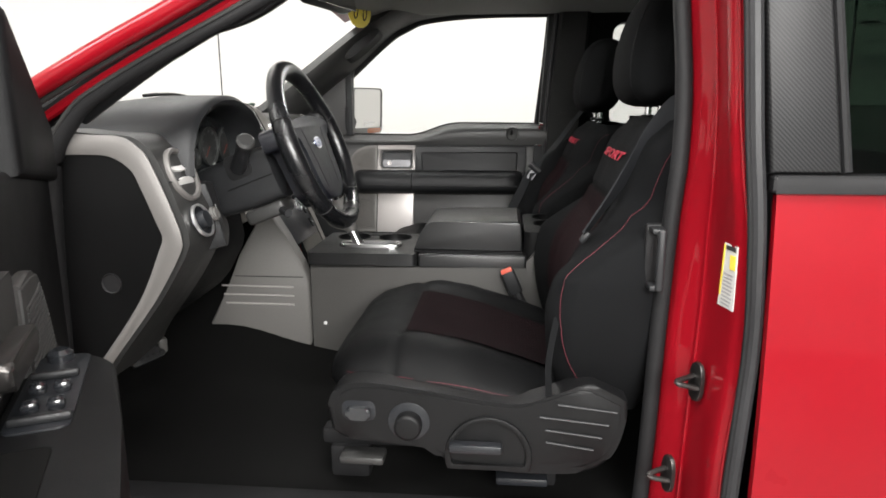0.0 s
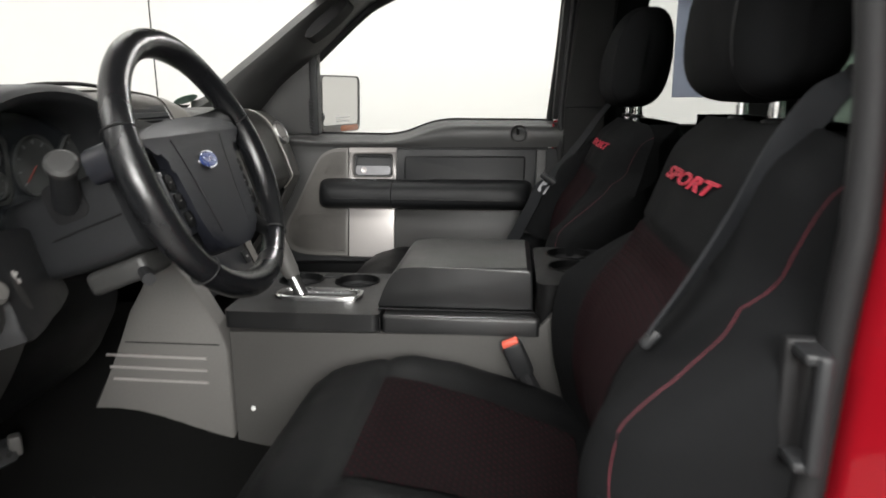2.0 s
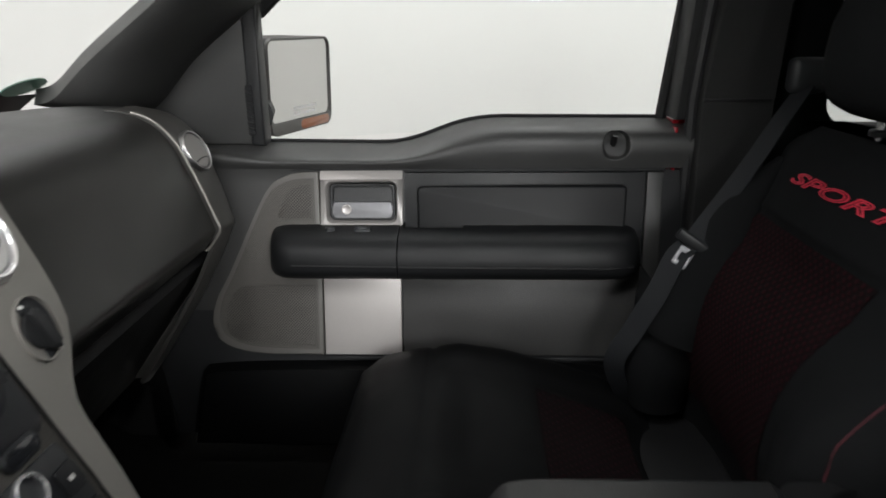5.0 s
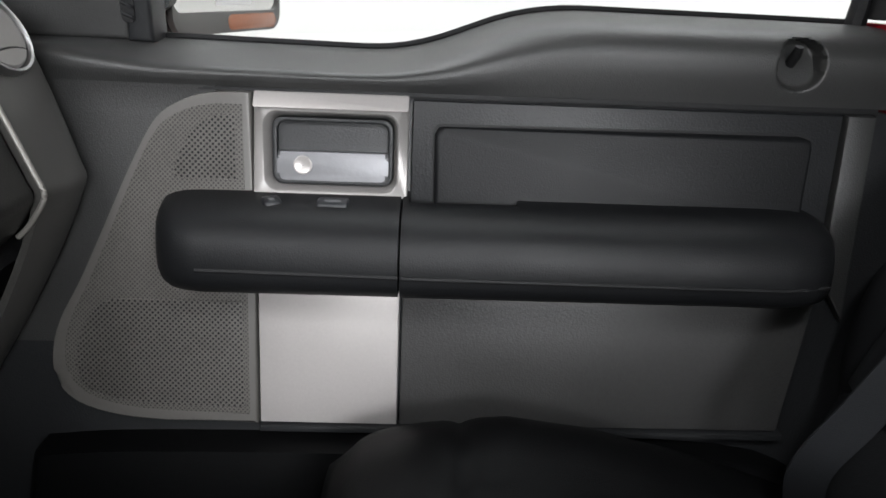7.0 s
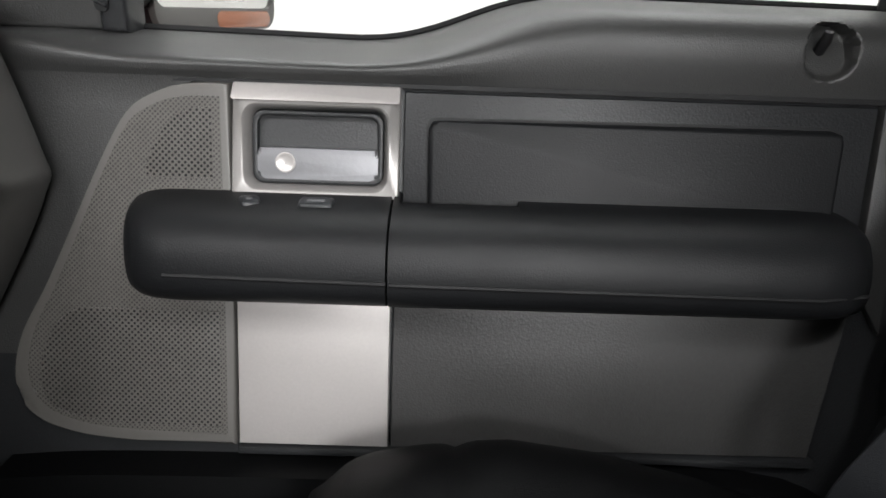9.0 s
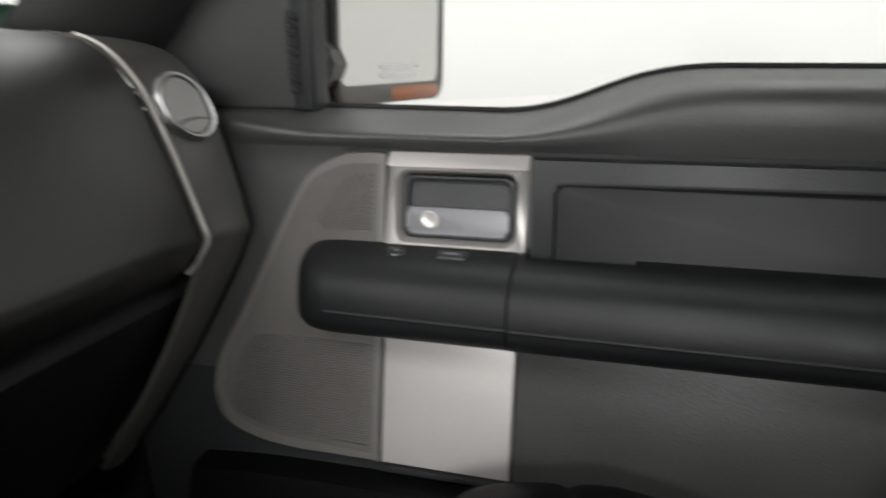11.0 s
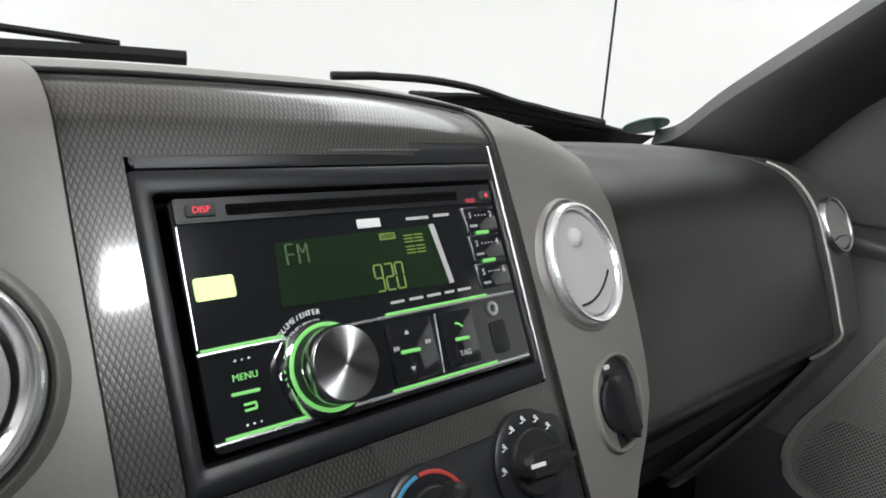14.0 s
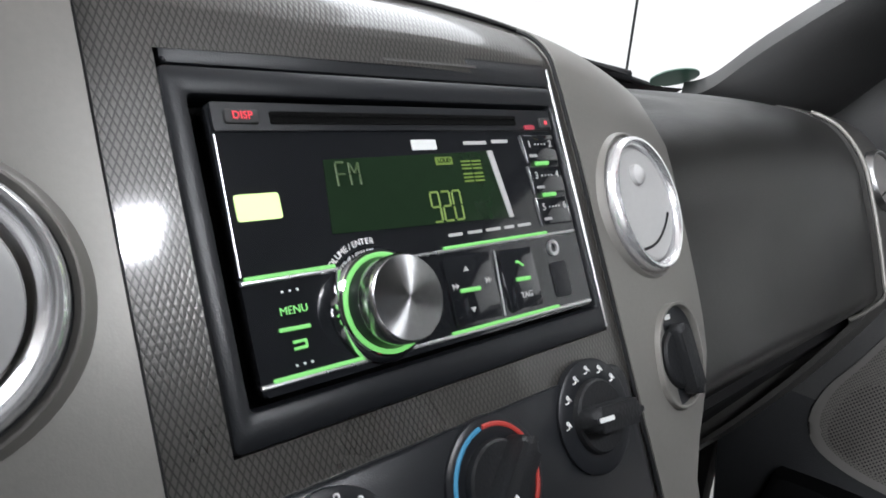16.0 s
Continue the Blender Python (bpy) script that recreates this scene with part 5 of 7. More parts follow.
def stack(i, y, lift=0.0):
    p = CEN[int(i)]
    d = abs(y - 0.094)
    bend = 1.1 * max(0, d - 0.119) ** 2
    drop = 0.30 * max(0, d - 0.06) ** 2 * min(1, max(0, (p.y - 1.25) / 0.12)) if y < 0.094 else 0.56 * d ** 2 * min(1, max(0, (p.y - 1.330) / 0.07))
    a, b = CEN[max(int(i) - 1, 0)], CEN[min(int(i) + 1, NC - 1)]
    t = (b - a).normalized()
    return Vector((p.x - bend + t.y * lift, y, p.y - drop - t.x * lift))


part("centre_panel", join(*[sheet(lambda i, y: stack(i, y), rows, ys, 0.006) for rows, ys in (
    (range(4, 37), steps(-0.0365, -0.0125, 4)), (range(4, 37), steps(0.2050, 0.2140, 3)), (range(4, 16), steps(-0.0125, 0.2050, 14)), (range(25, 37), steps(-0.0125, 0.2050, 14)))]), WEAVE, dash, "woven-look dark centre panel")


def right_edge(i):
    z = CEN[int(i)].y
    return ease([(0.99, 0.235), (1.10, 0.244), (1.154, 0.250), (1.174, 0.264), (1.182, 0.290), (1.194, 0.310), (1.215, 0.323), (1.24, 0.331), (1.30, 0.340), (1.36, 0.345), (1.42, 0.335)], z)


part("centre_pod", sheet(lambda i, k: stack(i, 0.2145 + (right_edge(i) - 0.2145) * min(k, 1.0 + 0.03 * (k > 1.05)), 0.004 if k <= 1 else -0.004 if k < 1.1 else -0.06), range(0, NC), steps(0, 1, 10) + [1.03, 1.2], 0.008), TAUPE, dash, "warm grey pod beside the stereo")
part("centre_pod", sheet(lambda i, k: stack(i, -0.037 - 0.105 * min(k, 1.02), 0.004 if k <= 1 else -0.06), range(9, NC), steps(0, 1, 10) + [1.2], 0.008), TAUPE, dash, "warm grey pod beside the stereo")
part("centre_top", sheet(lambda i, y: stack(i, y, 0.004), range(35, NC), steps(-0.0365, 0.2140, 16), 0.010), TAUPE, dash)
for y in (-0.0367, 0.2142):
    part("panel_joint", tube([stack(i, y, 0.002) for i in range(0, 36)], 0.0013, 6), RUBBER, dash)
part("panel_joint", tube([stack(35, y, 0.0022) for y in steps(-0.0367, 0.2142, 20)], 0.0013, 6), RUBBER, dash)


def round_vent(u, v, r, lift, turn, lip=0.0, ajar=0.0, name="round_vent"):
    c = RO + Vector((0, u, 0)) + RV * v + RN * lift
    ax = (RN + Vector((0, turn, 0))).normalized()
    bore = 0.79 if ajar else 0.85
    vt = part(name, spun([(r, -0.012), (r, 0.0005), (r * 0.985, 0.0028), (r * 0.955, 0.0042), (r * 0.925, 0.0040), (r * 0.90, 0.0024), (r * 0.885, 0.0002), (r * 0.875, 0.0006), (r * (bore + 0.02), -0.0010), (r * bore, -0.004), (r * (bore - 0.01), -0.012)], c, ax, 56, False), VENTCHROME, dash, "round vent with a thick chrome ring")
    part("vent_seat", spun([(r + 0.0060 + lip, -0.011), (r + 0.0028 + lip, -0.0030), (r + 0.0020 + lip, -0.0022), (r + 0.0012 + lip, -0.0026), (r + 0.0012, -0.0065), (r + 0.0012, -0.011)], c, ax, 56, False), TAUPE, vt, "warm grey seat round the vent")
    part("vent_throat", spun([(r + 0.0018, -0.012), (r + 0.0018, -0.0072), (r * 0.98, -0.0072), (r * 0.79, -0.0105), (r * 0.2, -0.0110)], c, ax, 40), RUBBER, vt)
    if ajar:
        lean = (ax + Vector((0, -ajar, -ajar))).normalized()
        disc = part("vent_disc", spun([(r * 0.745, -0.004), (r * 0.75, -0.001), (r * 0.70, 0.0002), (r * 0.001, 0.0018)], c + ax * -0.0035, lean, 40), VENTGREY, vt, "light grey vent flap turned open")
        ax = lean
    else:
        disc = part("vent_disc", spun([(r * 0.845, -0.009), (r * 0.842, -0.0015), (r * 0.80, 0.0002), (r * 0.001, 0.0018)], c, ax, 40), VENTGREY, vt, "light grey vent flap")
    up = (Vector((0, 0, 1)) - ax * ax.z).normalized()
    side = up.cross(ax)
    part("flap_knob", spun([(r * 0.16, 0), (r * 0.15, 0.003), (r * 0.08, 0.0055), (0.0005, 0.006)], c + up * r * 0.42 - side * r * 0.16 + ax * 0.0005, ax, 20), VENTGREY, disc)
    arc = [c + ax * 0.0006 + side * r * 0.8 * s + up * r * (-0.62 + 0.30 * (s + 0.4) ** 2 * (1 if s > -0.4 else 0)) for s in steps(-0.6, 0.75, 12)]
    part("flap_gap", tube(arc, 0.0010, 5), RUBBER, disc)
    return vt


round_vent(0.174, 0.066, 0.0425, 0.005, 0.12, 0.0008)
round_vent(-0.190, 0.066, 0.0425, 0.007, -0.16, 0.0016, 0.22)
# headlamp-style rotary at the passenger pod
kc = RO + Vector((0, 0.1705, 0)) + RV * -0.0275 + RN * 0.0055
slant = lambda pts: [(a + 0.18 * b, b) for a, b in pts]
rk = part("rotary_switch", ringprism(slant(oval(0, 0, 0.0255, 0.0310, 36, 2.2)), slant(oval(0, 0, 0.0232, 0.0288, 36, 2.2)), lambda u, v, w: kc + Vector((0, u, 0)) + RV * v + RN * w, -0.008, 0.0012, 0.0008), TAUPE, dash, "recessed black rotary airbag switch")
part("switch_well", prism(slant(oval(0, 0, 0.0238, 0.0294, 36, 2.2)), lambda u, v, w: kc + Vector((0, u, 0)) + RV * v + RN * w, -0.010, -0.0035), PIANO, rk, "dark oval recess")
part("rotary_disc", spun([(0.0185, -0.005), (0.0180, -0.001), (0.0165, 0.0005), (0.0005, 0.0008)], kc + RV * -0.002, RN, 36), BLACK, rk)
part("rotary_grip", prism([(a - 0.06 * b, b) for a, b in rrect(-0.0058, -0.0225, 0.0058, 0.0205, 0.0050)], lambda u, v, w: kc + Vector((0, u + 0.001, 0)) + RV * (v - 0.002) + RN * w, -0.002, 0.0070, 0.0035, 4), BLACK, rk, "raised black grip")
part("switch_mark", prism(rrect(-0.0035, 0.0215, 0.0025, 0.0245, 0.0008), lambda u, v, w: kc + Vector((0, u, 0)) + RV * v + RN * w, -0.0036, -0.0030), WHITE, rk)
# driver's side
DEND = curve([(-0.30, 1.352), (-0.24, 1.358), (-0.168, 1.352), (-0.115, 1.349), (-0.09, 1.334), (-0.074, 1.313), (-0.046, 1.241), (-0.033, 1.195), (-0.040, 1.165), (-0.088, 1.088), (-0.164, 0.991), (-0.19, 0.95)], 4)
DIN = curve([(-0.30, 1.315), (-0.25, 1.320), (-0.180, 1.322), (-0.135, 1.319), (-0.105, 1.300), (-0.092, 1.274), (-0.070, 1.215), (-0.064, 1.195), (-0.072, 1.172), (-0.112, 1.090), (-0.190, 0.985), (-0.215, 0.95)], 4)
part("end_band", sheet(lambda i, k: (DEND[int(i)].x + (DIN[int(i)].x - DEND[int(i)].x) * k, -0.616 - 0.004 * math.sin(math.pi * k), DEND[int(i)].y + (DIN[int(i)].y - DEND[int(i)].y) * k), range(len(DEND)), steps(0, 1, 4), 0.006), BANDGREY, dash, "silver edge band", 60)
part("end_panel", prism([p[:] for p in DIN] + [(-0.34, 0.95), (-0.34, 1.31)], lambda u, v, w: (u, w, v), -0.58, -0.614, 0.002), DEEP, dash, "black dash end panel")
part("end_screw_well", spun([(0.017, 0), (0.016, 0.002), (0.013, -0.001), (0.001, -0.002)], (-0.155, -0.6145, 1.12), (0, -1, 0), 20), RUBBER, dash)
def face_edge(z):
    """Where the driver's face ends towards the instruments."""
    return ease([(0.95, -0.40), (1.175, -0.447), (1.235, -0.473), (1.294, -0.500), (1.345, -0.520), (1.40, -0.522)], z)


def driver_pt(i, k):
    p = DEND[int(i)]
    y = -0.600 + (face_edge(p.y) + 0.600) * k
    return (p.x + 0.004 - 0.035 * max(0, (y + 0.52) / 0.30), y, p.y)


part("driver_face", sheet(driver_pt, range(0, len(DEND)), steps(0, 1, 14), 0.012), CHAR, dash, "charcoal dash face round the driver vent")
dv = Vector((-0.060, -0.545, 1.285))
dvn = Vector((0.92, 0.05, 0.38)).normalized()
dvu = dvn.cross(Vector((0, 1, 0))).normalized() * -1
v1 = part("driver_vent", spun([(0.0455, -0.004), (0.0455, 0.004), (0.0430, 0.007), (0.0380, 0.006), (0.0350, -0.002), (0.0340, -0.014), (0.001, -0.015)], dv, dvn, 44), BANDGREY, dash, "round driver vent with silver ring")
part("vent_throat", spun([(0.0338, -0.002), (0.0330, -0.012), (0.001, -0.013)], dv, dvn, 36), RUBBER, v1)
for k in (-1, 1):
    lean = (dvn + dvu * 0.5 * k).normalized()
    pd = on_plane(dv + dvu * 0.0155 * k + dvn * -0.001, (0, 1, 0), lean.cross(Vector((0, 1, 0))) * -1)
    part("vane", prism(oval(0, 0, 0.0295 - 0.002 * (k > 0), 0.0115, 26, 2.4), pd, -0.0022, 0.0022, 0.0012), VENTGREY, v1, "light grey paddle vane")
part("vane_pivot", spun([(0.0075, -0.004), (0.0070, 0.003), (0.004, 0.005), (0.0005, 0.0055)], dv + Vector((0, 0.022, 0)), dvn, 18), VENTGREY, v1)
part("face_split", tube([Vector(driver_pt(22.0, k)) + Vector((0.002, 0, 0)) for k in steps(0.02, 0.98, 8)], 0.0012, 5), RUBBER, dash)
lv = Vector((-0.028, -0.555, 1.212))
v2 = part("light_switch", spun([(0.027, -0.004), (0.027, 0.002), (0.024, 0.003), (0.023, -0.002), (0.015, -0.001), (0.014, 0.012), (0.001, 0.013)], lv, dvn, 32), PIANO, dash, "round black light switch")
part("switch_ring", ringprism(oval(0, 0, 0.028, 0.028), oval(0, 0, 0.0245, 0.0245), on_plane(lv + dvn * 0.002, (0, 1, 0), dvn.cross(Vector((0, 1, 0))) * 1), -0.002, 0.003), SATIN, v2)
part("dimmer", spun([(0.0125, -0.002), (0.0125, 0.003), (0.0105, 0.004), (0.0100, 0.001), (0.0095, 0.006), (0.001, 0.0065)], lv + Vector((0.002, 0.045, 0.004)), dvn, 24), GREYP, dash, "small dimmer wheel with a rim")
# instrument hood and cluster
def hood_arc(k, x, grow=0.0):
    a = math.pi * k
    return Vector((x, -0.362 - (0.164 + grow) * math.cos(a), 1.280 + (0.124 + grow) * math.sin(a) ** 0.75))


part("cluster_hood", sheet(lambda k, j: hood_arc(k, *lerp([(0, -0.118, -0.022), (1, -0.052, -0.010), (1.5, -0.046, 0.0), (2, -0.056, 0.008), (3, -0.16, 0.008), (4, -0.36, -0.012)], j)), steps(0.0, 1.0, 40), [0, 0.5, 1, 1.25, 1.5, 1.75, 2, 2.5, 3, 3.5, 4]), BLACK, dash, "black hood over the instruments", 60)
clu = part("cluster_face", prism([hood_arc(k, 0)[1:] for k in steps(0, 1, 30)] + [(-0.20, 1.235), (-0.52, 1.235)], lambda u, v, w: (-0.118 + w, u, v), -0.004, 0.002), GLOSS, dash, "black instrument cluster")
for (y, z, r) in ((-0.426, 1.336, 0.0165), (-0.388, 1.334, 0.0165), (-0.421, 1.302, 0.0165), (-0.383, 1.300, 0.0165), (-0.314, 1.316, 0.037), (-0.232, 1.316, 0.037)):
    g = part("gauge", spun([(r, 0), (r, 0.004), (r * 0.94, 0.0045), (r * 0.92, 0.001), (0.001, 0.001)], (-0.116, y, z), (1, 0, 0.0), 32), INK, clu, "round gauge with pale scale")
    part("gauge_ring", tube([(-0.1118, y + r * 0.99 * math.cos(t), z + r * 0.99 * math.sin(t)) for t in steps(0, 2 * math.pi, 28)[:-1]], 0.0011, 5, True), CHAR, g, "dark grey gauge ring")
    for k in range(9):
        t = radians(225 - 33.75 * k)
        part("mark", rbox((-0.1145, y - r * 0.78 * math.cos(t), z + r * 0.78 * math.sin(t)), (0.0012, r * 0.05, r * 0.13), 0, 1, (math.degrees(-t) + 90, 0, 0)), GAUGEPRINT, g)
    part("needle", tube([(-0.1135, y, z), (-0.1135, y - r * 0.5, z - r * 0.5)], 0.0009, 5), GAUGENEEDLE, g)
part("gauge_bezel", ringprism(rrect(-0.448, 1.278, -0.361, 1.358, 0.014, 5), rrect(-0.444, 1.282, -0.365, 1.354, 0.012, 5), lambda u, v, w: (-0.114 + w, u, v), 0, 0.003), CHAR, clu, "dark grey bezel round the small gauges")
part("cluster_pane", prism([hood_arc(k, 0)[1:] for k in steps(0, 1, 30)] + [(-0.20, 1.235), (-0.52, 1.235)], lambda u, v, w: (-0.100 + w, u, v), 0, 0.001), GLASS, clu)
part("knee_panel", sheet(lambda y, k: (lerp([(0, -0.11), (0.3, -0.10), (0.7, -0.15), (1, -0.24)], k), y, 1.175 - 0.22 * k), steps(-0.47, -0.20, 10), steps(0, 1, 8), 0.012), VINYL, dash, "black knee panel")
ip = on_plane((-0.044, -0.459, 1.216), (-0.36, 0.93, 0), (-0.26, 0, 0.965))
bp2 = part("switch_panel", prism(curve([(-0.030, -0.060, 0), (-0.036, 0.0, 0), (-0.044, 0.052, 0), (0.0, 0.050, 0), (0.095, 0.034, 0), (0.11, -0.01, 0), (0.135, -0.055, 0), (0.05, -0.062, 0)], 3, True), ip, -0.03, 0.0, 0.004), BLACK, dash, "black pedal adjuster panel")
part("switch_icon", prism(rrect(-0.006, -0.008, 0.000, 0.009, 0.001), ip, -0.0005, 0.0006), VENTGREY, bp2)
part("switch_icon", prism(rrect(0.002, -0.007, 0.007, -0.002, 0.001), ip, -0.0005, 0.0006), VENTGREY, bp2)
part("switch_icon", prism(rrect(0.002, 0.002, 0.007, 0.006, 0.001), ip, -0.0005, 0.0006), VENTGREY, bp2)

# ---- stereo and climate controls in the centre stack ----
SINK = 0.010


def rp(u, v, w):
    return RO + Vector((0, u, 0)) + RV * v + RN * (w - SINK)


def tape(name, u0, v0, u1, v1, w, h, mat, host, r=0.0008, label="", bev=0.0):
    return part(name, prism(rrect(min(u0, u1), min(v0, v1), max(u0, u1), max(v0, v1), r, 3), rp, w, w + h, bev), mat, host, label)


def bar(name, u0, v0, u1, v1, width, w, mat, host, label=""):
    return part(name, tube([rp(u0, v0, w), rp(u1, v1, w)], width, 6), mat, host, label)


def words(text, u, v, size, w, mat, host, turn=0.0, squeeze=1.0):
    c, s = math.cos(turn), math.sin(turn)
    return part("print", letters(text, lambda a, b, d: rp(u + a * c - b * s, v + a * s + b * c, w + d), size, 0.0002, 0, squeeze), mat, host)


fr = thing("stereo_frame", RO, "matt black double-height mounting frame with a storage pocket lid", "stereo frame")
part("frame", ringprism(rrect(-0.1065, 0.0005, 0.1095, 0.1385, 0.003), rrect(-0.0978, 0.0135, 0.1055, 0.1275, 0.002), rp, -0.004, 0.012, 0.002), PIANO, fr)
part("frame_back", prism(rrect(-0.099, 0.012, 0.107, 0.129, 0.002), rp, -0.004, 0.0005), CARPET, fr)
part("pocket_lid", prism(rrect(-0.1045, 0.1395, 0.1115, 0.1520, 0.002), rp, -0.004, 0.0105, 0.0018), PIANO, fr, "narrow black pocket lid")
tape("lid_grip", -0.005, 0.1468, 0.055, 0.1482, 0.0104, 0.0008, GREYP, fr)
part("bright_edge", tube([rp(0.1110, 0.002, 0.010), rp(0.1125, 0.07, 0.010), rp(0.1130, 0.150, 0.010)], 0.0009, 6), SATIN, fr)

st = thing("car_stereo", rp(0, 0.02, 0), "gloss black car stereo with green lit keys and display", "car stereo")
face = part("faceplate", prism(rrect(-0.0918, 0.0165, 0.1040, 0.1250, 0.002), rp, -0.002, 0.0100, 0.0012), GLOSS, st, "glossy black faceplate", 12)
tape("top_strip", -0.0905, 0.1140, 0.1035, 0.1250, 0.0098, 0.0016, PIANO, face, 0.001)
tape("disc_slot", -0.0675, 0.1165, 0.0740, 0.1215, 0.0112, 0.0008, CARPET, face)
# flat black strip for the shade inside the slot
tape("slot_shade", -0.0675, 0.1195, 0.0740, 0.1210, 0.0119, 0.0006, CARPET, face)
k1 = tape("display_key", -0.0860, 0.1165, -0.0725, 0.1220, 0.0110, 0.0018, INK, face, 0.001, "small key with red light", 0.0006)
words("DISP", -0.0793, 0.1193, 0.0042, 0.0132, G_RED, k1)
k2 = tape("eject_key", 0.0930, 0.1150, 0.1020, 0.1205, 0.0110, 0.0018, INK, face, 0.001, "small eject key", 0.0006)
tape("eject_mark", 0.0962, 0.1166, 0.0985, 0.1188, 0.0129, 0.0003, G_RED, k2)
# small red glint on the strip, painted as a flat patch
tape("red_window", 0.0800, 0.1140, 0.0880, 0.1165, 0.0112, 0.0010, GLINT_R, face, 0.001)
# display
lcd = part("display", prism([(-0.047, 0.102), (0.051, 0.1035), (0.056, 0.069), (-0.050, 0.0715)], rp, 0.0095, 0.0105), LCD, face, "dark green display window")
# pale sliver: a reflection on the glossy face, put in as colour
part("display_glint", prism([(0.0485, 0.1035), (0.0520, 0.1035), (0.0570, 0.069), (0.0540, 0.069)], rp, 0.0100, 0.0111), VENTGREY, face)
SEG = {"9": "abcdfg", "2": "abged", "0": "abcdef", "F": "aefg"}
LINES = {"a": ((0, 1), (1, 1)), "b": ((1, 1), (1, 0.5)), "c": ((1, 0.5), (1, 0)), "d": ((0, 0), (1, 0)), "e": ((0, 0.5), (0, 0)), "f": ((0, 1), (0, 0.5)), "g": ((0, 0.5), (1, 0.5)), "m": ((0, 1), (0.5, 0.5)), "n": ((0.5, 0.5), (1, 1))}


def segment_digit(segments, u, v, wide, high, mat):
    for s in segments:
        (a, b), (c, d) = LINES[s]
        k = 0.06
        a, c, b, d = a + (c - a) * k, c - (c - a) * k, b + (d - b) * k, d - (d - b) * k
        part("segment", tube([rp(u + wide * a - 0.03 * high * (1 - b), v + high * b, 0.0106), rp(u + wide * c - 0.03 * high * (1 - d), v + high * d, 0.0106)], 0.00055, 4), mat, lcd)


segment_digit("aefg", -0.0420, 0.0905, 0.0042, 0.0100, G_LCDDIM)
segment_digit("efbcmn", -0.0355, 0.0905, 0.0048, 0.0100, G_LCDDIM)
for i, ch in enumerate("920"):
    segment_digit(SEG[ch], 0.0050 + 0.0068 * i, 0.0710, 0.0050, 0.0138, G_LCD)
tg2 = tape("loud_tag", 0.0130, 0.0975, 0.0235, 0.1012, 0.0105, 0.0003, G_LCD, lcd, 0.0004)
words("LOUD", 0.0182, 0.0993, 0.0030, 0.0109, LCD, tg2)
for a in range(2):
    for b in range(2):
        cu0, cv0 = 0.0290 + 0.0072 * a, 0.0885 + 0.0062 * b
        for j in range(3):
            tape("equaliser_cell", cu0, cv0 + 0.0018 * j, cu0 + 0.0062, cv0 + 0.0018 * j + 0.0008, 0.0105, 0.0003, G_LCD, lcd, 0.0002)
# maker's mark as a plain block, small unreadable print as bars
tape("maker_mark", 0.0012, 0.1050, 0.0160, 0.1098, 0.0100, 0.0005, WHITE, face, 0.0006)
for (a, b, c) in ((0.034, 0.1070, 0.050), (0.054, 0.1075, 0.066)):
    tape("small_print", a, b, c, b + 0.0018, 0.0100, 0.0003, VENTGREY, face, 0.0004)
for (a, c) in ((0.011, 0.020), (0.0235, 0.033), (0.036, 0.046), (0.049, 0.056), (0.059, 0.069)):
    tape("small_print", a, 0.0635, c, 0.0650, 0.0100, 0.0003, VENTGREY, face, 0.0004)
tape("usb_lamp", -0.0880, 0.0800, -0.0700, 0.0900, 0.0100, 0.0006, G_USB, face, 0.0012, "lit cover lamp")
# light bars with chrome lips
for v0, v1, gaps in ((0.0577, 0.0571, ((-0.0905, -0.0525), (0.006, 0.079))), (0.0203, 0.0183, ((-0.0870, -0.0400), (0.000, 0.075)))):
    bar("chrome_line", -0.0920, v0, 0.1025, v1, 0.0009, 0.0102, SATIN, face)
    for a, b in gaps:
        va, vb = v0 + (v1 - v0) * (a + 0.092) / 0.1945, v0 + (v1 - v0) * (b + 0.092) / 0.1945
        bar("light_bar", a, va + 0.0012, b, vb + 0.0012, 0.0009, 0.0106, G_GREEN, face, "green light bar")
bar("chrome_edge", -0.0915, 0.0600, -0.0905, 0.1130, 0.0004, 0.0102, SATIN, face)
# volume knob
kn = rp(-0.0350, 0.0405, 0.0100)
KNOBMETAL = turned_metal("turned_knob_metal", kn * S, RN)
vk = part("volume_knob", spun([(0.0172, 0.011), (0.0178, 0.0115), (0.0178, 0.0188), (0.0167, 0.0207), (0.0006, 0.0210)], kn, RN, 56), KNOBMETAL, st, "brushed metal volume knob")
part("knob_ring", spun([(0.0236, -0.001), (0.0236, 0.002), (0.0217, 0.0055), (0.0203, 0.0058), (0.0200, 0.004)], kn, RN, 56), CHROME, vk, "polished base ring")
part("knob_waist", spun([(0.0196, 0.002), (0.0188, 0.006), (0.0174, 0.009), (0.0170, 0.012)], kn, RN, 56), PIANO, vk, "black ribbed waist")
part("light_ring", tube([kn + RN * 0.0058 + (Vector((0, 1, 0)) * math.cos(a) + RV * math.sin(a)) * 0.0197 for a in steps(0, 2 * math.pi, 56)[:-1]], 0.0011, 8, True), G_GREEN, vk, "green lit ring")
for i, ch in enumerate("VOLUME/ENTER"):
    a = radians(139 - 5.0 * i)
    words(ch, -0.0350 + 0.0264 * math.cos(a), 0.0405 + 0.0264 * math.sin(a), 0.0036, 0.0103, WHITE, face, a - math.pi / 2)
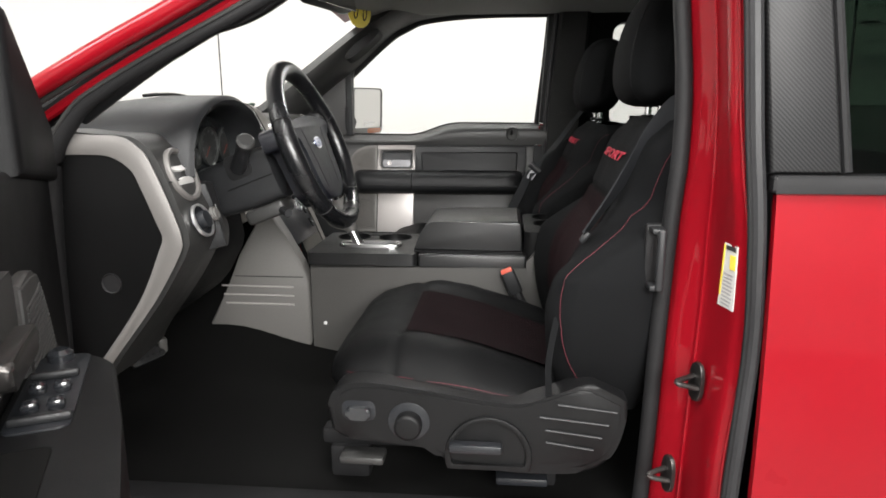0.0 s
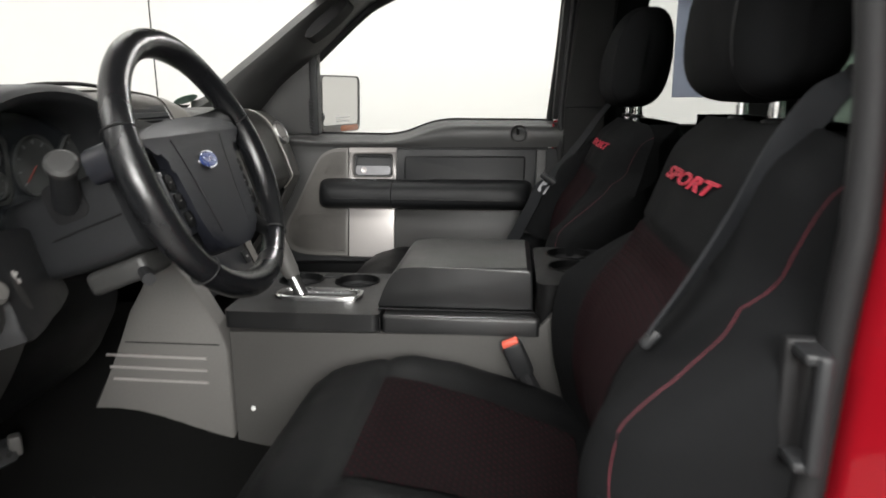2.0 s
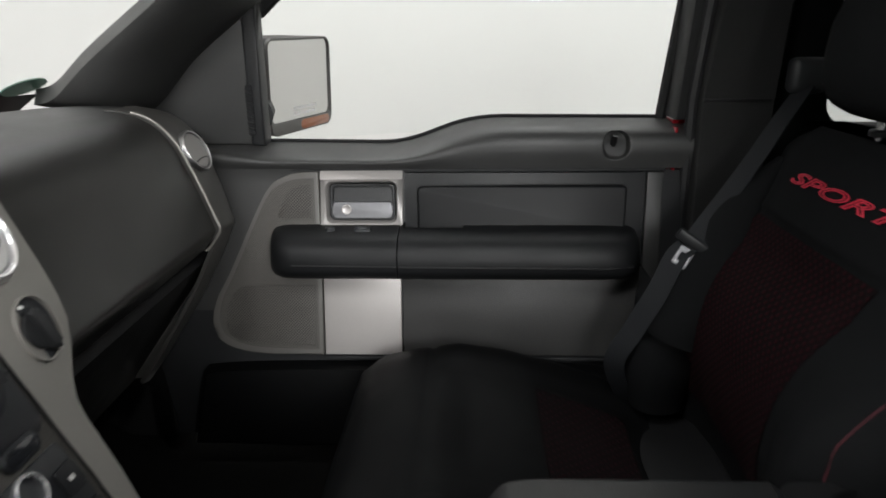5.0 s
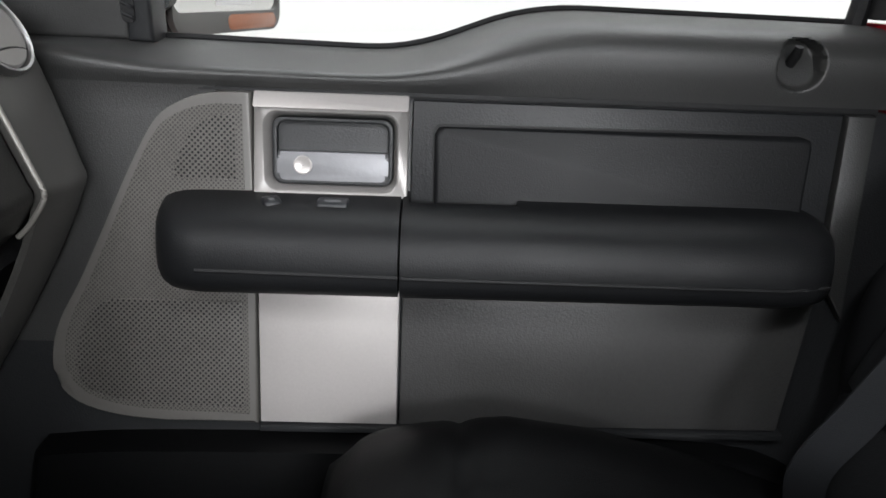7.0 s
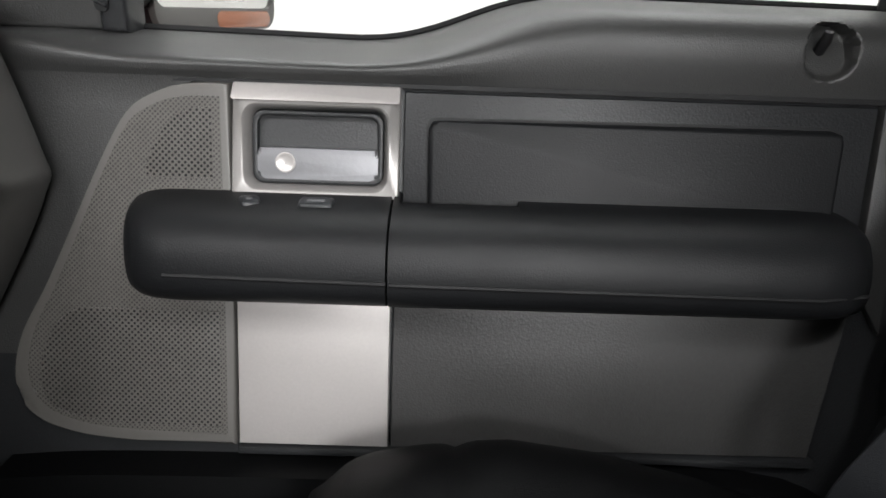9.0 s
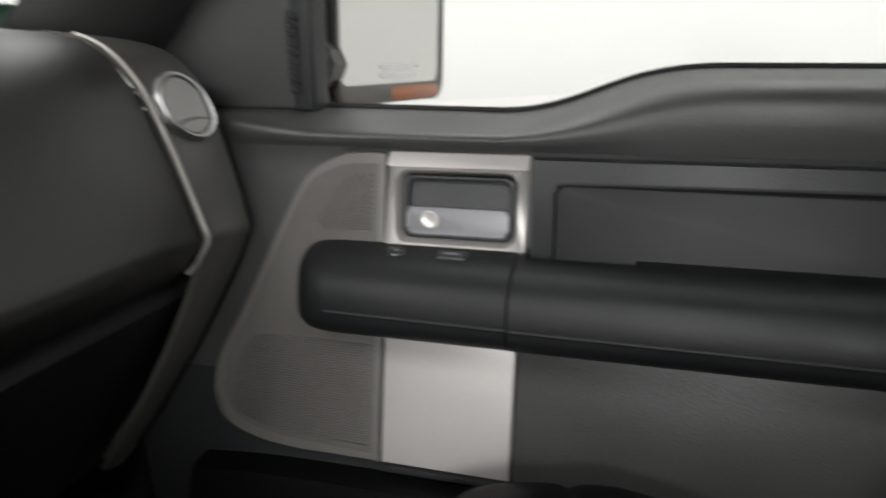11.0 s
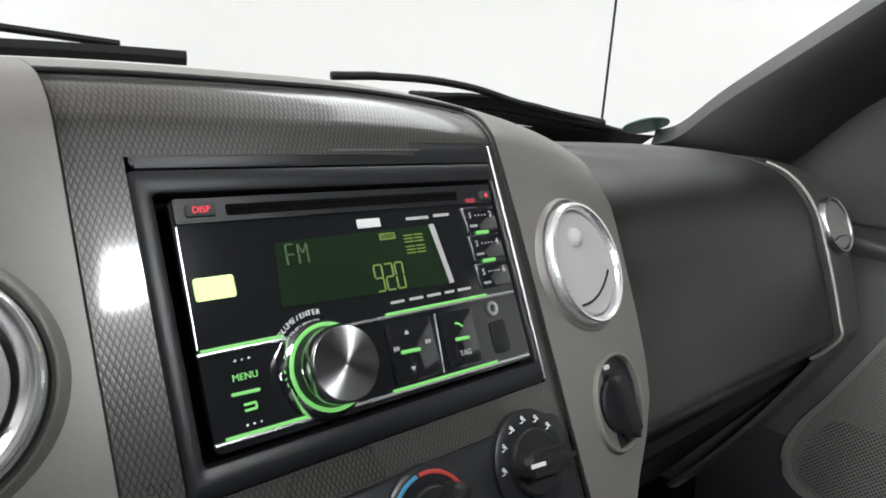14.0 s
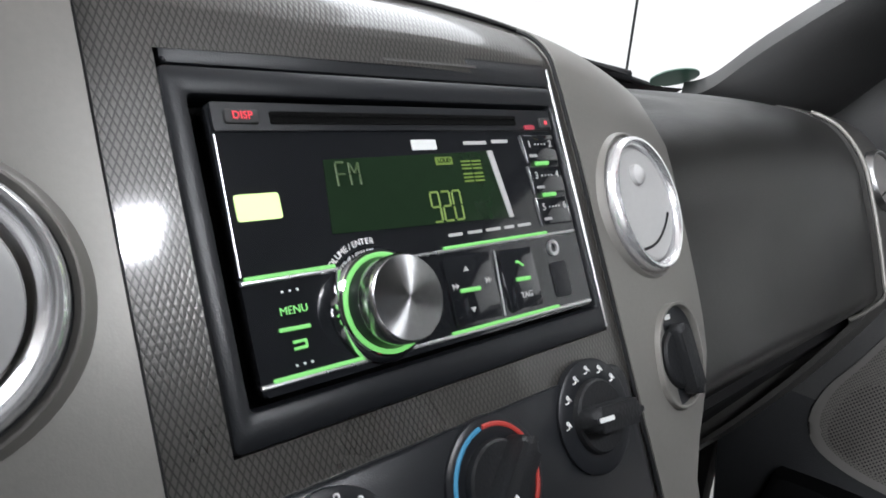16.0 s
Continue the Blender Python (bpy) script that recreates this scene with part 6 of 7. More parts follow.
# keys
words("MENU", -0.0735, 0.0452, 0.0043, 0.0103, G_GREEN, face)
bar("key_light", -0.0810, 0.0387, -0.0685, 0.0383, 0.0008, 0.0106, G_GREEN, face)
bar("back_arrow", -0.0765, 0.0310, -0.0712, 0.0310, 0.0006, 0.0104, G_GREEN, face)
bar("back_arrow", -0.0712, 0.0310, -0.0712, 0.0335, 0.0006, 0.0104, G_GREEN, face)
bar("back_arrow", -0.0712, 0.0335, -0.0765, 0.0335, 0.0006, 0.0104, G_GREEN, face)
for (u, v) in ((-0.0735, 0.0520), (-0.0735, 0.0245)):
    for k in (-1, 0, 1):
        tape("dot", u + 0.0032 * k - 0.0005, v, u + 0.0032 * k + 0.0005, v + 0.001, 0.0100, 0.0003, WHITE, face, 0.0004)
part("key_pad", prism(rrect(0.003, 0.0225, 0.0335, 0.0545, 0.002), rp, 0.0098, 0.0112, 0.0008), GLOSS, face)
bar("key_light", 0.0095, 0.0383, 0.0215, 0.0378, 0.0010, 0.0117, G_GREEN, face)
for (u, v, up) in ((0.0157, 0.0468, 1), (0.0150, 0.0300, -1)):
    part("arrow_mark", prism([(u - 0.0016, v), (u + 0.0016, v), (u, v + 0.0024 * up)][::up], rp, 0.0112, 0.0116), VENTGREY, face)
for u in (0.0055, 0.0265):
    for d in (0, 0.0020):
        part("skip_mark", prism([(u + d, 0.0392), (u + d, 0.0422), (u + d + 0.0018, 0.0407)], rp, 0.0112, 0.0116), VENTGREY, face)
part("key_divider", tube([rp(0.0345, 0.0225, 0.0110), rp(0.0375, 0.0540, 0.0106)], 0.0005, 6), SATIN, face)
part("key_pad", prism(rrect(0.0395, 0.0225, 0.0640, 0.0535, 0.002), rp, 0.0098, 0.0112, 0.0008), GLOSS, face)
bar("key_light", 0.0475, 0.0378, 0.0570, 0.0374, 0.0010, 0.0117, G_GREEN, face)
words("TAG", 0.0525, 0.0296, 0.0042, 0.0116, VENTGREY, face)
part("phone_mark", tube([rp(0.0498, 0.0465, 0.0116), rp(0.0515, 0.0462, 0.0116), rp(0.0545, 0.0440, 0.0116)], 0.0006, 6), G_GREEN, face)
part("audio_jack", spun([(0.0042, 0), (0.0042, 0.0012), (0.0026, 0.0014), (0.0022, -0.002), (0.0003, -0.002)], rp(0.0815, 0.0500, 0.0100), RN, 24), SATIN, face, "small round audio socket")
part("usb_cover", prism(rrect(0.0765, 0.0240, 0.0880, 0.0425, 0.0012), rp, 0.0098, 0.0112, 0.0008), PIANO, face, "small black socket cover")
# preset keys
for k in range(3):
    vb, vt = 0.0965 - 0.0172 * k, 0.1115 - 0.0172 * k
    key = part("preset_key", prism([(0.0762, vt), (0.1025, vt), (0.1030, vb), (0.0775, vb)], rp, 0.0098, 0.0116, 0.0008), GLOSS, face, "preset key")
    if k:
        bar("key_light", 0.0835, vt + 0.0012, 0.0930, vt + 0.0012, 0.0011, 0.0114, G_GREEN, face)
    words(str(2 * k + 1), 0.0808, vb + 0.0095, 0.0052, 0.0119, VENTGREY, key)
    words(str(2 * k + 2), 0.0980, vb + 0.0095, 0.0052, 0.0119, VENTGREY, key)
    for j in range(4):
        tape("dot", 0.0850 + 0.0027 * j, vb + 0.0090, 0.0860 + 0.0027 * j, vb + 0.0099, 0.0116, 0.0003, VENTGREY, key, 0.0004)
    tape("small_print", 0.0790, vb + 0.0025, 0.0850, vb + 0.0040, 0.0116, 0.0003, POSTER_G, key, 0.0003)

# climate controls
SINK = 0.0
hv = thing("climate_panel", rp(0, -0.09, 0), "dark climate control panel with three rotary knobs", "control panel")
part("panel", prism(rrect(-0.126, -0.098, 0.1145, -0.0175, 0.012), rp, -0.002, 0.0030, 0.0015), PIANO, hv)


def dial(u, v, angle):
    c = rp(u, v, 0.003)
    d = part("dial", spun([(0.0290, -0.002), (0.0290, 0.0016), (0.0272, 0.0026), (0.0200, 0.0020), (0.001, 0.0018)], c, RN, 48), PIANO, hv, "round black dial")
    k = part("knob", spun([(0.0190, 0.001), (0.0184, 0.005), (0.0174, 0.006), (0.0005, 0.006)], c, RN, 40), BLACK, d, "black rotary knob")
    ca, sa = math.cos(angle), math.sin(angle)
    g = part("knob_grip", prism([(u + x * ca - y * sa, v + x * sa + y * ca) for x, y in rrect(-0.0185, -0.0062, 0.0215, 0.0062, 0.005)], rp, 0.007, 0.0190, 0.004, 3), BLACK, k, "raised knob grip")
    part("pointer", prism([(u + x * ca - y * sa, v + x * sa + y * ca) for x, y in rrect(-0.0165, -0.0011, -0.005, 0.0011, 0.0005)], rp, 0.0188, 0.0194), WHITE, g, "white pointer line")
    return d


d1 = dial(-0.080, -0.048, radians(70))
for q in range(3):
    fx, fz = -0.080 + 0.0240 * math.cos(radians(131)), -0.048 + 0.0240 * math.sin(radians(131))
    a = radians(20 + 120 * q)
    part("fan_mark", prism(oval(fx + 0.0017 * math.cos(a), fz + 0.0017 * math.sin(a), 0.0013, 0.0013, 10), rp, 0.0050, 0.0058), WHITE, d1)
for ch, a in zip("1234", (103, 78, 53, 28)):
    words(ch, -0.080 + 0.0240 * math.cos(radians(a)), -0.048 + 0.0240 * math.sin(radians(a)), 0.0068, 0.0056, WHITE, d1)
d2 = dial(0.0025, -0.0455, radians(44))
for a0, a1, m in ((100, 215, G_TEAL), (-35, 96, G_HRED)):
    part("colour_arc", tube([rp(0.0025 + 0.0248 * math.cos(radians(a)), -0.0455 + 0.0248 * math.sin(radians(a)), 0.0056) for a in steps(a0, a1, 20)], 0.0011, 6), m, d2, "coloured temperature arc")
d3 = dial(0.0790, -0.0385, radians(-6))
for a in (176, 146, 118, 92, 66, 40):
    cu0, cv0 = 0.0790 + 0.0238 * math.cos(radians(a)), -0.0385 + 0.0238 * math.sin(radians(a))
    part("air_mark", ringprism(oval(cu0, cv0 + 0.0010, 0.0011, 0.0011, 10), oval(cu0, cv0 + 0.0010, 0.0005, 0.0005, 10), rp, 0.0050, 0.0058), WHITE, d3)
    part("air_mark", tube([rp(cu0 - 0.0022, cv0 - 0.0016, 0.0057), rp(cu0 - 0.0004, cv0 - 0.0016, 0.0057), rp(cu0 + 0.0012, cv0 + 0.0004, 0.0057), rp(cu0 + 0.0022, cv0 - 0.0012, 0.0057)], 0.0004, 5), WHITE, d3)
for u in (-0.080, -0.001, 0.078):
    pu = part("push_button", prism(rrect(u - 0.022, -0.108, u + 0.022, -0.090, 0.008), rp, 0.0, 0.0045, 0.002), PIANO, hv, "oblong black push button")
    part("button_face", prism(rrect(u - 0.018, -0.105, u + 0.018, -0.093, 0.006), rp, 0.004, 0.0058, 0.0015), GLOSS, pu)
low = part("lower_panel", prism(rrect(-0.118, -0.215, 0.112, -0.113, 0.004), rp, -0.002, 0.0025, 0.001), PIANO, hv, "black lower switch panel")
for u in (0.061, -0.040):
    so = part("power_socket", spun([(0.0165, -0.001), (0.0165, 0.003), (0.0145, 0.0045), (0.0130, 0.003), (0.0125, -0.006), (0.0005, -0.006)], rp(u, -0.129, 0.003), RN, 32), VENTCHROME, low, "round power socket with a bright rim")
    part("socket_well", spun([(0.0120, -0.004), (0.0110, -0.005), (0.0004, -0.005)], rp(u, -0.129, 0.003), RN, 24), RUBBER, so)
for v in (-0.144, -0.184):
    sw = part("panel_switch", prism(rrect(0.086, v - 0.013, 0.110, v + 0.013, 0.003), rp, 0.002, 0.0060, 0.002), BLACK, low, "black panel switch")
    part("switch_mark", prism(rrect(0.095, v - 0.002, 0.101, v + 0.002, 0.0005), rp, 0.0058, 0.0064), VENTGREY, sw)

# ---- steering wheel and column ----
WC = Vector((0.0806, -0.292, 1.311))
WN = Vector((math.cos(radians(21)), 0, math.sin(radians(21))))
WU = Vector((-math.sin(radians(21)), 0, math.cos(radians(21))))
WR = 0.1535


def wp(u, v, w):
    """u to the driver's left as seen in the cab's width, v up the wheel, w to the driver."""
    return WC + Vector((0, u, 0)) + WU * v + WN * w


wheel = thing("steering_wheel", WC, "black leather steering wheel with four spokes and an oval blue emblem", "steering wheel")
rim_pts = [wp(WR * math.cos(a), WR * math.sin(a), 0.012) for a in steps(0, 2 * math.pi, 72)[:-1]]
part("rim", tube(rim_pts, [0.0158 + 0.0012 * math.cos(4 * a) for a in steps(0, 2 * math.pi, 72)[:-1]], 16, True, 1.1, up=WN), LEATHER, wheel, "black stitched leather rim", 60)
for s in (-1, 1):
    for a in (20, -46):
        t = radians(a)
        part("rim_joint", tube([wp((WR + 0.0166 * math.cos(b)) * math.cos(t) * s, (WR + 0.0166 * math.cos(b)) * math.sin(t), 0.012 + 0.0180 * math.sin(b)) for b in steps(0, 2 * math.pi, 16)[:-1]], 0.0012, 5, True), RUBBER, wheel)
half = [(0.0, 0.057), (0.10, 0.053), (0.150, 0.046), (0.150, 0.014), (0.122, 0.012), (0.108, -0.004), (0.104, -0.040), (0.092, -0.078), (0.060, -0.096), (0.0, -0.100)]
mirrored = lambda h: [(a, b, 0) for a, b in h] + [(-a, b, 0) for a, b in h[-2:0:-1]]
part("spoke_bridge", prism([p[:2] for p in curve(mirrored(half), 3, True)], wp, -0.034, 0.000, 0.008, 4), HUBSKIN, wheel, "black moulded spokes from rim to hub", 60)
half = [(0.0, 0.061), (0.070, 0.057), (0.126, 0.046), (0.124, 0.032), (0.100, 0.026), (0.084, 0.006), (0.078, -0.030), (0.071, -0.070), (0.048, -0.100), (0.0, -0.105)]
hub = part("hub_pad", prism([p[:2] for p in curve(mirrored(half), 4, True)], wp, -0.04, 0.016, 0.012, 4), HUBSKIN, wheel, "black padded airbag hub", 60)
for s in (-1, 1):
    part("pad_crease", tube([wp(s * a, b, 0.0160) for a, b in ((0.064, 0.036), (0.056, 0.010), (0.047, -0.030), (0.040, -0.080))], 0.0009, 5), RUBBER, hub)
em = part("emblem", prism(oval(0, 0.006, 0.0235, 0.0115, 32), wp, 0.0150, 0.0185, 0.001), CHROME, hub, "oval emblem with a blue field")
part("emblem_field", prism(oval(0, 0.006, 0.0210, 0.0092, 32), wp, 0.0183, 0.0193), BLUE, em)
part("emblem_stroke", tube([wp(0.013 * s, 0.006 + 0.003 * math.sin(5 * s), 0.0195) for s in steps(-1, 1, 14)], 0.0007, 5), SATIN, em)
for s in (-1, 1):
    for (a, b, wd) in ((22, 0.034, 0.036), (-46, -0.065, 0.022)):
        t = radians(a)
        p0, p1 = wp(s * 0.070, b, -0.008), wp(s * (WR - 0.008) * math.cos(t), (WR - 0.008) * math.sin(t), 0.008)
        part("spoke", tube([p0, p0.lerp(p1, 0.5), p1], [wd, wd * 0.75, wd * 0.62], 10, flat=0.45, up=WN), VINYL, wheel, "", 60)
    plate = part("spoke_plate", prism([(s * 0.086, 0.006), (s * 0.106, 0.006), (s * 0.103, -0.036), (s * 0.096, -0.070), (s * 0.078, -0.070), (s * 0.082, -0.030)][::-s], wp, 0.000, 0.009, 0.003), PIANO, wheel)
    for k in range(3):
        part("cruise_button", prism(rrect(min(s * 0.0865, s * 0.1020) - 0.004 * k * s, -0.018 - 0.022 * k, max(s * 0.0865, s * 0.1020) - 0.004 * k * s, 0.000 - 0.022 * k, 0.003), wp, 0.008, 0.0115, 0.002), VINYL, plate, "small cruise button")
        part("button_mark", prism(rrect(s * (0.0942 - 0.004 * k) - 0.0020, -0.0095 - 0.022 * k, s * (0.0942 - 0.004 * k) + 0.0020, -0.0080 - 0.022 * k, 0.0005), wp, 0.0113, 0.0119), GREYP, plate)
col = thing("steering_column", WC + Vector((-0.08, 0, -0.06)), "black steering column shroud with stalk and ignition", "steering column")
rings = []
for d, ry, rz, dz in ((-0.052, 0.080, 0.044, -0.016), (-0.058, 0.090, 0.052, -0.0175), (-0.10, 0.092, 0.053, -0.0175), (-0.15, 0.090, 0.052, -0.016), (-0.24, 0.080, 0.048, -0.010)):
    c = WC + WN * d + WU * dz
    rings.append([c + Vector((0, a * ry, 0)) + WU * b * rz for a, b in oval(0, 0, 1, 1, 40, 7.0)])
part("shroud", loft(rings), BLACK, col, "", 50)
part("shroud_joint", tube([WC + WN * d + WU * -0.020 + Vector((0, -0.0925, 0)) for d in (-0.06, -0.10, -0.15)], 0.0014, 6), RUBBER, col)
part("lower_cover", rbox(WC + WN * -0.105 + WU * -0.083 + Vector((0, -0.055, 0)), (0.080, 0.060, 0.028), 0.008, 3, (0, -21, 0)), CHAR, col, "charcoal lower column cover")
part("neck", spun([(0.060, -0.055), (0.052, -0.040), (0.050, -0.012)], WC, WN, 28), BLACK, col)
sb = WC + WN * -0.115 + WU * 0.012 + Vector((0, -0.090, 0))
part("stalk_well", prism(rrect(-0.024, -0.020, 0.024, 0.026, 0.012, 5), on_plane(sb, WN, WU), -0.004, 0.0035, 0.001), RUBBER, col, "dark stalk opening")
tip = Vector((0.009, -0.440, 1.333))
stk = part("stalk", tube([sb, sb.lerp(tip, 0.45), sb.lerp(tip, 0.92)], [0.0150, 0.0135, 0.0130], 16), BLACK, col, "black indicator stalk")
part("stalk_end", tube([sb.lerp(tip, 0.88), sb.lerp(tip, 0.92), tip, tip + (tip - sb) * 0.04], [0.0135, 0.0165, 0.0165, 0.0125], 18), CHAR, stk, "ribbed black stalk end")
part("tilt_lever", tube([WC + WN * -0.08 + WU * -0.085 + Vector((0, -0.07, 0)), WC + WN * -0.055 + WU * -0.098 + Vector((0, -0.105, 0))], 0.0075, 10), BLACK, col)
# brake pedal
pdl = thing("brake_pedal", (-0.35, -0.20, 0.83), "drilled metal pedal pad over the black carpet", "pedal")
pf = on_plane((-0.354, -0.197, 0.836), (0.55, 0.80, 0.16), (-0.55, 0.25, 0.80))
part("pad", prism(rrect(-0.042, -0.020, 0.036, 0.020, 0.005), pf, -0.006, 0.004, 0.002), BLACK, pdl, "black metal pad")
for i in range(5):
    for j in range(2):
        part("stud", spun([(0.0042, 0), (0.0038, 0.002), (0.001, 0.0024)], pf(-0.034 + 0.015 * i, -0.008 + 0.016 * j, 0.004), pf(0, 0, 1) - pf(0, 0, 0), 10), RUBBER, pdl)
part("tip", rbox(pf(0.040, 0.004, -0.002), (0.020, 0.024, 0.036), 0.006, 2, (0, 0, 40)), GREYP, pdl)
part("arm", tube([pf(0, 0, -0.008), (-0.40, -0.20, 0.95), (-0.42, -0.20, 1.15)], 0.009, 8), RUBBER, pdl)

# ---- driver's side body: pillar, seals, rear half door, open front door ----
JAMB = [(0.724, -0.585), (0.728, -0.600), (0.738, -0.615), (0.752, -0.635), (0.757, -0.66), (0.760, -0.695), (0.764, -0.715), (0.776, -0.730)]
body = thing("rear_half_door", (0.80, -0.66, 0.72), "closed red rear half door with carbon-look applique and red jamb", "car door")


def jamb(k, z):
    p = curve([(a, b, 0) for a, b in JAMB], 4)[int(k)]
    wide = ease([(0.70, -0.012), (0.90, -0.012), (1.10, -0.002), (1.26, -0.010), (1.34, -0.024), (1.50, -0.032), (1.75, -0.044)], z)
    inner = ease([(0.70, -0.030), (0.86, -0.022), (1.06, -0.016), (1.24, -0.008), (1.33, 0.001), (1.43, 0.003), (1.53, -0.005), (1.75, -0.014)], z)
    out = min(1, max(0, (-p.y - 0.60) / 0.12))
    lean = 0.02 * max(0, z - 1.3) / 0.4
    bulge = 0.003 * math.sin((z - 1.0) * 14) * out * (1 if z < 1.32 else 0.2)
    return (p.x + wide * out + inner * (1 - out) + bulge, p.y + 0.03 * max(0, (z - 1.3) / 0.4) * 1.5 + lean, z)


part("jamb", sheet(jamb, range(0, 29), steps(0.70, 1.76, 50), 0.012), RED, body, "red painted door jamb", 60)
for k in (12, 27):
    part("jamb_crease", tube([Vector(jamb(k, z)) + Vector((-0.0005, 0, 0)) for z in steps(0.72, 1.74, 40)], 0.0028, 8), RED, body, "rounded crease of the red jamb")
part("jamb_seal", tube([Vector(jamb(0, z)) + Vector((-0.012, 0.002, 0)) for z in steps(0.70, 1.76, 30)], 0.0125, 12), RUBBER, body, "black rubber door seal")
part("outer_skin", sheet(lambda x, z: (x, -0.735 - 0.020 * math.sin(min(1, max(0, (1.305 - z) / 0.5)) * 2.2) + 0.02 * (x - 0.8), z), steps(0.790, 1.35, 16), steps(0.70, 1.287, 26), 0.012), RED, body, "red painted outer panel", 60)
part("edge_seal", tube([(ease([(0.70, 0.764), (0.90, 0.772), (1.10, 0.782), (1.26, 0.773), (1.32, 0.764), (1.50, 0.750), (1.76, 0.728)], z), -0.732 + 0.055 * max(0, z - 1.3), z) for z in steps(0.70, 1.76, 40)], 0.0105, 10), GREYRUB, body, "grey rubber edge seal")
part("seal_lip", tube([(ease([(0.70, 0.755), (0.90, 0.762), (1.10, 0.772), (1.26, 0.763), (1.32, 0.754), (1.50, 0.740), (1.76, 0.718)], z), -0.736 + 0.055 * max(0, z - 1.3), z) for z in steps(0.70, 1.76, 40)], 0.004, 8), RUBBER, body, "black seal lip")
part("belt_moulding", prism(rrect(0.782, 1.288, 1.36, 1.310, 0.004), lambda u, v, w: (u, -0.733 - w, v), -0.01, 0.012, 0.006, 3), RUBBER, body, "black belt moulding")
part("applique", prism([(0.779, 1.312), (0.862, 1.312), (0.802, 1.74), (0.738, 1.74)], lambda u, v, w: (u, -0.733 - w + 0.055 * (v - 1.3), v), -0.012, 0.008, 0.004, 3), CARBON, body, "carbon-look pillar applique")
part("quarter_frame", tube([(0.868, -0.737, 1.314), (0.808, -0.714, 1.74)], 0.006, 8), RUBBER, body)
pane = part("quarter_pane", prism([(0.872, 1.312), (1.24, 1.312), (1.24, 1.74), (0.812, 1.74)], lambda u, v, w: (u, -0.728 - w + 0.055 * (v - 1.3), v), -0.004, 0.0), DARKGLASS, body, "tinted quarter window")
for (z, n) in ((1.008, 0), (0.862, 1)):
    stp = part("striker", prism(oval(0, 0, 0.014, 0.029, 20, 2.6), on_plane((0.7370 - 0.03 * n, -0.660, z), (0.35, -0.94, 0), (0.02, 0, 1)), -0.002, 0.004, 0.001), STEEL, body, "dark steel door striker")
    part("striker_loop", tube(curve([(0.738 - 0.03 * n, -0.655, z + 0.008), (0.714 - 0.03 * n, -0.668, z + 0.006), (0.706 - 0.03 * n, -0.674, z + 0.002), (0.738 - 0.03 * n, -0.668, z - 0.008)], 5), 0.0040, 8), STEEL, stp)
lab = thing("certification_label", (0.757, -0.68, 1.13), "white and yellow certification label on the red jamb", "label")


def lf(u, v, w):
    """Label coordinates laid on the jamb's skin."""
    a, b = (u + 0.025) / 0.05, (v + 0.046) / 0.092
    k, z = 17.5 + 5.5 * a + 1.5 * b, 1.128 + 0.088 * b
    p, q = Vector(jamb(int(k), z)), Vector(jamb(int(k) + 1, z))
    return p.lerp(q, k - int(k)) + Vector((-0.984, -0.176, 0)) * (w - 0.0040)


part("sheet", prism(rrect(-0.025, -0.046, 0.025, 0.046, 0.001), lf, 0.004, 0.0055), PAPER, lab)
part("yellow_block", prism(rrect(-0.025, -0.030, -0.021, 0.045, 0.0005), lf, 0.0054, 0.0062), YELLOW, lab)
part("yellow_block", prism(rrect(0.000, 0.012, 0.022, 0.032, 0.0005), lf, 0.0054, 0.0062), YELLOW, lab)
for k in range(9):
    part("print_line", prism(rrect(-0.018, -0.042 + 0.0055 * k, -0.018 + 0.028 + 0.010 * ((k * 7) % 3) / 3, -0.0395 + 0.0055 * k, 0.0003), lf, 0.0054, 0.0061), POSTER_G, lab)
part("print_head", prism(rrect(-0.018, 0.038, 0.021, 0.044, 0.0003), lf, 0.0054, 0.0061), INK, lab)
pap = thing("window_notice", (1.0, -0.70, 1.35), "printed white notice sheets behind the tinted quarter window", "notice")
for (x0, x1, z0, z1) in ((0.842, 0.876, 1.392, 1.72), (0.880, 1.02, 1.392, 1.72)):
    part("sheet", prism(rrect(x0, z0, x1, z1, 0.002), lambda u, v, w: (u, -0.700 + w + 0.055 * (v - 1.3), v), 0, 0.001), PAPER, pap)
for k in range(14):
    part("print_line", prism(rrect(0.890, 1.425 + 0.0205 * k, 0.955 + 0.05 * ((k * 5) % 4) / 4, 1.4285 + 0.0205 * k, 0.0005), lambda u, v, w: (u, -0.7012 + w + 0.055 * (v - 1.3), v), -0.0006, 0.0002), POSTER_G, pap)
for k in range(11):
    part("print_line", prism(rrect(0.850 + 0.034 * (k % 2), 1.41 + 0.026 * k, 0.872 + 0.034 * (k % 2) + 0.02 * (k % 2) * ((k * 5) % 3) / 2, 1.414 + 0.026 * k + 0.012 * (k == 1), 0.001), lambda u, v, w: (u, -0.7012 + w + 0.055 * (v - 1.3), v), -0.0006, 0.0002), INK if k == 3 else POSTER_G, pap)

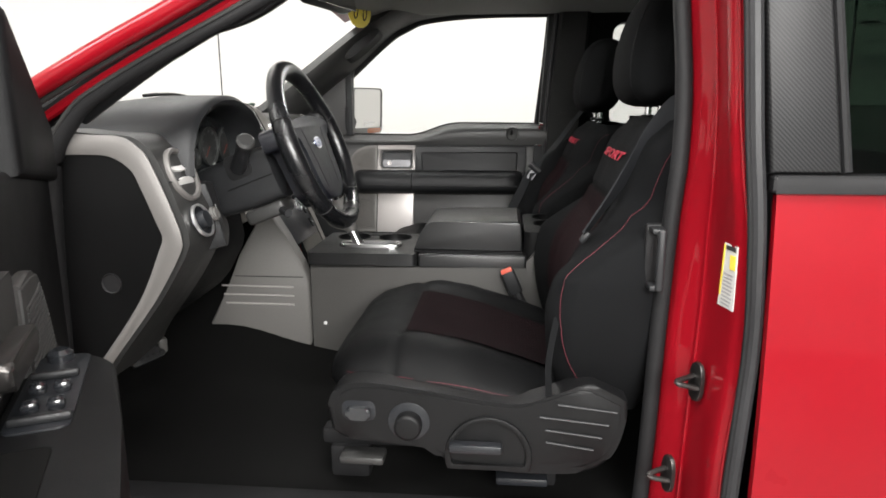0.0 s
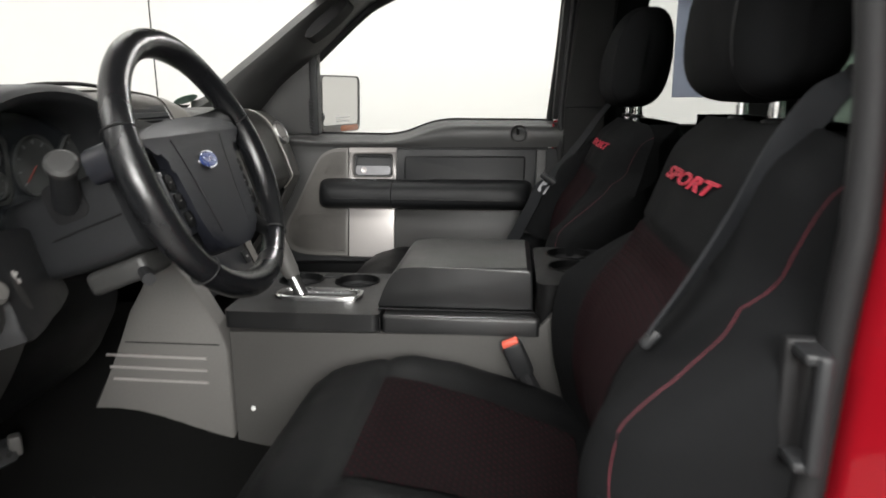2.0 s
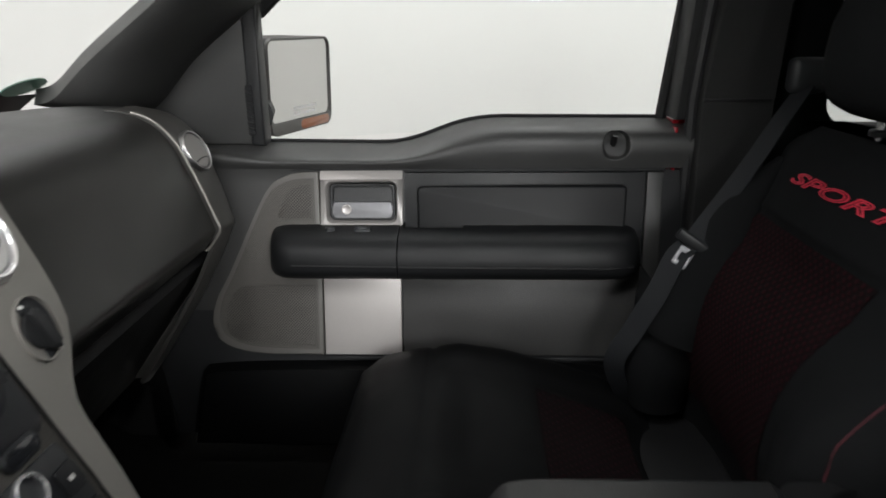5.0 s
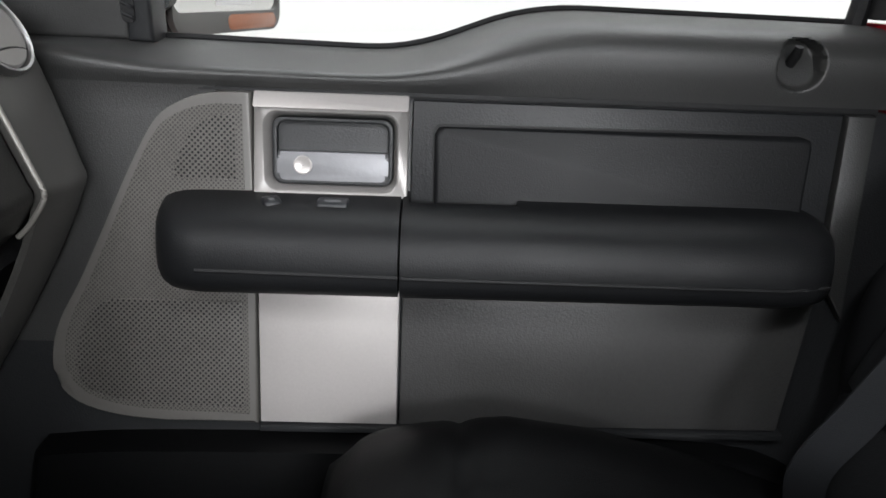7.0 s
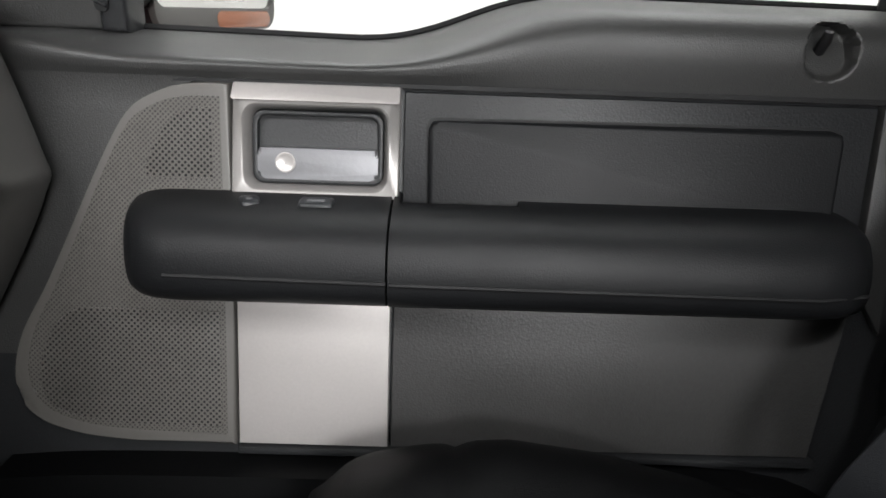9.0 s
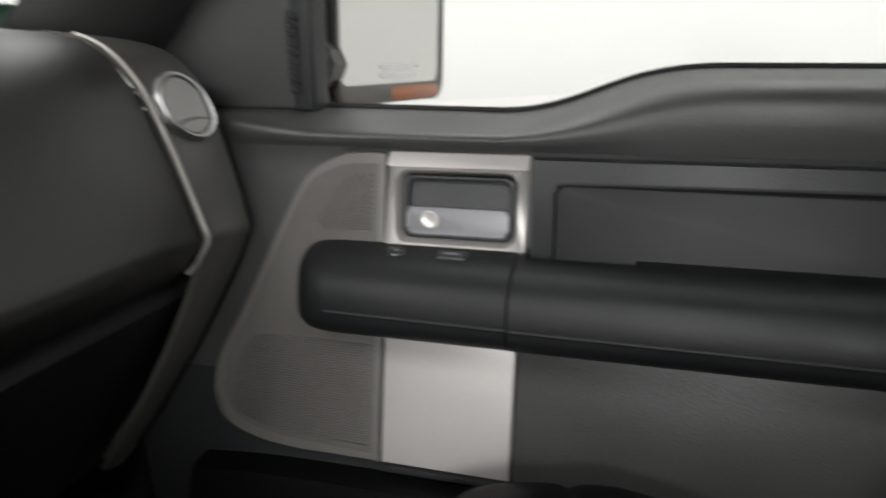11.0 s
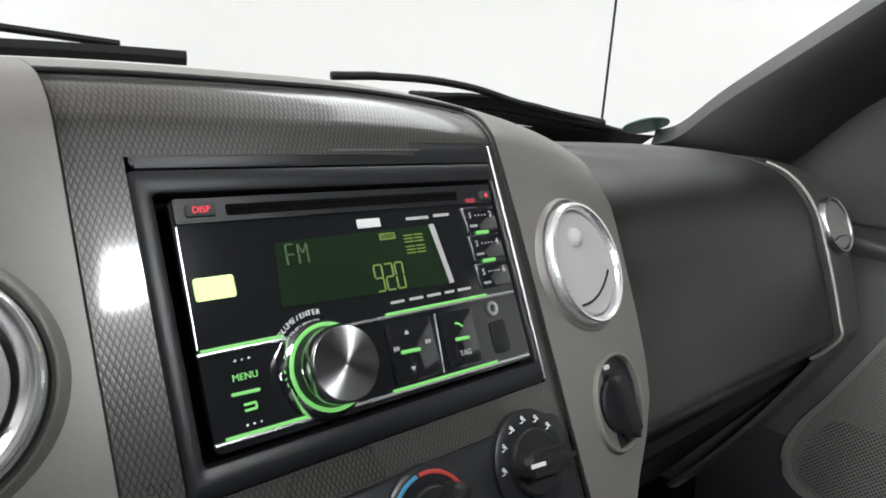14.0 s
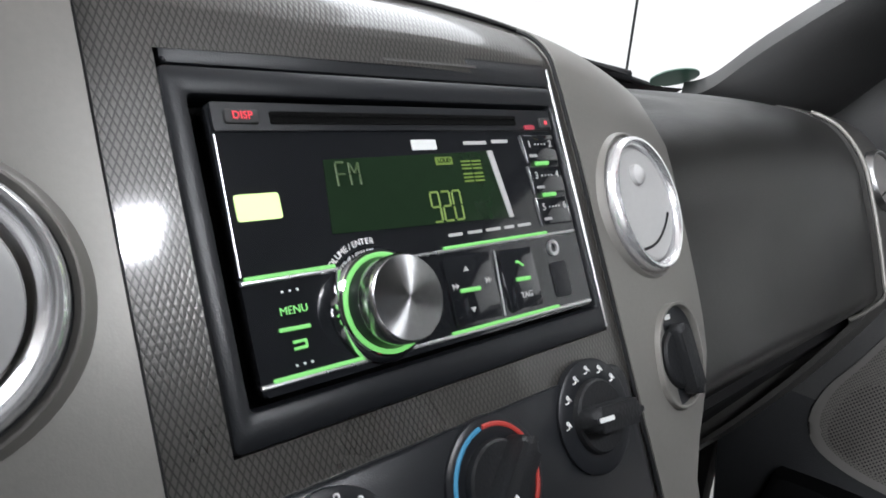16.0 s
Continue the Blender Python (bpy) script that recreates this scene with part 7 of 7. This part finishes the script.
# windscreen pillar on the driver's side
apd = thing("driver_windscreen_pillar", (-0.24, -0.62, 1.3), "red windscreen pillar with black door seal and inner trim", "pillar", kind="structure")
AO = [(-0.30, -0.660, 1.372), (-0.214, -0.655, 1.418), (-0.113, -0.648, 1.472), (-0.005, -0.638, 1.527), (0.10, -0.62, 1.585), (0.25, -0.59, 1.655), (0.75, -0.57, 1.735)]
part("red_skin", tube(curve(AO, 6), 0.0135, 12, flat=1.1), RED, apd, "red painted outer skin")
AR = [(-0.30, -0.645, 1.352), (-0.223, -0.640, 1.403), (-0.114, -0.634, 1.461), (0.012, -0.622, 1.528), (0.11, -0.605, 1.581), (0.26, -0.58, 1.648), (0.75, -0.56, 1.722)]
part("drip_rail", tube(curve(AR, 6), 0.0095, 10), CHAR, apd, "grey drip seal")
AF = [(-0.262, -0.628, 1.352), (-0.220, -0.626, 1.379), (-0.158, -0.622, 1.417), (-0.080, -0.616, 1.461), (0.03, -0.606, 1.519), (0.12, -0.592, 1.567), (0.27, -0.565, 1.635)]
part("red_inner", tube(curve(AF, 6), 0.0075, 8), RED, apd, "red inner flange")
part("pillar_core", tube([Vector(p) + Vector((-0.012, 0.030, 0.012)) for p in curve(AF, 6)], 0.022, 10), RUBBER, apd)
AS = [(-0.262, -0.60, 0.75), (-0.250, -0.612, 1.0), (-0.243, -0.618, 1.15), (-0.230, -0.622, 1.285), (-0.214, -0.622, 1.335), (-0.176, -0.620, 1.385), (-0.143, -0.617, 1.411), (-0.053, -0.610, 1.461), (0.044, -0.600, 1.511), (0.13, -0.585, 1.557), (0.28, -0.565, 1.630), (0.70, -0.55, 1.690)]
seal_line = curve(AS, 6)
part("door_seal", tube(seal_line, [ease([(0.7, 0.0175), (1.30, 0.0165), (1.42, 0.0115), (1.8, 0.0110)], p.z) for p in seal_line], 12), RUBBER, apd, "black rubber door seal")
part("seal_rib", tube([p + Vector((-0.004, -0.012, 0.004)) for p in seal_line if p.z > 1.30], 0.0035, 8), CHAR, apd, "grey lip on the seal")
AI = [(-0.20, -0.575, 1.378), (-0.145, -0.577, 1.413), (-0.070, -0.577, 1.460), (-0.026, -0.575, 1.485), (0.012, -0.572, 1.506), (0.06, -0.565, 1.531), (0.12, -0.555, 1.566), (0.20, -0.54, 1.615), (0.40, -0.515, 1.685), (0.75, -0.51, 1.705)]
part("inner_trim", tube(curve(AI, 6), 0.0145, 12), BLACK, apd, "black inner pillar trim", 60)
part("grab_handle", tube(curve([(-0.015, -0.560, 1.500), (0.004, -0.522, 1.512), (0.047, -0.492, 1.532), (0.096, -0.486, 1.559), (0.145, -0.49, 1.594), (0.165, -0.53, 1.612)], 6), 0.0095, 10), BLACK, apd, "black grab handle")
part("hinge_pillar", prism([(-0.36, 0.72), (-0.255, 0.72), (-0.235, 1.30), (-0.26, 1.385), (-0.36, 1.33)], lambda u, v, w: (u, w, v), -0.66, -0.60, 0.006), RED, apd, "red painted hinge pillar")
part("sill", rbox((0.25, -0.645, 0.725), (1.05, 0.07, 0.05), 0.012, 3), RED, apd, "red door sill")
part("sill_plate", rbox((0.25, -0.615, 0.756), (1.0, 0.05, 0.014), 0.004, 2), RUBBER, apd)

# open driver door: its trim runs outwards from the hinge
dd = thing("driver_door", (-0.10, -0.90, 0.80), "open driver door with black trim, dark grey speaker grille and dark chrome handle", "car door")
H0, DU = Vector((-0.165, -0.72, 0)), Vector((0.46, -0.888, 0)).normalized()
DN = Vector((DU.y * -1, DU.x, 0))


def dq(u, v, w):
    """u outwards along the open door, v up, w towards the seat."""
    return H0 + DU * u + DN * w + Vector((0, 0, v))


part("panel", prism([(-0.02, 0.78), (-0.02, 1.30), (0.05, 1.325), (0.95, 1.335), (0.95, 0.80)], dq, -0.10, 0.0, 0.01, 3), DOORTRIM, dd, "black door trim panel")
part("sail", prism([(-0.03, 1.29), (-0.02, 1.37), (0.19, 1.50), (0.215, 1.49), (0.215, 1.32)], dq, -0.07, 0.012, 0.012, 3), DOORTRIM, dd, "black mirror sail panel")
part("window_frame", tube([dq(0.205, 1.31, -0.03), dq(0.20, 1.50, -0.03), dq(0.45, 1.68, -0.06), dq(0.9, 1.70, -0.06)], 0.014, 8), RUBBER, dd)
sp = curve([(0.26, 1.225), (0.225, 1.218), (0.195, 1.185), (0.165, 1.13), (0.138, 1.06), (0.12, 0.99), (0.15, 0.955), (0.25, 0.945)], 4) + [Vector((0.315, 0.945)), Vector((0.315, 1.225))]
spd = part("speaker_panel", prism(sp, dq, 0, 0.012, 0.006, 3), PANELGREY, dd, "warm grey speaker panel")
part("speaker_grille", prism([(p[0] * 0.95 + 0.013, 1.10 + (p[1] - 1.10) * 0.95) for p in sp], dq, 0.01, 0.0135, 0.001), CHAR, spd, "recessed speaker grille")
rib_runs = []
for k in range(38):
    v = 0.968 + 0.00625 * k
    left = ease([(0.96, 0.155), (0.99, 0.138), (1.06, 0.153), (1.13, 0.180), (1.185, 0.210), (1.21, 0.23)], v)
    rib_runs.append(tube([dq(left, v + 0.004, 0.0136), dq(0.24, v, 0.0140), dq(0.298, v - 0.004, 0.0136)], 0.0016, 6))
part("grille_ribs", join(*rib_runs), PANELGREY, spd, "close ribs across the speaker grille")
part("bezel", prism(rrect(0.335, 1.155, 0.473, 1.245, 0.006), dq, 0.0, 0.012, 0.003), CHAR, dd, "dark pewter handle surround")
part("handle_lever", prism(rrect(0.348, 1.170, 0.463, 1.195, 0.006), dq, 0.011, 0.03, 0.006, 3), STEEL, dd, "dark chrome pull handle")
arm = part("armrest", prism([p[:2] for p in curve([(0.245, 0.0), (0.252, 0.038), (0.276, 0.070), (0.311, 0.089)], 4)] + [(0.445, 0.1015), (0.577, 0.108), (0.66, 0.108), (0.66, 0.0)], lambda u, v, w: dq(u, w, v), 1.03, 1.128, 0.012, 3), DOORTRIM, dd, "black armrest with a switch bank")
pit = part("switch_bank", prism(rrect(0.262, 0.010, 0.448, 0.062, 0.010), lambda u, v, w: dq(u, w, v), 1.127, 1.1300, 0.001), PIANO, arm, "black window switch bank")
for i in range(2):
    for j in range(2):
        part("window_switch", rbox(dq(0.363 + 0.042 * j, 1.1345, 0.026 + 0.021 * i), (0.016, 0.016, 0.012), 0.005, 2, (0, 0, 30)), GLOSS, pit, "glossy rocker switch")
part("mirror_knob", spun([(0.013, 0), (0.013, 0.008), (0.008, 0.012), (0.001, 0.012)], dq(0.275, 1.130, 0.034), (0, 0, 1), 20), GLOSS, pit, "mirror adjuster knob")
part("lock_switch", rbox(dq(0.329, 1.134, 0.0355), (0.044, 0.008, 0.008), 0.003, 2, (0, 0, 28)), BLACK, pit)
part("lock_switch", rbox(dq(0.433, 1.134, 0.038), (0.050, 0.009, 0.008), 0.003, 2, (0, 0, 28)), BLACK, pit)
part("pull_well", prism(rrect(0.482, 0.004, 0.64, 0.054, 0.006), lambda u, v, w: dq(u, w, v), 1.1275, 1.1300, 0.0005), CARPET, arm, "dark pull well")

# ---- passenger side pillars and rear quarter ----
app = thing("passenger_windscreen_pillar", (-0.4, 0.82, 1.37), "black trimmed windscreen pillar with a grab handle recess", "pillar", kind="structure")
E2 = curve([(-0.455, 0.80, 1.360), (-0.395, 0.762, 1.374), (-0.325, 0.75, 1.428), (-0.20, 0.742, 1.516), (-0.06, 0.73, 1.615), (0.035, 0.715, 1.672), (0.13, 0.70, 1.712), (0.35, 0.70, 1.722), (0.80, 0.70, 1.722)], 6)
E1 = curve([(-0.33, 0.845, 1.335), (-0.275, 0.84, 1.352), (-0.200, 0.842, 1.428), (-0.090, 0.845, 1.512), (0.035, 0.845, 1.622), (0.105, 0.84, 1.662), (0.18, 0.835, 1.685), (0.37, 0.825, 1.701), (0.80, 0.82, 1.702)], 6)
rings = []
for a, b in zip(E2, E1):
    m = (a + b) / 2
    n = Vector((0.25, -0.9, 0.1))
    rings.append([a, a.lerp(b, 0.2) + n * 0.020, m + n * 0.030, a.lerp(b, 0.8) + n * 0.024, b, b + Vector((0, 0.05, 0.0)), a + Vector((-0.03, 0.06, 0.02))])
part("trim", loft(rings), CHAR, app, "charcoal pillar trim", 60)
hn = on_plane((-0.030, 0.765, 1.588), (0.76, 0.05, 0.62), (-0.55, 0.25, 0.72))
part("grab_recess", prism(oval(0, 0, 0.075, 0.016, 28, 2.6), hn, -0.02, 0.0255, 0.004), RUBBER, app, "long dark grab recess")
bp = thing("passenger_door_pillar", (0.65, 0.80, 0.75), "black trimmed door pillar with a red painted edge", "pillar", kind="structure")
part("trim", prism([(0.600, 0.75), (0.600, 1.36), (0.632, 1.72), (0.735, 1.72), (0.705, 1.36), (0.70, 0.75)], lambda u, v, w: (u, w, v), 0.87, 0.775, 0.012, 3), PILLAR, bp, "black pillar trim")
part("frame_seal", prism([(0.571, 1.328), (0.602, 1.328), (0.634, 1.72), (0.598, 1.72)], lambda u, v, w: (u, w, v), 0.87, 0.806, 0.004), RUBBER, bp, "black seal beside the door frame")
part("trim_split", rbox((0.65, 0.7735, 1.362), (0.10, 0.003, 0.004), 0.001), RUBBER, bp)
part("door_gap_edge", rbox((0.5735, 0.816, 1.268), (0.005, 0.022, 0.098), 0.001), RED, bp, "red painted edge between door and pillar")
part("seal", tube([(0.594, 0.806, 0.76), (0.594, 0.806, 1.36), (0.622, 0.80, 1.70)], 0.0095, 8), GREYRUB, bp, "grey rubber seal")
part("red_flange", rbox((0.582, 0.862, 1.06), (0.020, 0.05, 0.50), 0.004), RED, bp, "red painted flange")
rq = thing("rear_quarter", (0.95, 0.85, 0.75), "black trimmed rear quarter with a small window", "quarter panel", kind="structure")
qo = rrect(0.70, 0.62, 1.21, 1.73, 0.01, 8)
qi = rrect(0.815, 1.313, 1.085, 1.66, 0.04, 8)
part("trim", ringprism(qo, qi, lambda u, v, w: (u, 0.885 - w, v), 0, 0.05, 0.006), VINYL, rq, "black quarter trim")
qp = part("pane", prism(rrect(0.81, 1.305, 1.09, 1.665, 0.04, 8), flat_y(0.880), 0, 0.004), PALEGLASS, rq, "clear quarter window")
qp.visible_shadow = False
ns = thing("window_sticker_sheet", (0.95, 0.87, 1.40), "blue-grey printed sheet hanging inside the quarter window", "notice")
part("sheet", prism(rrect(0.895, 1.385, 1.0235, 1.72, 0.002), flat_y(0.8645), 0, 0.001), BLUEGREY, ns)
ns2 = thing("window_sticker_sheet", (1.03, 0.866, 1.50), "red and grey printed sheet on the quarter window", "notice")
part("red_field", prism(rrect(1.014, 1.533, 1.080, 1.700, 0.002), flat_y(0.8660), 0, 0.001), REDSHEET, ns2, "red upper field")
part("grey_field", prism(rrect(1.004, 1.470, 1.075, 1.5325, 0.002), flat_y(0.8660), 0, 0.001), GREYSHEET, ns2, "grey lower field")

# ---- rear-view mirror with its tag, sun visor ----
rv = thing("rear_view_mirror", (-0.05, 0.30, 1.66), "black rear-view mirror hanging under the roof with a yellow tag", "mirror")
part("housing", rbox((-0.02, 0.255, 1.675), (0.05, 0.25, 0.065), 0.02, 4, (0, -10, -12)), BLACK, rv)
part("glass", rbox((0.0065, 0.260, 1.673), (0.003, 0.225, 0.050), 0.001, 1, (0, -10, -12)), MIRROR, rv, "mirror glass")
part("stem", tube([(-0.03, 0.23, 1.69), (-0.07, 0.20, 1.73)], 0.010, 10), BLACK, rv)
part("tag", prism(oval(0, 0, 0.075, 0.045, 30), on_plane((0.0, 0.57, 1.672), (0.25, 0.95, 0), (0.1, 0, 1)), 0, 0.002), YELLOW, rv, "oval yellow paper tag")
for k, s in enumerate((-1, 1)):
    part("tag_print", tube([on_plane((0.0, 0.57, 1.672), (0.25, 0.95, 0), (0.1, 0, 1))(0.03 * s + 0.012 * math.cos(a), 0.02 * math.sin(a), 0.003) for a in steps(0, 2 * math.pi, 14)], 0.002, 5), INK, rv)
sv = thing("sun_visor", (0.06, -0.22, 1.70), "grey cloth sun visor folded against the roof", "sun visor", "sun visors")
part("panel", rbox((0.05, -0.24, 1.700), (0.15, 0.42, 0.018), 0.008, 3, (0, -12, 0)), LINER, sv)
sv2 = thing("sun_visor", (0.06, 0.45, 1.70), "grey cloth sun visor folded against the roof", "sun visor", "sun visors")
part("panel", rbox((0.05, 0.47, 1.700), (0.15, 0.40, 0.018), 0.008, 3, (0, -12, 0)), LINER, sv2)
